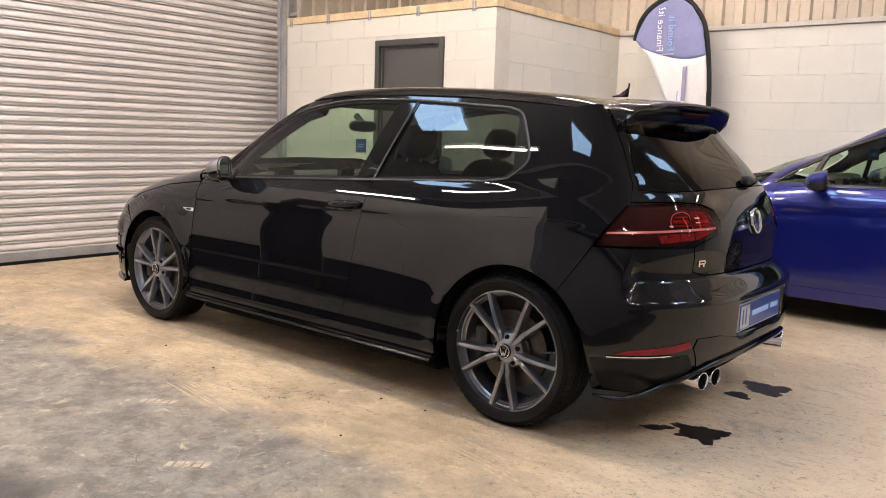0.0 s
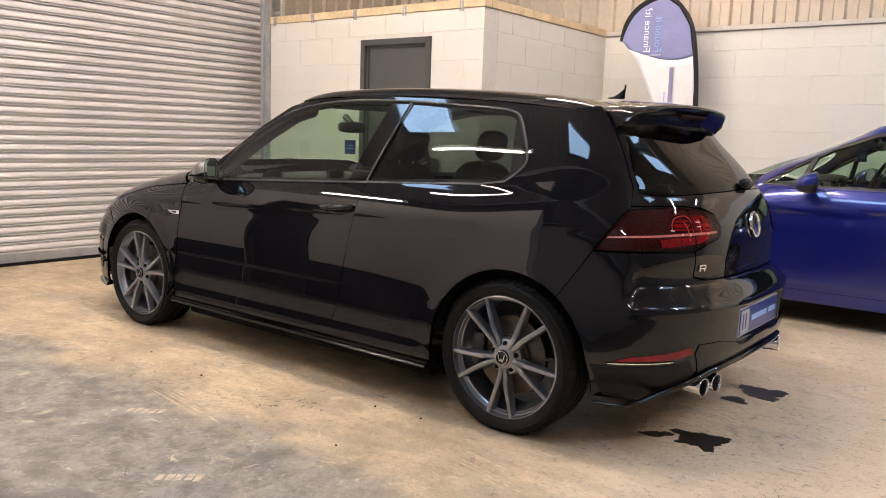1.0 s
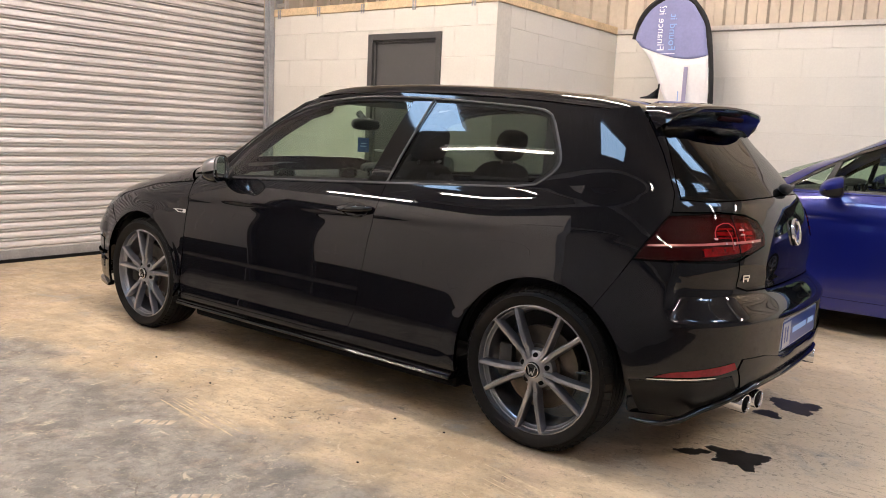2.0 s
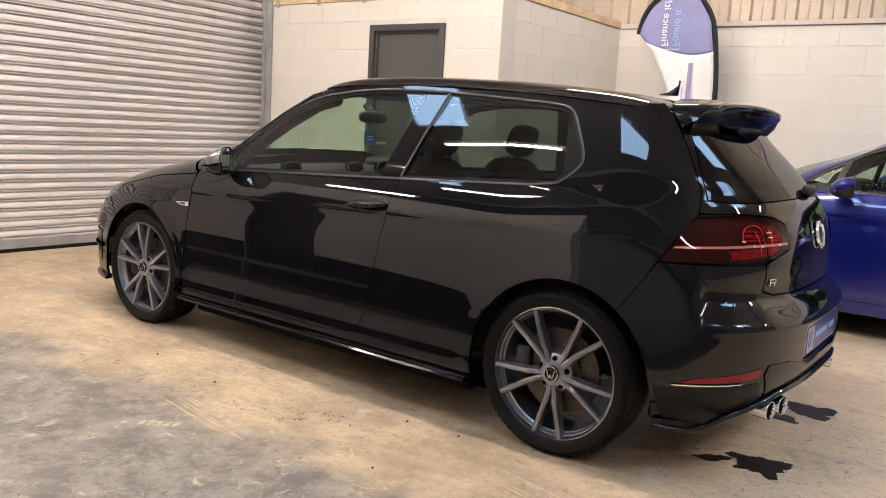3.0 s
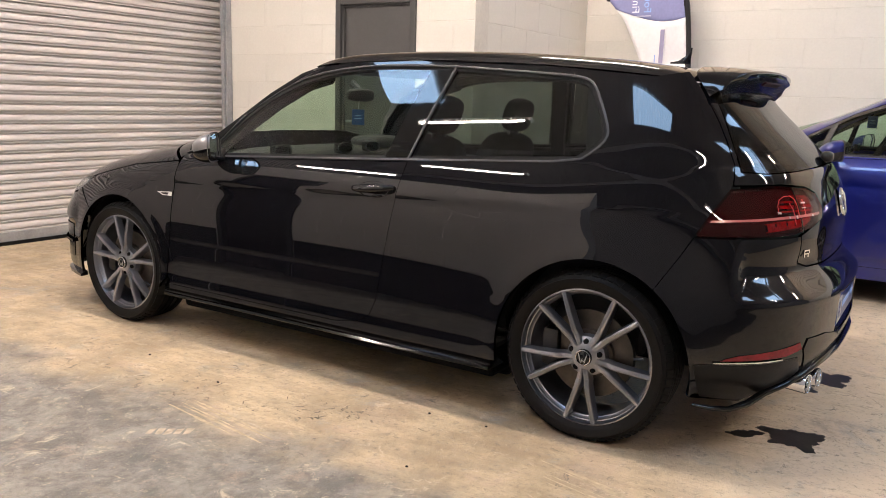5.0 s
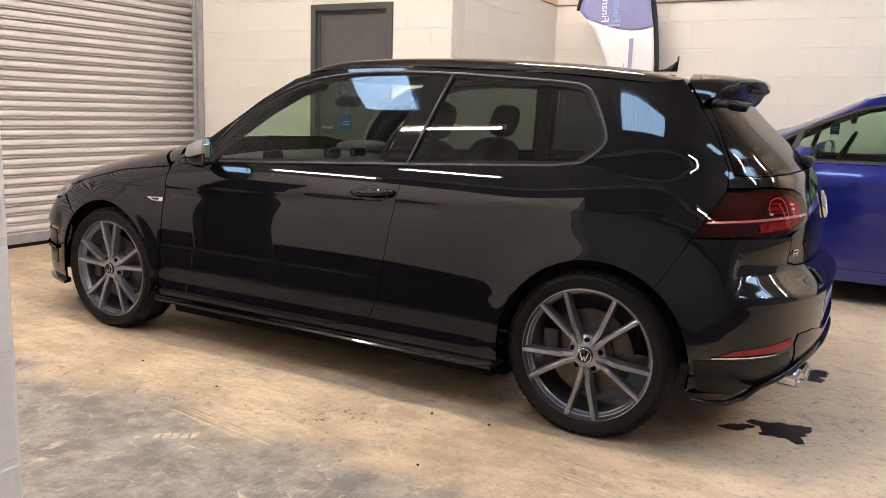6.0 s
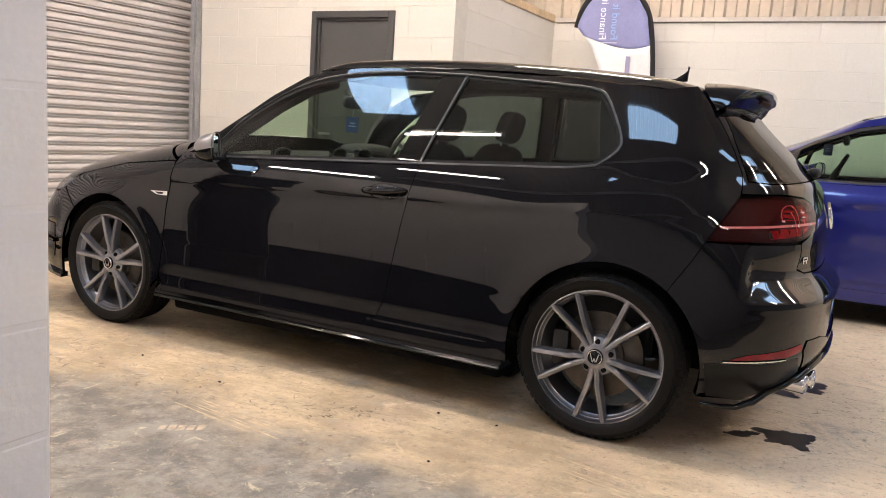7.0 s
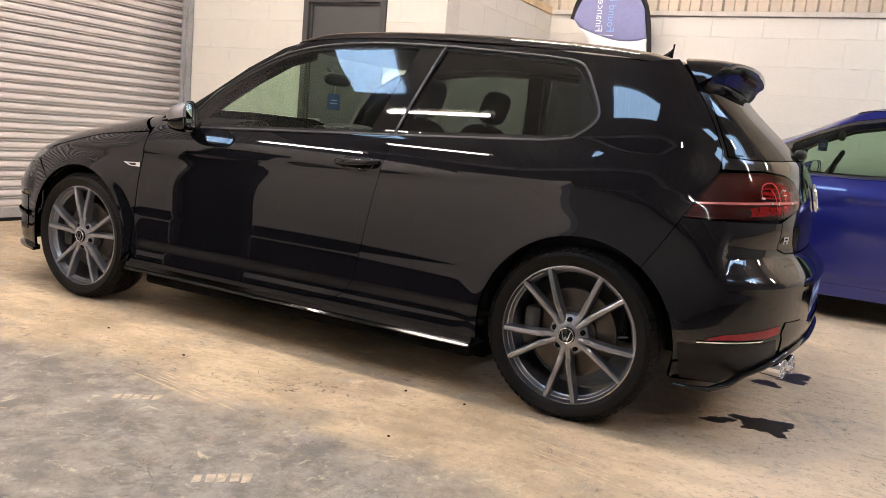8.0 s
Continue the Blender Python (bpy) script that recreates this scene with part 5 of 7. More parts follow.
def blob(centre, size, power=2.5, nu=24, nv=14, tilt=None, cut=None):
    """A rounded-box shape as bmesh."""
    bm = bmesh.new()
    rows = []
    e = 2 / power

    def sp(v):
        return math.copysign(abs(v) ** e, v)

    for j in range(nv + 1):
        b = -math.pi / 2 + math.pi * j / nv
        rows.append([bm.verts.new((sp(math.cos(b)) * sp(math.cos(a)) * size[0] / 2, sp(math.cos(b)) * sp(math.sin(a)) * size[1] / 2, sp(math.sin(b)) * size[2] / 2))
                     for a in np.linspace(0, 2 * math.pi, nu, endpoint=False)])
    for a, c in zip(rows, rows[1:]):
        for i in range(nu):
            bm.faces.new((a[i], a[(i + 1) % nu], c[(i + 1) % nu], c[i]))
    bmesh.ops.remove_doubles(bm, verts=bm.verts, dist=1e-5)
    m = Matrix.Translation(centre) @ (tilt or Matrix.Identity(4))
    bmesh.ops.transform(bm, matrix=m, verts=bm.verts)
    return bm


def door_handle(parent, mir, shell=GOLF, x0=-1.067, x1=-0.867, z0=0.847, z1=0.862, mat=M_PAINT):
    pts, rad = [], []
    for f in np.linspace(0, 1, 13):
        p, n = on(x0 + (x1 - x0) * f, z0 + (z1 - z0) * f, 0.004 + 0.030 * math.sin(math.pi * f) ** 0.5, shell)
        pts.append(p)
        rad.append(0.011 + 0.006 * math.sin(math.pi * f) ** 0.6)
    bm = tube(pts, rad, 12, flat=1.0)
    b2 = bmesh.new()
    rings = []
    for k, dep in ((1.0, 0.0012), (0.93, -0.001), (0.80, -0.010), (0.60, -0.016), (0.30, -0.019)):
        rings.append([b2.verts.new(on((x0 + x1) / 2 + 0.080 * k * math.cos(a), (z0 + z1) / 2 - 0.006 + 0.034 * k * math.sin(a), dep, shell)[0]) for a in np.linspace(0, 2 * math.pi, 28, endpoint=False)])
    for ra, rb in zip(rings, rings[1:]):
        for i in range(28):
            b2.faces.new((ra[i], ra[(i + 1) % 28], rb[(i + 1) % 28], rb[i]))
    b2.faces.new(rings[-1])
    if mir:
        flip_y(bm), flip_y(b2)
    h = part("door_handle", bm, mat, parent, smooth=True)
    part("handle_cup", b2, M_GLOSSBLACK, parent, smooth=True)
    # slim key cover
    kp, kn = on(x1 - 0.075, z0 - 0.022, 0.004, shell)
    b3 = blob(kp, (0.05, 0.012, 0.010), 2.2, 16, 8)
    if mir:
        flip_y(b3)
    part("key_cover", b3, M_GLOSSBLACK, parent, smooth=True)
    return h


door_handle(door_l, False)
door_handle(door_r, True)


def wing_mirror(parent, mir, cx, cy, cz, base, cap_mat, low_mat):
    """Mirror with cap, lower shell, glass and foot; cy is negative for the left."""
    tilt = Matrix.Rotation(radians(20), 4, "Z") @ Matrix.Rotation(radians(4), 4, "X")
    shell_b = blob((cx, cy, cz), (0.135, 0.150, 0.158), 2.5, 32, 20, tilt)
    # drawn to a low point ahead, tall at the glass
    for v in shell_b.verts:
        f = min(1.0, max(0.0, (v.co.x - cx + 0.075) / 0.15))
        k = 0.60 + 0.40 * f ** 0.8
        v.co.z = cz - 0.040 + (v.co.z - cz + 0.040) * k
        v.co.x -= 0.016 * (1 - f) - 0.010 * (v.co.z - cz) / 0.07
        v.co.y += 0.018 * (1 - f)
    low = shell_b.copy()
    bmesh.ops.bisect_plane(shell_b, geom=shell_b.verts[:] + shell_b.edges[:] + shell_b.faces[:], plane_co=(cx, cy, cz - 0.018), plane_no=(0.25, 0, -1), clear_outer=True)
    bmesh.ops.bisect_plane(low, geom=low.verts[:] + low.edges[:] + low.faces[:], plane_co=(cx, cy, cz - 0.0185), plane_no=(-0.25, 0, 1), clear_outer=True)
    for b in (shell_b, low):
        bmesh.ops.bisect_plane(b, geom=b.verts[:] + b.edges[:] + b.faces[:], plane_co=(cx + 0.040, cy, cz), plane_no=(1, 0.52, 0), clear_outer=True)
    gl = bmesh.new()
    ring = []
    for a in np.linspace(0, 2 * math.pi, 32, endpoint=False):
        u, v = math.copysign(abs(math.cos(a)) ** 0.6, math.cos(a)) * 0.066, math.copysign(abs(math.sin(a)) ** 0.7, math.sin(a)) * 0.064
        ring.append(gl.verts.new(Vector((cx + 0.034 - 0.52 * u, cy + u, cz + v))))
    gl.faces.new(ring)
    bz = bmesh.new()
    inn = [bz.verts.new(v.co + Vector((0.002, 0, 0))) for v in ring]
    outv = [bz.verts.new(Vector((v.co.x + 0.009, cy + (v.co.y - cy) * 1.07, cz + (v.co.z - cz) * 1.09))) for v in ring]
    for i in range(32):
        bz.faces.new((inn[i], inn[(i + 1) % 32], outv[(i + 1) % 32], outv[i]))
    foot = tube([(base[0], base[1] + 0.02, base[2]), (cx + 0.005, base[1] - 0.045, cz - 0.062), (cx, cy + 0.03, cz - 0.055)], [0.024, 0.024, 0.024], 12, flat=0.6)
    ind = blob((cx - 0.045, cy - 0.04, cz - 0.022), (0.02, 0.13, 0.014), 2.5, 16, 8, tilt)
    allb = [shell_b, low, gl, bz, foot, ind]
    if mir:
        for b in allb:
            flip_y(b)
    m = part("wing_mirror", foot, M_GLOSSBLACK, parent, smooth=True)
    part("mirror_cap", shell_b, cap_mat, m, "satin aluminium mirror cap" if cap_mat is M_MIRRORCAP else "", smooth=True)
    part("lower_shell", low, low_mat, m, smooth=True)
    part("mirror_glass", gl, M_MIRROR, m)
    part("bezel", bz, M_PLASTIC, m)
    part("indicator", ind, M_GLOSSBLACK, m)


bp, bn = on(-1.925, 0.95)
for mir in (False, True):
    wing_mirror(car, mir, -1.895, -0.930, 0.975, bp, M_MIRRORCAP, M_GLOSSBLACK)

# skirts along the sills
for mir in (False, True):
    bm = bmesh.new()
    rows = []
    for x in np.linspace(-2.275, -0.365, 48):
        f = (x + 2.275) / 1.91
        ends = min(1, (x + 2.29) / 0.08)
        tip = min(1.0, (-0.365 - x) / 0.10)
        y = -0.908 + 0.004 * math.cos(math.pi * f)
        kk = max(0.0, min(1.0, (f - 0.48) / 0.30))
        kk = kk * kk * (3 - 2 * kk)
        prof = [(0.012, 0.258), (0.009, 0.246), (0.007, 0.222), (0.004, 0.2085), (-0.004 * ends - 0.007 * kk, 0.2055), (-0.009 * ends - 0.0084 * kk, 0.1976), (-0.005 * ends - 0.007 * kk, 0.192), (0.045, 0.190 - 0.012 * tip), (0.12, 0.190 - 0.045 * tip)]
        rows.append([bm.verts.new((x, y + py, pz + 0.012)) for py, pz in prof])
    for a, c in zip(rows, rows[1:]):
        for i in range(len(a) - 1):
            bm.faces.new((a[i], a[i + 1], c[i + 1], c[i]))
    bm.faces.new(rows[0])
    bm.faces.new(rows[-1][::-1])
    if mir:
        flip_y(bm)
    part("side_skirt", bm, M_SKIRT, car, "gloss black side skirt", smooth=True)

# roof spoiler: carries the roof on past the glass, its ends curl down beside the window
def glide(knots, u):
    """Smooth places along knots (u, x, y, z)."""
    k = np.array(knots)
    fine = np.linspace(k[0, 0], k[-1, 0], 401)
    g = np.exp(-0.5 * (np.arange(-40, 41) / 14.0) ** 2)
    g /= g.sum()
    out = []
    for i in (1, 2, 3):
        v = np.interp(fine, k[:, 0], k[:, i])
        lead, tail_ = 2 * v[0] - v[40:0:-1], 2 * v[-1] - v[-2:-42:-1]
        out.append(np.interp(u, fine, np.convolve(np.concatenate([lead, v, tail_]), g, "valid")))
    return np.stack(out, -1)


def gate_at(x, z, off=0.005):
    return tuple(on(x, z, off)[0])


SP_LEAD = [(-0.3, 0.192, -0.16, 1.388), (0.0, 0.192, 0.0, 1.392), (0.3, 0.193, 0.16, 1.388), (0.6, 0.196, 0.33, 1.379)]
SP_TRAIL = [(-0.3, 0.413, -0.17, 1.365), (0.0, 0.418, 0.0, 1.367), (0.3, 0.413, 0.17, 1.365), (0.6, 0.400, 0.34, 1.358), (0.75, 0.386, 0.435, 1.349), (0.84, 0.366, 0.485, 1.338), (0.91, 0.346, 0.520, 1.322), (1.0, 0.330, 0.540, 1.288)]
SP_ROOT = [(-0.3, 0.337, -0.17, 1.287), (0.0, 0.339, 0.0, 1.287), (0.3, 0.337, 0.17, 1.287), (0.6, 0.329, 0.34, 1.283), (0.75, 0.318, 0.42, 1.276)]
for u_, x_, z_ in ((0.75, 0.203, 1.349), (0.86, 0.222, 1.325), (0.93, 0.247, 1.293), (1.0, 0.272, 1.262)):
    p_ = gate_at(x_ + 0.004, z_)
    SP_LEAD.append((u_, p_[0], -p_[1], p_[2]))
for u_, x_, z_ in ((0.86, 0.300, 1.258), (0.93, 0.300, 1.255), (1.0, 0.302, 1.252)):
    p_ = gate_at(x_, z_, 0.002)
    SP_ROOT.append((u_, p_[0], -p_[1], p_[2]))
us = np.concatenate([np.linspace(0, 0.7, 22), np.linspace(0.715, 1.0, 24)])
lead, trail, root = (glide(k_, us) for k_ in (SP_LEAD, SP_TRAIL, SP_ROOT))
top_rows, low_rows = [], []
for u_, a_, t_, r_ in zip(us, lead, trail, root):
    e_ = float(ease((u_ - 0.72) / 0.28))
    out_ = np.array((0.0, 0.6 * e_, 1 - 0.6 * e_))
    th = 0.020 * (1 - 0.55 * e_)
    down = np.array((-0.15, -0.55 * e_, -1 + 0.55 * e_))
    sec = [a_, a_ + 0.35 * (t_ - a_) + out_ * 0.005, a_ + 0.72 * (t_ - a_) + out_ * 0.006, a_ + 0.94 * (t_ - a_) + out_ * 0.002, t_, t_ + down * 0.4 * th + np.array((0.002, 0, 0)), t_ + down * th]
    low = [sec[-1], t_ + down * th + 0.30 * (r_ - t_ - down * th) + out_ * 0.010, t_ + down * th + 0.65 * (r_ - t_ - down * th) + out_ * 0.014, r_]
    top_rows.append(sec)
    low_rows.append(low)
for nm, rows_, mt, lb in (("roof_spoiler", top_rows, M_PAINT, "glossy black roof spoiler with curled ends"), ("spoiler_underside", low_rows, M_UNDER, "dark hollow underside of the spoiler")):
    full = [[(x, -y, z) for x, y, z in r] for r in rows_[::-1]] + [[tuple(q) for q in r] for r in rows_[1:]]
    n_ = len(full[0])
    vv = [q for r in full for q in r]
    ff = [(i * n_ + k, i * n_ + k + 1, (i + 1) * n_ + k + 1, (i + 1) * n_ + k) for i in range(len(full) - 1) for k in range(n_ - 1)]
    part(nm, mesh_of(nm, vv, ff, mt, smooth=True), None, gate_ob, lb)
high = part("brake_light", boxed((-0.011, -0.15, -0.006), (0.011, 0.15, 0.004), 0.003), M_REDDARK, gate_ob, "smoked red high brake light")
high.matrix_basis = pose(0.384, 0, 1.322, 0, -37, 0)

# shark fin aerial
bm = bmesh.new()
rows = []
for f in np.linspace(0, 1, 12):
    z = 1.405 + 0.066 * f
    xa, xb = -0.036 + 0.082 * min(1.0, 0.1 + 1.3 * f) ** 0.8 * (f > 0.1), 0.050 + 0.005 * f
    w = 0.014 * (1 - f) ** 0.7 + 0.0015
    rows.append([bm.verts.new((xa + (xb - xa) * (0.5 - 0.5 * math.cos(a)), w * math.sin(a) * (0.5 + 0.5 * math.sin(a / 2)), z)) for a in np.linspace(0, 2 * math.pi, 16, endpoint=False)])
for a, c in zip(rows, rows[1:]):
    for i in range(16):
        bm.faces.new((a[i], a[(i + 1) % 16], c[(i + 1) % 16], c[i]))
bm.faces.new(rows[-1])
part("roof_aerial", bm, M_PAINT, car, "black shark fin aerial", smooth=True)

# rear wiper
pb, nb = on_tail(0.10, 1.045, 0.012)
bm = blob(pb + nb * 0.008, (0.05, 0.075, 0.045), 2.6, 20, 10)
wip = part("rear_wiper", bm, M_PLASTIC, gate_ob, "black rear wiper", smooth=True)
arm = [on_tail(y, 1.045 + 0.012 * f, 0.022)[0] for f, y in ((0, 0.10), (0.5, 0.25), (1.0, 0.44))]
part("wiper_arm", tube(arm, [0.014, 0.010, 0.006], 8), M_PLASTIC, wip)
blade = [on_tail(y, 1.052, 0.010)[0] for y in np.linspace(0.16, 0.50, 8)]
part("wiper_blade", tube(blade, 0.005, 6), M_RUBBER, wip)

# tail emblem, badges, plate
pe, ne = on_tail(0.0, 0.872, 0.003)
bm = lathe([(0.045, -0.001), (0.047, -0.008), (0.052, -0.010), (0.056, -0.007), (0.057, 0.0)], "y", 40)
em = part("tail_emblem", bm, M_CHROME, gate_ob, "round chrome tail emblem", smooth=True)
em.matrix_basis = Matrix.Translation(pe) @ Matrix.Rotation(radians(90), 4, "Z") @ Matrix.Rotation(radians(-12), 4, "X")
bm = bmesh.new()
for (u, v0), (u1, v1) in (((-0.03, 0.027), (-0.012, -0.032)), ((-0.012, -0.032), (0.0, 0.0)), ((0.0, 0.0), (0.012, -0.032)), ((0.012, -0.032), (0.03, 0.027))):
    dv = Vector((u1 - u, 0, v1 - v0)).normalized()
    nn = Vector((dv.z, 0, -dv.x)) * 0.0035
    a, c = Vector((u, -0.002, v0)), Vector((u1, -0.002, v1))
    lo = [bm.verts.new(q) for q in (a - nn, a + nn, c + nn, c - nn)]
    hi = [bm.verts.new(q.co + Vector((0, -0.005, 0))) for q in lo]
    bm.faces.new(hi)
    for i in range(4):
        bm.faces.new((lo[i], lo[(i + 1) % 4], hi[(i + 1) % 4], hi[i]))
part("emblem_bars", bm, M_CHROME, em)
part("emblem_disc", lathe([(0.0, -0.001), (0.046, -0.001)], "y", 32), M_GLOSSBLACK, em)
pr, nr_ = on_tail(-0.475, 0.725, 0.002)
yaw = math.degrees(math.atan2(nr_.x, -nr_.y))
bm = bmesh.new()
box(bm, (-0.022, -0.003, -0.013), (-0.016, 0.0, 0.013))
box(bm, (-0.016, -0.003, 0.008), (0.016, 0.0, 0.013))
box(bm, (0.012, -0.003, 0.0), (0.018, 0.0, 0.008))
box(bm, (-0.016, -0.003, -0.003), (0.014, 0.0, 0.001))
box(bm, (0.004, -0.003, -0.013), (0.012, 0.0, -0.003))
bd = part("tail_badge", bm, M_CHROME, gate_ob, "small chrome tail badge")
bd.matrix_basis = Matrix.Translation(pr) @ Matrix.Rotation(radians(yaw), 4, "Z")
for sgn in (-1, 1):
    bm = bmesh.new()
    pts = [(-2.322, 0.728), (-2.225, 0.733), (-2.206, 0.733), (-2.206, 0.713), (-2.275, 0.713)]
    fr_, bk = [], []
    for x, z in pts:
        p, n = on(x, z, 0.004)
        p0, _ = on(x, z, -0.002)
        fr_.append(bm.verts.new(p))
        bk.append(bm.verts.new(p0))
    bm.faces.new(fr_)
    for i in range(5):
        bm.faces.new((fr_[i], fr_[(i + 1) % 5], bk[(i + 1) % 5], bk[i]))
    b2 = bmesh.new()
    q = [b2.verts.new(on(x, z, 0.005)[0]) for x, z in ((-2.29, 0.7255), (-2.232, 0.728), (-2.238, 0.717), (-2.27, 0.717))]
    b2.faces.new(q)
    if sgn > 0:
        flip_y(bm), flip_y(b2)
    fb = part("wing_badge", bm, M_CHROME, car, "slim chrome wing badge")
    part("badge_inset", b2, M_GLOSSBLACK, fb)

pl, _ = on_tail(0.0, 0.49, 0.002)
plate_ob = part("dealer_plate", boxed((pl.x, -0.26, 0.432), (pl.x + 0.008, 0.26, 0.540), 0.003), M_PLATEBLUE, car, "blue dealer plate with white bars")
part("plate_edge", boxed((pl.x - 0.002, -0.265, 0.427), (pl.x + 0.005, 0.265, 0.545), 0.002), M_WHITE, plate_ob)
part("plate_field", boxed((pl.x + 0.006, -0.255, 0.438), (pl.x + 0.0092, -0.15, 0.534)), M_WHITE, plate_ob)
for y0, y1, z0, z1 in ((-0.235, -0.22, 0.455, 0.52), (-0.20, -0.185, 0.455, 0.52)):
    part("plate_mark", boxed((pl.x + 0.0075, y0, z0), (pl.x + 0.0102, y1, z1)), M_PLATEBLUE, plate_ob)
for y0, y1, z0, z1 in ((-0.115, 0.095, 0.477, 0.500), (0.125, 0.225, 0.477, 0.500)):
    part("plate_bar", boxed((pl.x + 0.007, y0, z0), (pl.x + 0.0092, y1, z1)), M_BLUETEXT, plate_ob)

# diffuser, exhaust tips, lower lips
blade = [Vector(p) for p in ((0.385, -0.812, 0.208), (0.44, -0.803, 0.206), (0.50, -0.785, 0.209), (0.550, -0.738, 0.226))]
blade += [on_tail(-y, h, o)[0] for y, h, o in ((0.655, 0.246, 0.012), (0.60, 0.274, 0.012), (0.54, 0.298, 0.010), (0.46, 0.320, 0.008), (0.36, 0.333, 0.008), (0.22, 0.339, 0.010), (0.10, 0.342, 0.010), (0.0, 0.342, 0.010))]
blade += [Vector((p.x, -p.y, p.z)) for p in blade[-2::-1]]
part("diffuser", tube(blade, [0.006, 0.010, 0.012] + [0.015] * (len(blade) - 6) + [0.012, 0.010, 0.006], 12, flat=0.8), M_GLOSSBLACK, car, "gloss black rear diffuser blade", smooth=True)
# dark sheet that stands in for the shade in the hollow under the bumper
backing = [("c", 0.35), ("y", 0.62, 0.31), ("y", 0.68, 0.21), ("c", 0.21)]
lf = patch(GOLF, backing, off=-0.075, step=0.04)
panel("dark_backing", joined(lf, mirrored(lf)), M_VOID, car)
for sgn in (-1, 1):
    for yy, xe_, ze_ in ((0.507, 0.708, 0.264), (0.428, 0.730, 0.270)):
        prof = [(0.0320, -0.030), (0.0322, -0.002), (0.0330, 0.0), (0.0352, 0.0), (0.0362, -0.003), (0.0362, -0.19)]
        bm = lathe(prof, "z", 40)
        ex = part("exhaust_tip", bm, M_CHROME, car, "round chrome exhaust tip", smooth=True)
        ex.matrix_basis = Matrix.Translation((xe_, sgn * yy, ze_)) @ Matrix.Rotation(radians(12 * sgn), 4, "Z") @ Matrix.Rotation(radians(90), 4, "Y") @ Matrix.Rotation(radians(0), 4, "Z")
        part("exhaust_bore", lathe([(0.0, -0.028), (0.0322, -0.028)], "z", 24), M_VOID, ex)
    # front lip ahead of the wheel
    bm = bmesh.new()
    rows = []
    for f in np.linspace(0, 1, 12):
        s0 = GOLF.from_x(-2.99, 0.205)[0] - 0.55 * f
        p, n = GOLF.surface(np.array([s0]), np.array([0.205]), 0.0)
        p, n = Vector(p[0]), Vector(n[0])
        n.z = 0
        rows.append([bm.verts.new(p - n * 0.02 + Vector((0, 0, 0.01))), bm.verts.new(p + n * 0.026 + Vector((0, 0, -0.004))), bm.verts.new(p + n * 0.026 + Vector((0, 0, -0.018))), bm.verts.new(p - n * 0.02 + Vector((0, 0, -0.014)))])
    for a, c in zip(rows, rows[1:]):
        for i in range(4):
            bm.faces.new((a[i], a[(i + 1) % 4], c[(i + 1) % 4], c[i]))
    bm.faces.new(rows[0])
    bm.faces.new(rows[-1][::-1])
    if sgn > 0:
        flip_y(bm)
    part("front_lip", bm, M_GLOSSBLACK, car, smooth=True)


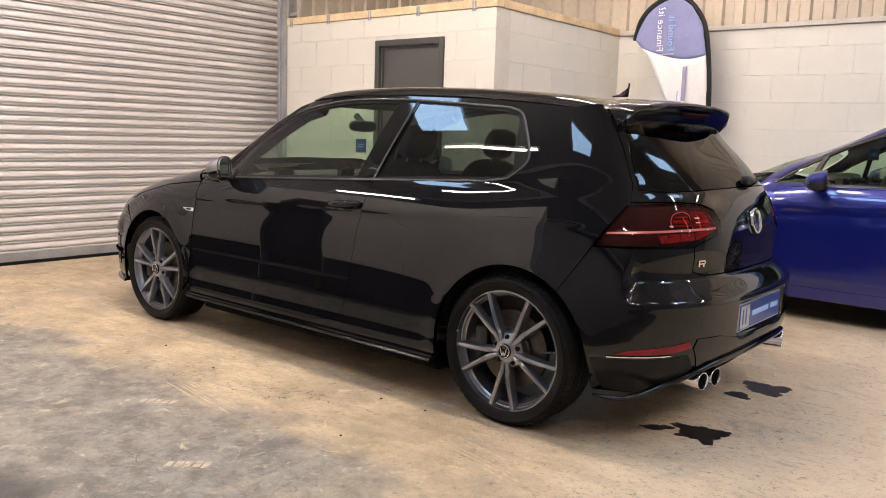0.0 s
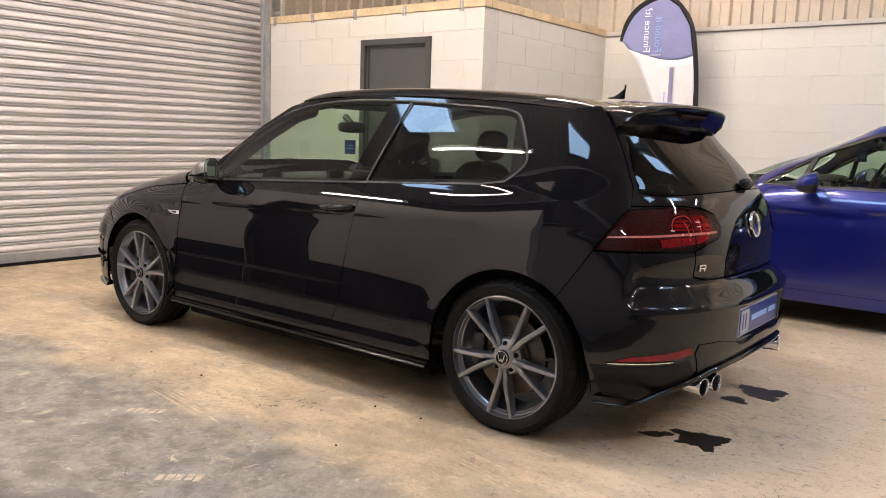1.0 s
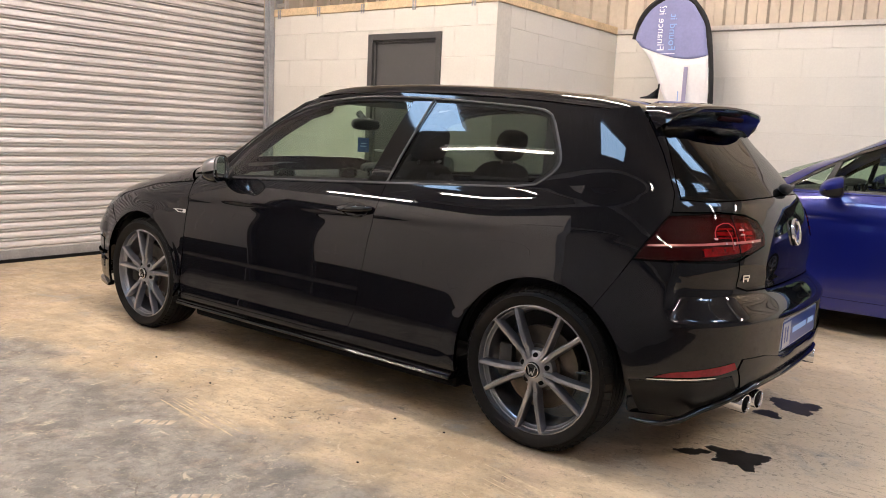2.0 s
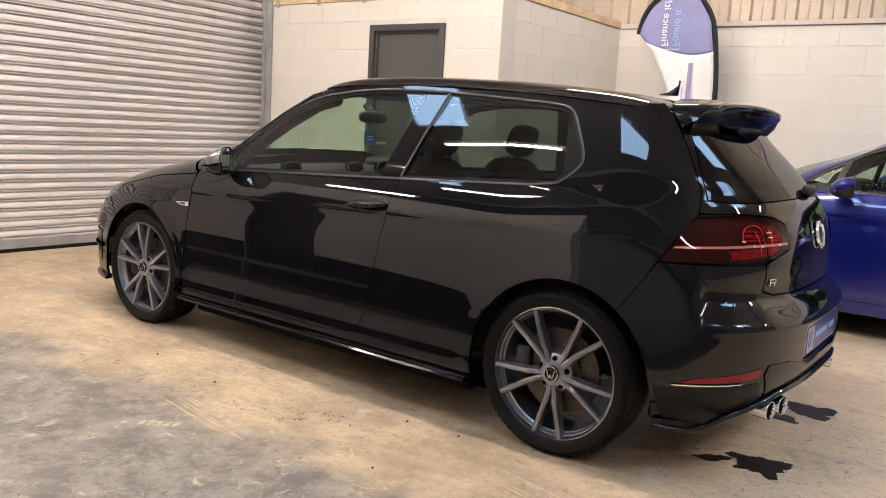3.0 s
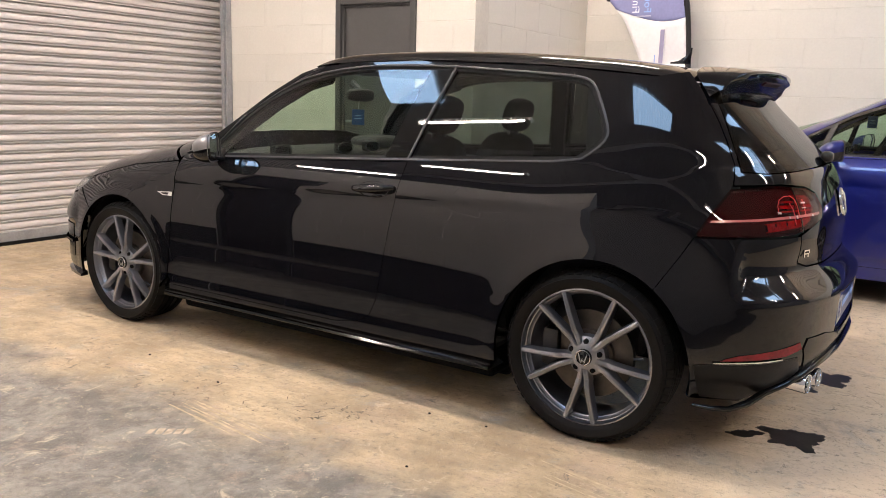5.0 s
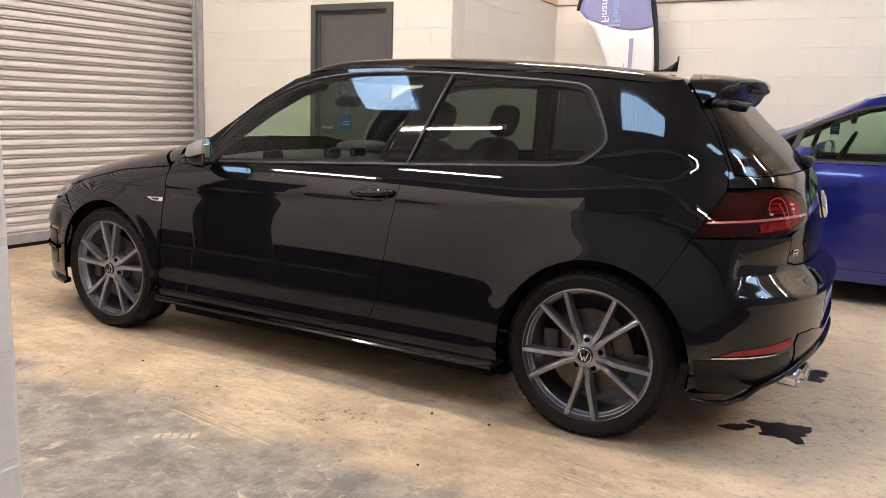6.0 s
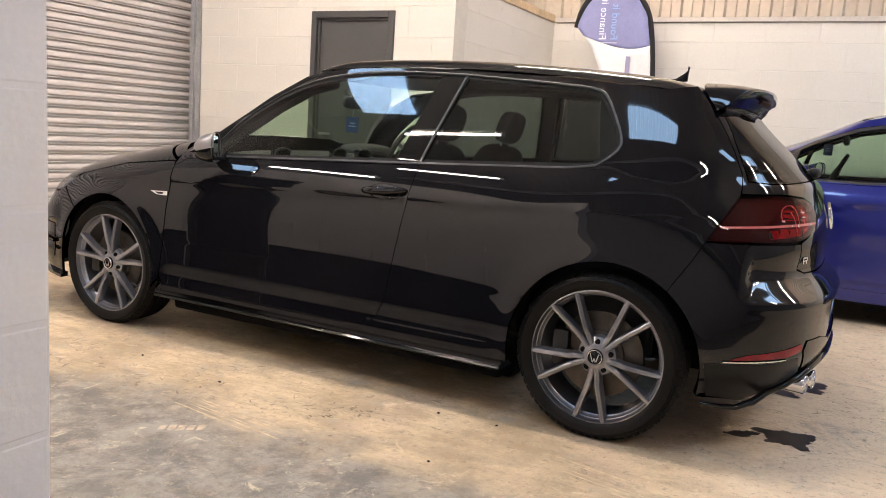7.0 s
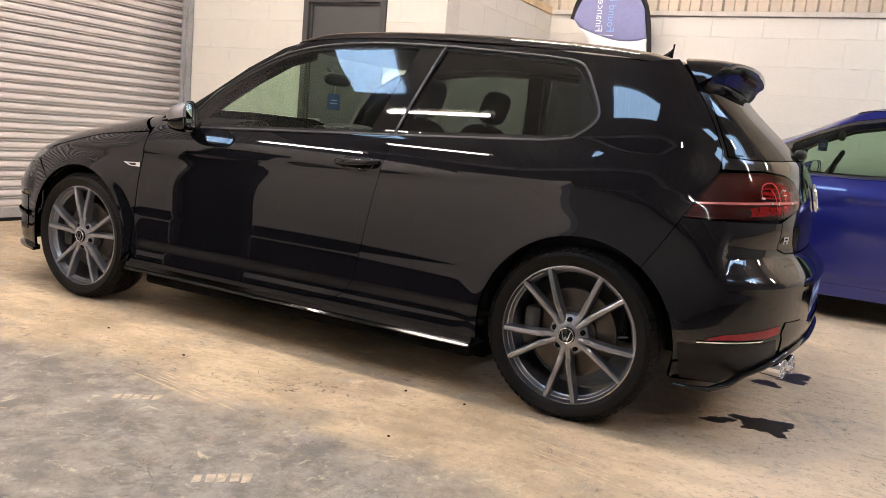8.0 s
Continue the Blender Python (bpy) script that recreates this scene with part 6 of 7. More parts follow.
# ---- cabin ----
def cabin(parent, shell, dx, top, seat_x, wheel_at, tag_at=None, half=0.66, lid=1.385):
    """Seats, dash, wheel, lining, pillars and inside mirror of a car."""
    def seat(x, y, rear=False):
        w = 0.50 if not rear else 1.16
        lean = Matrix.Rotation(radians(-17), 4, "Y").inverted()
        st = part("rear_bench" if rear else "front_seat", blob((x - 0.30, y, 0.47), (0.56, w, 0.20), 4.5), M_SEAT, parent, smooth=True)
        part("backrest", blob((x + 0.02, y, 0.76), (0.17, w * 0.98, 0.62), 4.0, tilt=lean), M_SEAT, st, smooth=True)
        heads = (y,) if not rear else (y - 0.36, y + 0.36)
        for hy in heads:
            part("head_restraint", blob((x + 0.14, hy, 1.155 if not rear else 1.09), (0.095, 0.245, 0.175), 3.2, tilt=lean), M_SEAT, st, smooth=True)
            for k in (-0.055, 0.055):
                part("restraint_post", tube([(x + 0.10, hy + k, 0.99 if not rear else 0.94), (x + 0.125, hy + k, 1.10 if not rear else 1.04)], 0.006, 8), M_STEEL, st)
    seat(seat_x, -0.37)
    seat(seat_x, 0.37)
    seat(seat_x + 0.92, 0.0, True)
    dash = blob((seat_x - 0.88, 0, 0.825), (0.52, 2 * half + 0.04, 0.25), 4.0, 32, 16)
    db = part("dashboard", dash, M_DASH, parent, smooth=True)
    part("binnacle", blob((seat_x - 0.80, 0.37, 0.965), (0.24, 0.34, 0.08), 3.0), M_DASH, db, smooth=True)
    for vy in (-0.60, -0.12, 0.12, 0.60):
        part("air_vent", boxed((seat_x - 0.675, vy - 0.06, 0.925), (seat_x - 0.645, vy + 0.06, 0.978), 0.006), M_GLOSSBLACK, db)
        ring = [(seat_x - 0.643, vy + 0.062 * math.cos(a), 0.952 + 0.030 * math.sin(a)) for a in np.linspace(0, 2 * math.pi, 20, endpoint=False)]
        part("vent_ring", tube(ring, 0.0035, 6, closed=True), M_CHROME, db)
    wx, wy, wz = wheel_at
    m = Matrix.Translation((wx, wy, wz)) @ Matrix.Rotation(radians(-65), 4, "Y")
    ring = [m @ Vector((0.185 * math.cos(a), 0.185 * math.sin(a), 0)) for a in np.linspace(0, 2 * math.pi, 40, endpoint=False)]
    sw = part("steering_wheel", tube(ring, 0.015, 10, closed=True), M_DASH, parent, smooth=True)
    hub = blob((0, 0, 0), (0.15, 0.17, 0.05), 3.0)
    bmesh.ops.transform(hub, matrix=m, verts=hub.verts)
    part("wheel_hub", hub, M_DASH, sw, smooth=True)
    for a in (90, 205, 335):
        q = [m @ Vector((r * math.cos(radians(a + 90)), r * math.sin(radians(a + 90)), 0)) for r in (0.06, 0.18)]
        part("wheel_spoke", tube(q, [0.022, 0.013], 8, flat=0.5), M_STEEL, sw)
    # door cards below the glass, lining above, pillars
    for sgn in (-1, 1):
        bm = boxed((seat_x - 0.80, sgn * half - 0.03, 0.30), (seat_x + 1.25, sgn * half + 0.03, 0.905), 0.02)
        part("door_card", bm, M_DASH, parent)
    # lining a little under the roof
    s = np.linspace(float(shell.end(lid, False)) + 0.02, float(shell.end(lid, True)) - 0.02, 60)
    ring = shell.point(s, np.full_like(s, lid), -0.045)
    full = np.concatenate([ring, (ring * (1, -1, 1))[::-1]])
    bm = bmesh.new()
    vs = [bm.verts.new((x, y, z - 0.012)) for x, y, z in full]
    cx = float(full[:, 0].mean())
    rows2 = [bm.verts.new((cx + (x - cx) * 0.75, y * 0.72, z + 0.008)) for x, y, z in full]
    for i in range(len(vs)):
        j = (i + 1) % len(vs)
        bm.faces.new((vs[i], vs[j], rows2[j], rows2[i]))
    bm.faces.new(rows2)
    part("roof_lining", bm, M_LINING, parent, smooth=True)
    iv = part("inside_mirror", blob((seat_x - dx, 0.0, 1.235), (0.045, 0.23, 0.070), 3.0), M_PLASTIC, parent, smooth=True)
    part("mirror_stalk", tube([(seat_x - dx - 0.01, 0, 1.26), (seat_x - dx - 0.06, 0, 1.30)], 0.02, 8), M_PLASTIC, iv)
    if tag_at:
        tx, ty, tz = tag_at
        tg = part("hanging_tag", boxed((tx - 0.034, ty - 0.001, tz - 0.042), (tx + 0.034, ty + 0.001, tz + 0.042), 0.0), M_TAG, parent, "blue card tag with pale bars")
        tg.matrix_basis = Matrix.Translation((tx, ty, tz)) @ Matrix.Rotation(radians(28), 4, "Z") @ Matrix.Translation((-tx, -ty, -tz))
        for k, (a, c) in enumerate(((-0.014, 0.018), (-0.02, 0.02))):
            part("tag_bar", boxed((tx + a, ty - 0.0022, tz + 0.006 - 0.016 * k), (tx + c, ty - 0.0012, tz + 0.011 - 0.016 * k)), M_BLUETEXT, tg)
        part("tag_string", tube([(tx, ty, tz + 0.042), (tx + 0.01, ty, 1.225)], 0.0012, 5), M_WHITE, tg)


cabin(car, GOLF, 0.64, 1.42, -1.09, (-1.60, 0.37, 0.965), (-1.745, 0.0, 1.115))

# inner faces of the pillars
for sgn in (-1, 1):
    for (xa, za), (xb, zb), w in (((-0.90, 0.93), (-0.80, 1.345), 0.075), ((0.02, 0.98), (-0.06, 1.32), 0.20)):
        bm = bmesh.new()
        rows = []
        for f in np.linspace(0, 1, 6):
            x, z = xa + (xb - xa) * f, za + (zb - za) * f
            a, _ = on(x - w / 2, z, -0.03)
            c, _ = on(x + w / 2, z, -0.03)
            rows.append([bm.verts.new(a), bm.verts.new(c), bm.verts.new(c + Vector((0, 0.025, 0))), bm.verts.new(a + Vector((0, 0.025, 0)))])
        for a, c in zip(rows, rows[1:]):
            for i in range(4):
                bm.faces.new((a[i], a[(i + 1) % 4], c[(i + 1) % 4], c[i]))
        if sgn > 0:
            flip_y(bm)
        part("pillar_trim_inside", bm, M_PLASTIC, car, smooth=True)
    ap = [on(x + 0.065, z - 0.030, -0.055)[0] for x, z in A_LINE]
    bm = tube(ap, 0.046, 10)
    if sgn > 0:
        flip_y(bm)
    part("pillar_trim_inside", bm, M_VOID, car, smooth=True)
    rail = [on(x, z - 0.002, -0.04)[0] for x, z in WINDOW[4:10]]
    bm = tube(rail, 0.022, 8)
    if sgn > 0:
        flip_y(bm)
    part("roof_rail_trim", bm, M_PLASTIC, car, smooth=True)


# ---- the blue hatchback behind ----
def fiesta_arch(x, h):
    k = ease((np.asarray(h) - 1.05) / 0.32)
    d = np.clip(np.asarray(x) + 0.75, -1.2, 1.2)
    return k * np.where(d > 0, 0.07, 0.09) * d * d


def fiesta_bumps(x, z, y):
    side = ease((x + 2.9) / 0.4) * (1 - ease((x - 0.1) / 0.3))
    zt = 0.79 + 0.05 * (x + 1.5)
    s = np.clip(zt - z, 0, None) / 0.035
    d = -side * 0.010 * s * np.exp(1 - s)
    d = d - side * 0.012 * ease((0.30 - z) / 0.03) * ease((z - 0.12) / 0.02)
    return d


FIESTA = Shell(
    -1.15,
    width=[(0.10, 0.80), (0.20, 0.825), (0.30, 0.838), (0.45, 0.848), (0.60, 0.855), (0.72, 0.858), (0.82, 0.850), (0.90, 0.825), (0.95, 0.80), (1.05, 0.755), (1.20, 0.69), (1.34, 0.625), (1.42, 0.57), (1.48, 0.53)],
    tail=[(0.10, 0.50), (0.30, 0.60), (0.60, 0.64), (0.80, 0.60), (1.0, 0.53), (1.2, 0.42), (1.40, 0.25), (1.48, 0.2)],
    nose=[(0.10, -3.15), (0.30, -3.23), (0.55, -3.24), (0.70, -3.16), (0.80, -2.98), (0.88, -2.72), (0.94, -2.45), (1.0, -2.22), (1.08, -2.05), (1.20, -1.82), (1.32, -1.55), (1.42, -1.28), (1.48, -1.1)],
    tail_pq=[(0.2, (7.0, 2.6)), (1.4, (7.0, 2.5))],
    nose_pq=[(0.2, (6.0, 2.5)), (0.85, (5.5, 2.5)), (1.4, (4.8, 2.3))],
    taper=[(0.1, 0.0), (0.9, 0.01), (1.4, 0.04)], arch=fiesta_arch, bumps=fiesta_bumps, sigma=0.02, soft=0.02)
BX, BY = 2.02, 3.05
blue = thing("blue_hatchback", "metallic blue small hatchback parked by the back wall", "car", pose(BX, BY, 0))
W2 = [(-1.98, 0.945), (-1.80, 1.075), (-1.55, 1.215), (-1.30, 1.315), (-1.0, 1.372), (-0.70, 1.39), (-0.35, 1.375), (0.0, 1.32), (0.12, 1.20), (0.10, 1.06), (-0.5, 0.985), (-1.2, 0.945)]
AR2, AF2, RA2 = (0.0, 0.31), (-2.49, 0.31), 0.335
dm2 = X([(-1.92, 0.925), (-1.98, 0.80), (-1.99, 0.50), (-1.96, 0.30), (-1.90, 0.245), (-0.90, 0.245), (-0.78, 0.28), (-0.70, 0.40), (-0.62, 0.96), (-1.2, 0.938)])
side2 = (X([(-2.12, 0.16), (-0.36, 0.16)]) + circle(*AR2, RA2, 205, -25, 24) + X([(0.36, 0.17)]) + [("y", 0.5, 0.25), ("c", 0.28), ("c", 1.34), ("y", 0.4, 1.37)]
         + X([(0.1, 1.36), (-0.35, 1.395), (-0.75, 1.41), (-1.15, 1.395), (-1.40, 1.345), (-1.70, 1.205), (-2.0, 1.01), (-2.06, 0.93), (-2.20, 0.85), (-2.18, 0.50)]) + circle(*AF2, RA2, 15, -25, 6))
lf = patch(FIESTA, side2, holes=[dm2, X(W2)], step=0.035)
panel("body", joined(lf, mirrored(lf)), M_BLUE, blue)
lf = patch(FIESTA, dm2, step=0.03)
bd_l = panel("door", lf, M_BLUE, blue)
bd_r = panel("door", mirrored(lf), M_BLUE, blue)
nose2 = (circle(*AF2, RA2, 8, 205, 24) + X([(-2.87, 0.18)]) + [("g", 0.5, 0.17), ("f", 0.17), ("f", 0.99), ("g", 0.5, 0.98)] + X([(-2.07, 0.92), (-2.205, 0.855), (-2.185, 0.50)]))
lf = patch(FIESTA, nose2, step=0.045)
panel("front_body", joined(lf, mirrored(lf)), M_BLUE, blue)
scr2 = X([(-2.045, 0.955), (-2.0, 1.02), (-1.70, 1.215), (-1.42, 1.348)]) + [("g", 0.3, 1.41), ("f", 1.415), ("f", 1.0), ("g", 0.5, 0.99)]
lf = patch(FIESTA, scr2, step=0.05, thick=0.004)
panel("windscreen", joined(lf, mirrored(lf)), M_SCREEN, blue).visible_shadow = False
roof_cap(FIESTA, 1.413, 0.05, 3.0, M_BLUE, "roof", blue)
p1 = [(-1.70, 0.962), (-1.645, 1.145), (-1.545, 1.195), (-1.30, 1.292), (-1.0, 1.348), (-0.76, 1.362), (-0.66, 0.995), (-1.2, 0.962)]
p0 = [(-1.93, 0.958), (-1.79, 1.058), (-1.675, 1.125), (-1.73, 0.958)]
p2 = [(-0.62, 1.0), (-0.71, 1.365), (-0.35, 1.35), (-0.02, 1.30), (0.095, 1.19), (0.075, 1.075)]
in2 = [(-1.945, 0.953), (-1.80, 1.058), (-1.55, 1.195), (-1.30, 1.292), (-1.0, 1.35), (-0.70, 1.368), (-0.35, 1.352), (-0.01, 1.302), (0.10, 1.19), (0.08, 1.072), (-0.5, 1.0), (-1.2, 0.96)]
for k in (0, 1):
    side = (lambda d_: mirrored(d_)) if k else (lambda d_: d_)
    par = bd_r if k else bd_l
    for nm, marks in (("door_window", p1), ("front_quarter_window", p0), ("rear_quarter_window", p2)):
        panel(nm, side(patch(FIESTA, X(marks), gap=-0.004, off=-0.010, thick=0.003, step=0.05)), M_GLASS, par).visible_shadow = False
    panel("window_seal", side(patch(FIESTA, X(W2), holes=[X(in2)], gap=0, off=-0.004, thick=0.015, step=0.03)), M_PLASTIC, blue)
    panel("window_divider", side(patch(FIESTA, X([(-1.735, 0.955), (-1.68, 1.13), (-1.64, 1.15), (-1.695, 0.955)]), gap=0, off=-0.003, thick=0.015, step=0.03)), M_PLASTIC, par)
    panel("pillar_cover", side(patch(FIESTA, X([(-0.665, 0.99), (-0.765, 1.37), (-0.70, 1.37), (-0.61, 0.995)]), gap=0, off=-0.004, thick=0.015, step=0.03)), M_GLOSSBLACK, blue)
b_in = patch(FIESTA, X([(-2.8, 0.24), (0.3, 0.24)]) + [("y", 0.5, 0.30), ("c", 0.34), ("c", 0.86), ("y", 0.5, 0.86)] + X([(0.2, 0.92), (-1.2, 0.91), (-2.0, 0.87), (-2.7, 0.72)]),
             holes=[circle(*AR2, RA2 + 0.012, 0, 352, 40), circle(*AF2, RA2 + 0.012, 0, 352, 40)], off=-0.035, thick=0, step=0.06)
panel("inner_shell", joined(b_in, mirrored(b_in)), M_VOID, blue)
part("floor_pan", boxed((-3.0, -0.70, 0.16), (0.40, 0.70, 0.25), 0.03), M_VOID, blue)
for sgn in (-1, 1):
    for cx, cz in (AR2, AF2):
        bm = bmesh.new()
        rows = [[bm.verts.new((cx + RA2 * math.cos(radians(a)), sgn * yy, cz + RA2 * math.sin(radians(a)))) for a in range(-25, 206, 10)] for yy in (0.835, 0.55)]
        for i in range(len(rows[0]) - 1):
            bm.faces.new((rows[0][i], rows[0][i + 1], rows[1][i + 1], rows[1][i]))
        bm.faces.new(rows[1])
        part("wheel_well", bm, M_VOID, blue, smooth=True)
wing_mirror(blue, False, -1.625, -0.955, 0.985, Vector((-1.66, -0.825, 0.93)), M_BLUE, M_PLASTIC)
wing_mirror(blue, True, -1.625, -0.955, 0.985, Vector((-1.66, -0.825, 0.93)), M_BLUE, M_PLASTIC)
door_handle(bd_l, False, FIESTA, -0.93, -0.74, 0.83, 0.84, M_BLUE)
for wx in (0.0, -2.49):
    for sgn in (-1, 1):
        build_wheel(blue, wx, sgn * 0.83, 0.316, 20, sgn > 0)
cabin(blue, FIESTA, 0.40, 1.42, -0.98, (-1.45, 0.37, 0.96), (-1.50, 0.0, 1.16), half=0.62, lid=1.40)
part("roof_aerial", tube([(-0.35, 0, 1.44), (-0.20, 0, 1.60)], [0.006, 0.003], 6), M_PLASTIC, blue, "thin black roof aerial")

# ---- feather flag ----
FY = 3.76
flag = thing("feather_flag", "violet and white feather flag on a black curved pole", "flag", pose(0.026, 0, 0))
edge = [(-1.045, 0.25), (-1.050, 1.0), (-1.062, 1.56), (-1.095, 1.96), (-1.155, 2.27), (-1.27, 2.45), (-1.38, 2.525), (-1.50, 2.54), (-1.62, 2.505), (-1.725, 2.43), (-1.80, 2.32), (-1.84, 2.16)]


def curve_pts(p, n=6):
    p = [Vector((a, 0, b)) for a, b in p]
    out = []
    for i in range(len(p) - 1):
        a, b, c, e = p[max(i - 1, 0)], p[i], p[i + 1], p[min(i + 2, len(p) - 1)]
        for k in range(n):
            t = k / n
            out.append(0.5 * ((2 * b) + (c - a) * t + (2 * a - 5 * b + 4 * c - e) * t * t + (3 * b - a - 3 * c + e) * t**3))
    return out + [p[-1]]


line = curve_pts(edge)
bm = bmesh.new()
prev = None
for i, p in enumerate(line):
    d_ = (line[min(i + 1, len(line) - 1)] - line[max(i - 1, 0)]).normalized()
    nrm = Vector((d_.z, 0, -d_.x))
    o, q = p + nrm * 0.024, p - nrm * 0.026
    cur = [bm.verts.new((o.x, FY, o.z)), bm.verts.new((p.x, FY - 0.016, p.z)), bm.verts.new((q.x, FY, q.z)), bm.verts.new((p.x, FY + 0.016, p.z))]
    if prev:
        for k in range(4):
            bm.faces.new((prev[k], prev[(k + 1) % 4], cur[(k + 1) % 4], cur[k]))
    prev = cur
part("pole_sleeve", bm, M_BLACKFAB, flag, "black pole sleeve", smooth=True)


def cloth_left(z):
    """The free edge of the cloth."""
    pts = [(0.55, -1.08), (1.0, -1.18), (1.50, -1.445), (1.80, -1.585), (2.0, -1.685), (2.16, -1.825), (2.33, -1.79), (2.43, -1.71), (2.505, -1.60), (2.535, -1.48)]
    return float(np.interp(z, [q[0] for q in pts], [q[1] for q in pts]))


def cloth_right(z):
    pts = [(0.25, -1.06), (1.0, -1.065), (1.56, -1.078), (1.96, -1.112), (2.27, -1.17), (2.45, -1.285), (2.52, -1.39), (2.535, -1.47)]
    return float(np.interp(z, [q[0] for q in pts], [q[1] for q in pts]))


def cloth(name, z0f, z1f, mat, label):
    b = bmesh.new()
    rows_ = []
    for j in range(25):
        row = []
        for i in range(15):
            u = i / 14
            z = z0f(u) + (z1f(u) - z0f(u)) * j / 24
            x = cloth_left(z) + (cloth_right(z) - cloth_left(z)) * u
            row.append(b.verts.new((x, FY + 0.006 * math.sin(9 * x + 4 * z) + 0.004 * math.sin(17 * z), z)))
        rows_.append(row)
    for a, c in zip(rows_, rows_[1:]):
        for i in range(14):
            b.faces.new((a[i], a[i + 1], c[i + 1], c[i]))
    ob = part(name, b, mat, flag, label, smooth=True)
    so = ob.modifiers.new("thickness", "SOLIDIFY")
    so.thickness = 0.002
    return ob


def seam(u):
    return 1.965 + 0.10 * (u - 0.62) ** 2 / 0.38 + 0.02 * (1 - u)


cloth("white_cloth", lambda u: 0.55, lambda u: seam(u) - 0.001, M_WHITEFAB, "white flag cloth")
cloth("violet_cloth", seam, lambda u: 2.534, M_PURPLE, "violet flag cloth")


def lettering(body, x, z, size, mat):
    def word(text):
        cu = bpy.data.curves.new("lettering", "FONT")
        cu.body, cu.size, cu.extrude = text, size, 0.0008
        cu.materials.append(mat)
        ob = new("lettering", cu)
        me = bpy.data.meshes.new_from_object(ob)
        bpy.data.objects.remove(ob)
        return me

    def reach(text):
        return max(v.co.x for v in word(text).vertices)

    done = ""
    for w in body.split():
        at = reach(done + "n") - reach("n") if done else 0.0
        t = part("lettering", word(w), None, flag, "mirrored printed word")
        # reads upwards, seen from its back
        t.matrix_basis = Matrix(((0, 1, 0, x), (0, 0, 1, FY - 0.016), (1, 0, 0, z + at), (0, 0, 0, 1)))
        done += w + " "


lettering("Finance it?", -1.605, 2.045, 0.098, M_WHITETEXT)
lettering("Found it", -1.495, 2.045, 0.098, M_BLUETEXT)
part("print_bar", boxed((-1.615, FY - 0.016, 2.018), (-1.43, FY - 0.0145, 2.024)), M_WHITETEXT, flag)
part("print_bar", boxed((-1.330, FY - 0.016, 1.585), (-1.292, FY - 0.0145, 1.90)), M_NAVYTEXT, flag, "grey violet printed bar")
part("print_bar", boxed((-1.330, FY - 0.016, 1.49), (-1.292, FY - 0.0145, 1.555)), M_NAVYTEXT, flag, "grey violet printed bar")
part("print_bar", boxed((-1.372, FY - 0.016, 1.49), (-1.362, FY - 0.0145, 1.68)), M_BLUETEXT, flag, "pale blue printed bar")
bm = boxed((-1.30, FY - 0.22, 0.0), (-0.80, FY + 0.22, 0.012), 0.004)
part("base_plate", bm, M_STEEL, flag)
part("pole_foot", tube([(-1.045, FY, 0.012), (-1.045, FY, 0.32)], 0.016, 12), M_STEEL, flag)


# ---- marks on the floor ----
def stain(lobes, seed, label):
    """A flat wet patch with a ragged edge, the union of lobes (x, y, rx, ry, turn) as seen from the first one's middle."""
    rnd = random.Random(seed)
    ph = [rnd.uniform(0, 6.28) for _ in range(10)]
    cx, cy = lobes[0][:2]
    b = bmesh.new()
    n, out = 180, []
    for i in range(n):
        a = 2 * math.pi * i / n
        best = 0.02
        for x, y, rx, ry, turn in lobes:
            c, q = math.cos(radians(turn)), math.sin(radians(turn))
            for step in range(160):
                r = 0.002 * step
                dx, dy = cx + r * math.cos(a) - x, cy + r * math.sin(a) - y
                if ((dx * c + dy * q) / rx) ** 2 + ((dy * c - dx * q) / ry) ** 2 < 1:
                    best = max(best, r)
        best *= 1 + 0.035 * math.sin(7 * a + ph[0]) + 0.035 * math.sin(13 * a + ph[1]) + 0.03 * math.sin(23 * a + ph[2]) + 0.02 * math.sin(41 * a + ph[3]) + rnd.uniform(-0.02, 0.02)
        out.append(b.verts.new((cx + best * math.cos(a), cy + best * math.sin(a), 0.0012)))
    c = b.verts.new((cx, cy, 0.0018))
    for i in range(n):
        b.faces.new((out[i], out[(i + 1) % n], c))
    return tagged(part("oil_stain", b, M_OIL, smooth=True), label, "stain", "oil stains")


stain([(0.665, -0.375, 0.085, 0.085, 0), (0.715, -0.325, 0.060, 0.045, 30), (0.710, -0.440, 0.055, 0.030, -50), (0.575, -0.345, 0.055, 0.030, 10), (0.62, -0.44, 0.05, 0.02, 40)], 3, "large wet dark oil stain on the concrete")
stain([(0.495, -0.445, 0.046, 0.036, 40), (0.535, -0.405, 0.030, 0.024, 10), (0.455, -0.468, 0.025, 0.012, 0)], 5, "small wet dark oil stain beside a larger one")
stain([(0.655, 0.455, 0.080, 0.095, 20), (0.72, 0.50, 0.05, 0.07, -20), (0.72, 0.39, 0.05, 0.035, 30), (0.58, 0.50, 0.04, 0.05, 0)], 8, "wet dark oil stain behind the car")
stain([(0.595, 0.265, 0.050, 0.050, 30), (0.635, 0.235, 0.035, 0.022, 0), (0.555, 0.25, 0.02, 0.03, 0)], 11, "small dark oil stain behind the car")


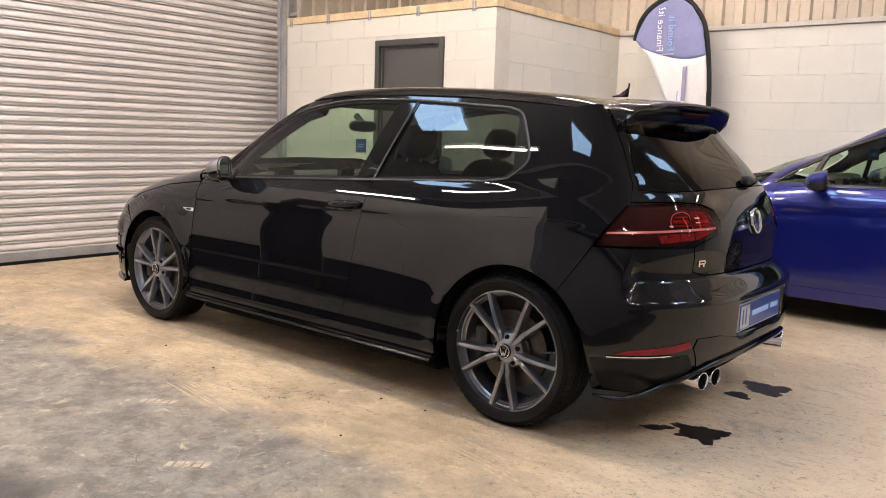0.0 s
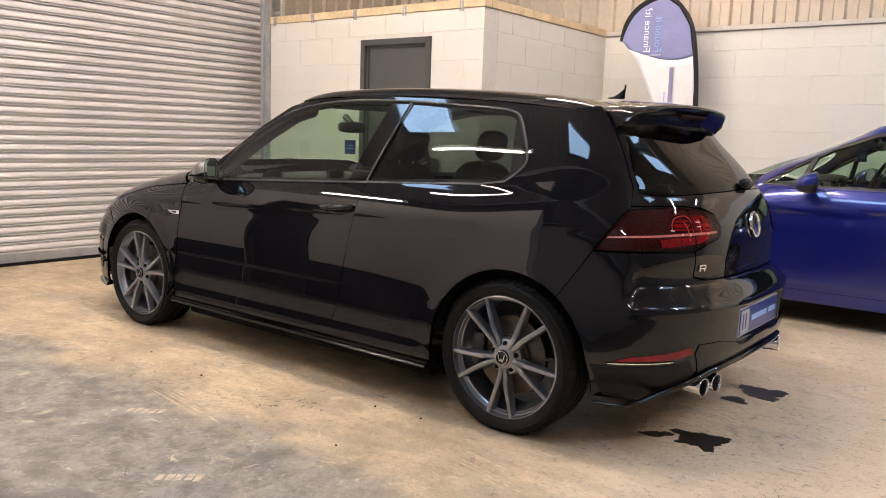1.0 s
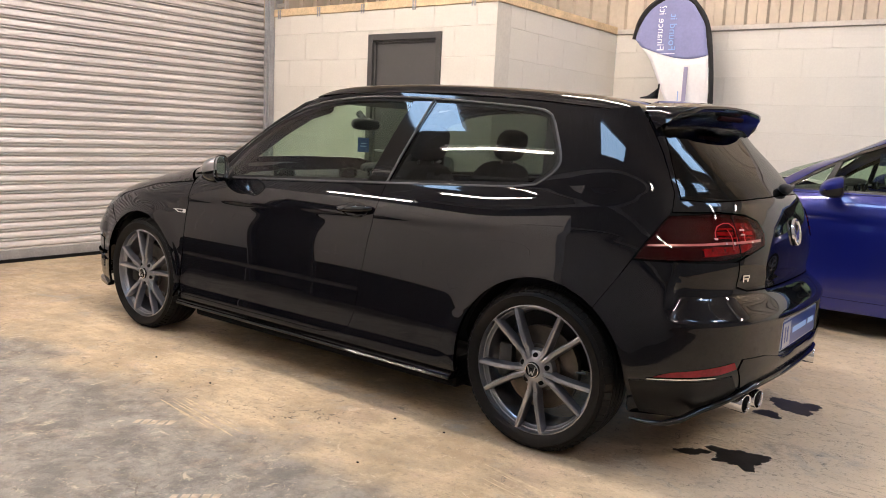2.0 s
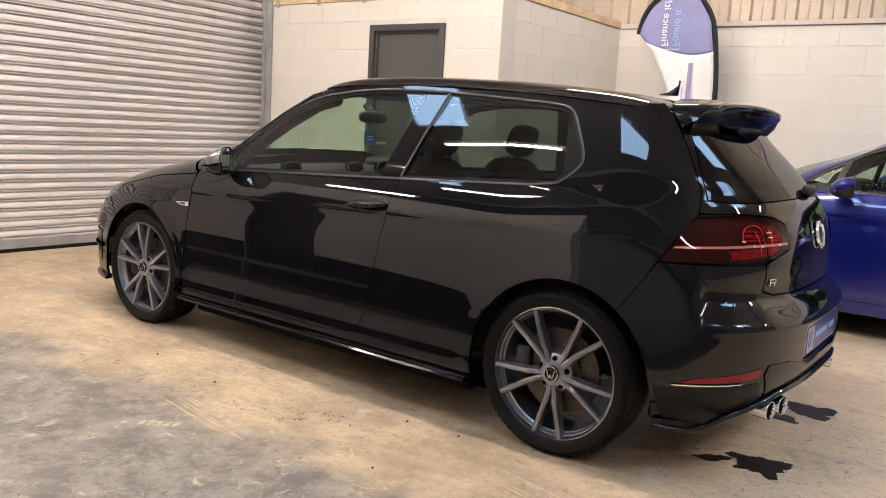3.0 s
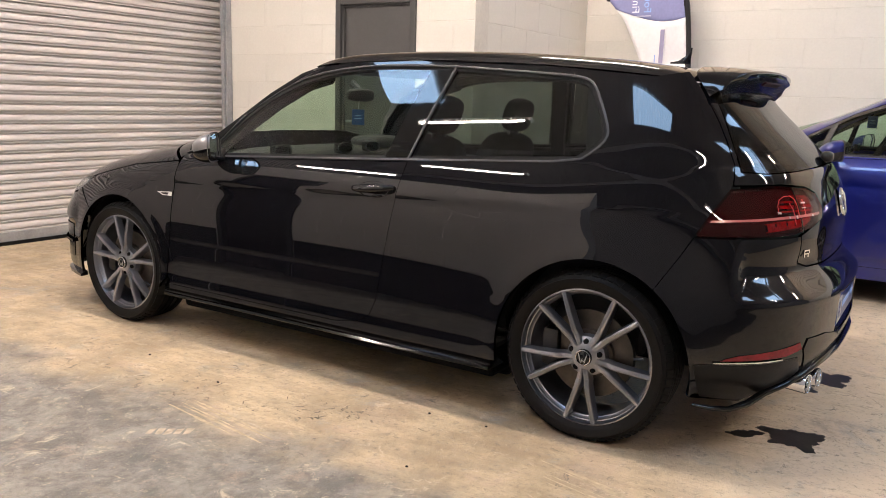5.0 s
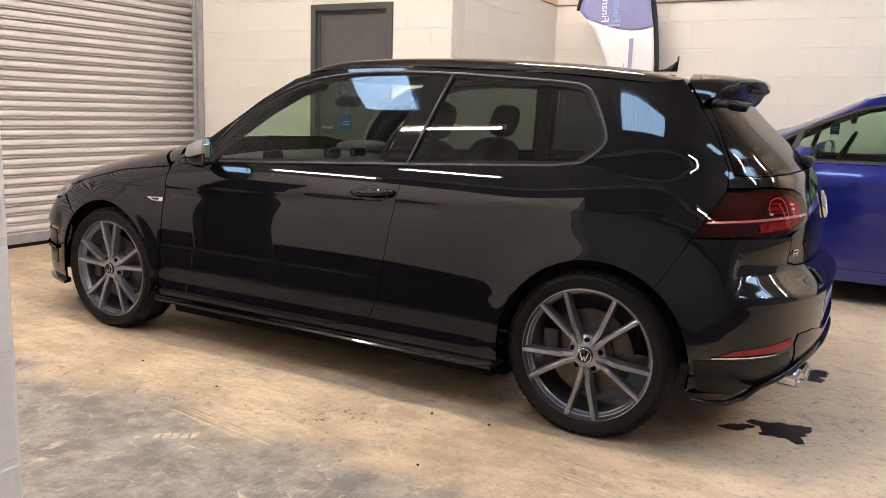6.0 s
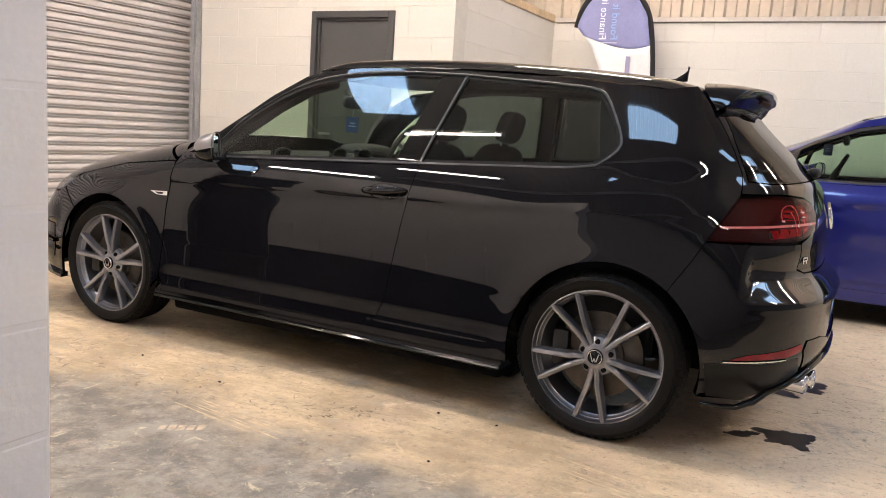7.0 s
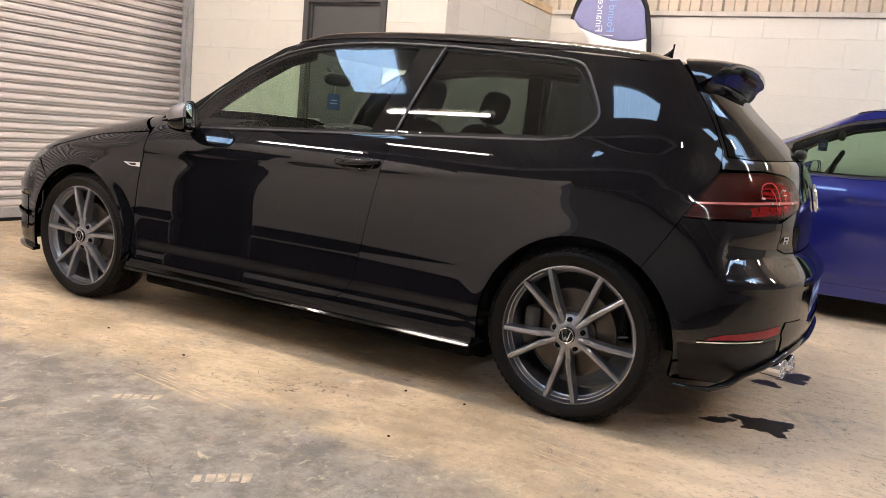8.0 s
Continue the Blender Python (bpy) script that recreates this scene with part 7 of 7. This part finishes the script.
def scuff(x, y, length, width, turn, seed):
    """A short row of tread-block prints."""
    b = bmesh.new()
    rnd = random.Random(seed)
    n = int(length / 0.034)
    for i in range(n):
        u = (i - n / 2) * 0.034
        w = width * rnd.uniform(0.8, 1.0)
        q = [(u - 0.013, -w / 2), (u + 0.012, -w / 2 + 0.006), (u + 0.018, w / 2), (u - 0.008, w / 2 - 0.004)]
        vs = [b.verts.new((a + rnd.uniform(-0.003, 0.003), c + rnd.uniform(-0.005, 0.005), 0.0008)) for a, c in q]
        b.faces.new(vs)
    ob = part("tyre_print", b, M_PALEDUST)
    ob.matrix_basis = pose(x, y, 0, 0, 0, turn)
    return tagged(ob, "pale dusty tyre tread print on the floor", "tyre mark", "tyre prints")


M_PALEDUST = material("pale dust", (0.56, 0.46, 0.35), 0.85, var=0.35, scale=30)
for args in ((-1.235, -1.70, 0.175, 0.062, 36, 1), (-3.2, -1.24, 0.24, 0.06, 30, 2), (-0.56, -1.99, 0.175, 0.065, 40, 3)):
    scuff(*args)
rnd = random.Random(4)
for x, y in ((-0.576, -1.0), (-0.38, -1.435), (-1.497, -1.254), (-2.03, -1.19), (-0.33, -0.98), (-2.65, -0.88)):
    b = blob((x, y, 0.003), (0.018 * rnd.uniform(0.6, 1.2), 0.010, 0.006), 2.2, 10, 6, None)
    tagged(part("floor_chip", b, M_RUBBER, smooth=True), "small dark chip of debris on the concrete", "debris", "floor debris")


LAYER = [0]


def stroke(b, pts, width, rnd_):
    """A ragged flat mark along points, tapered at both ends."""
    n = len(pts)
    LAYER[0] += 1
    pts = [p + Vector((0, 0, 0.000006 * LAYER[0])) for p in pts]
    prev = None
    for i, p in enumerate(pts):
        d_ = pts[min(i + 1, n - 1)] - pts[max(i - 1, 0)]
        d_.normalize()
        side_ = Vector((-d_.y, d_.x, 0)) * width * (0.25 + 0.75 * math.sin(math.pi * (i + 0.3) / (n - 0.4))) * rnd_.uniform(0.5, 1.2)
        cur = (b.verts.new(p + side_), b.verts.new(p - side_))
        if prev:
            b.faces.new((prev[0], prev[1], cur[1], cur[0]))
        prev = cur


M_SCUFF = material("dark rubber scuff", (0.27, 0.22, 0.16), 0.85, var=0.5, scale=25)
M_SCUFFPALE = material("pale drag scratch", (0.57, 0.46, 0.31), 0.8, var=0.35, scale=14)
rnd = random.Random(21)
b = bmesh.new()
for cx, cy, sx, sy, n in ((-1.51, -1.42, 0.07, 0.035, 16), (-1.50, -1.27, 0.05, 0.02, 7), (-1.76, -1.40, 0.06, 0.03, 6), (-1.19, -1.36, 0.06, 0.03, 12), (-1.06, -1.23, 0.09, 0.04, 26), (-0.84, -1.18, 0.035, 0.02, 14), (-0.66, -1.16, 0.07, 0.03, 8), (-1.0, -1.33, 0.10, 0.03, 10), (0.9, -1.2, 0.5, 0.4, 10)):
    for _ in range(n):
        p = Vector((rnd.gauss(cx, sx), rnd.gauss(cy, sy), 0.0007))
        a = rnd.gauss(0.4, 0.8)
        pts = [p.copy()]
        for _k in range(rnd.randint(3, 8)):
            a += rnd.gauss(0, 0.65)
            p = p + Vector((math.cos(a), math.sin(a), 0)) * rnd.uniform(0.004, 0.010)
            pts.append(p.copy())
        stroke(b, pts, rnd.choice((0.0008, 0.0012, 0.002, 0.003, 0.005)), rnd)
tagged(part("rubber_scuffs", b, M_SCUFF), "scattered dark crumpled rubber scuffs on the concrete", "scuff marks", kind="stuff")
b = bmesh.new()
for x0_, y0_, n, gap_, ln, ang in ((-1.40, -1.45, 5, 0.022, 0.62, -0.14), (0.02, -1.12, 5, 0.035, 0.6, -0.20)):
    for k in range(n):
        st_ = Vector((x0_ + rnd.uniform(-0.06, 0.06), y0_ - k * gap_, 0.0006))
        l_ = ln * rnd.uniform(0.5, 1.0)
        pts = [st_ + Vector((math.cos(ang), math.sin(ang), 0)) * l_ * f + Vector((0, rnd.uniform(-0.0012, 0.0012), 0)) for f in np.linspace(0, 1, 24)]
        stroke(b, pts, rnd.uniform(0.003, 0.010), rnd)
tagged(part("drag_scratches", b, M_SCUFFPALE), "pale straight drag scratches on the concrete", "scuff marks", kind="stuff")


# ---- the blocks of the painted walls ----
for wall, at, (w, h, dp) in BLOCKS:
    ob = part("block", block_mesh(w, h, dp, M_NEARBLOCK if wall in (near_wall, near_end) else M_BLOCK), None, wall)
    ob.location = (at[0], at[1] - 0.001 + dp / 2, at[2])
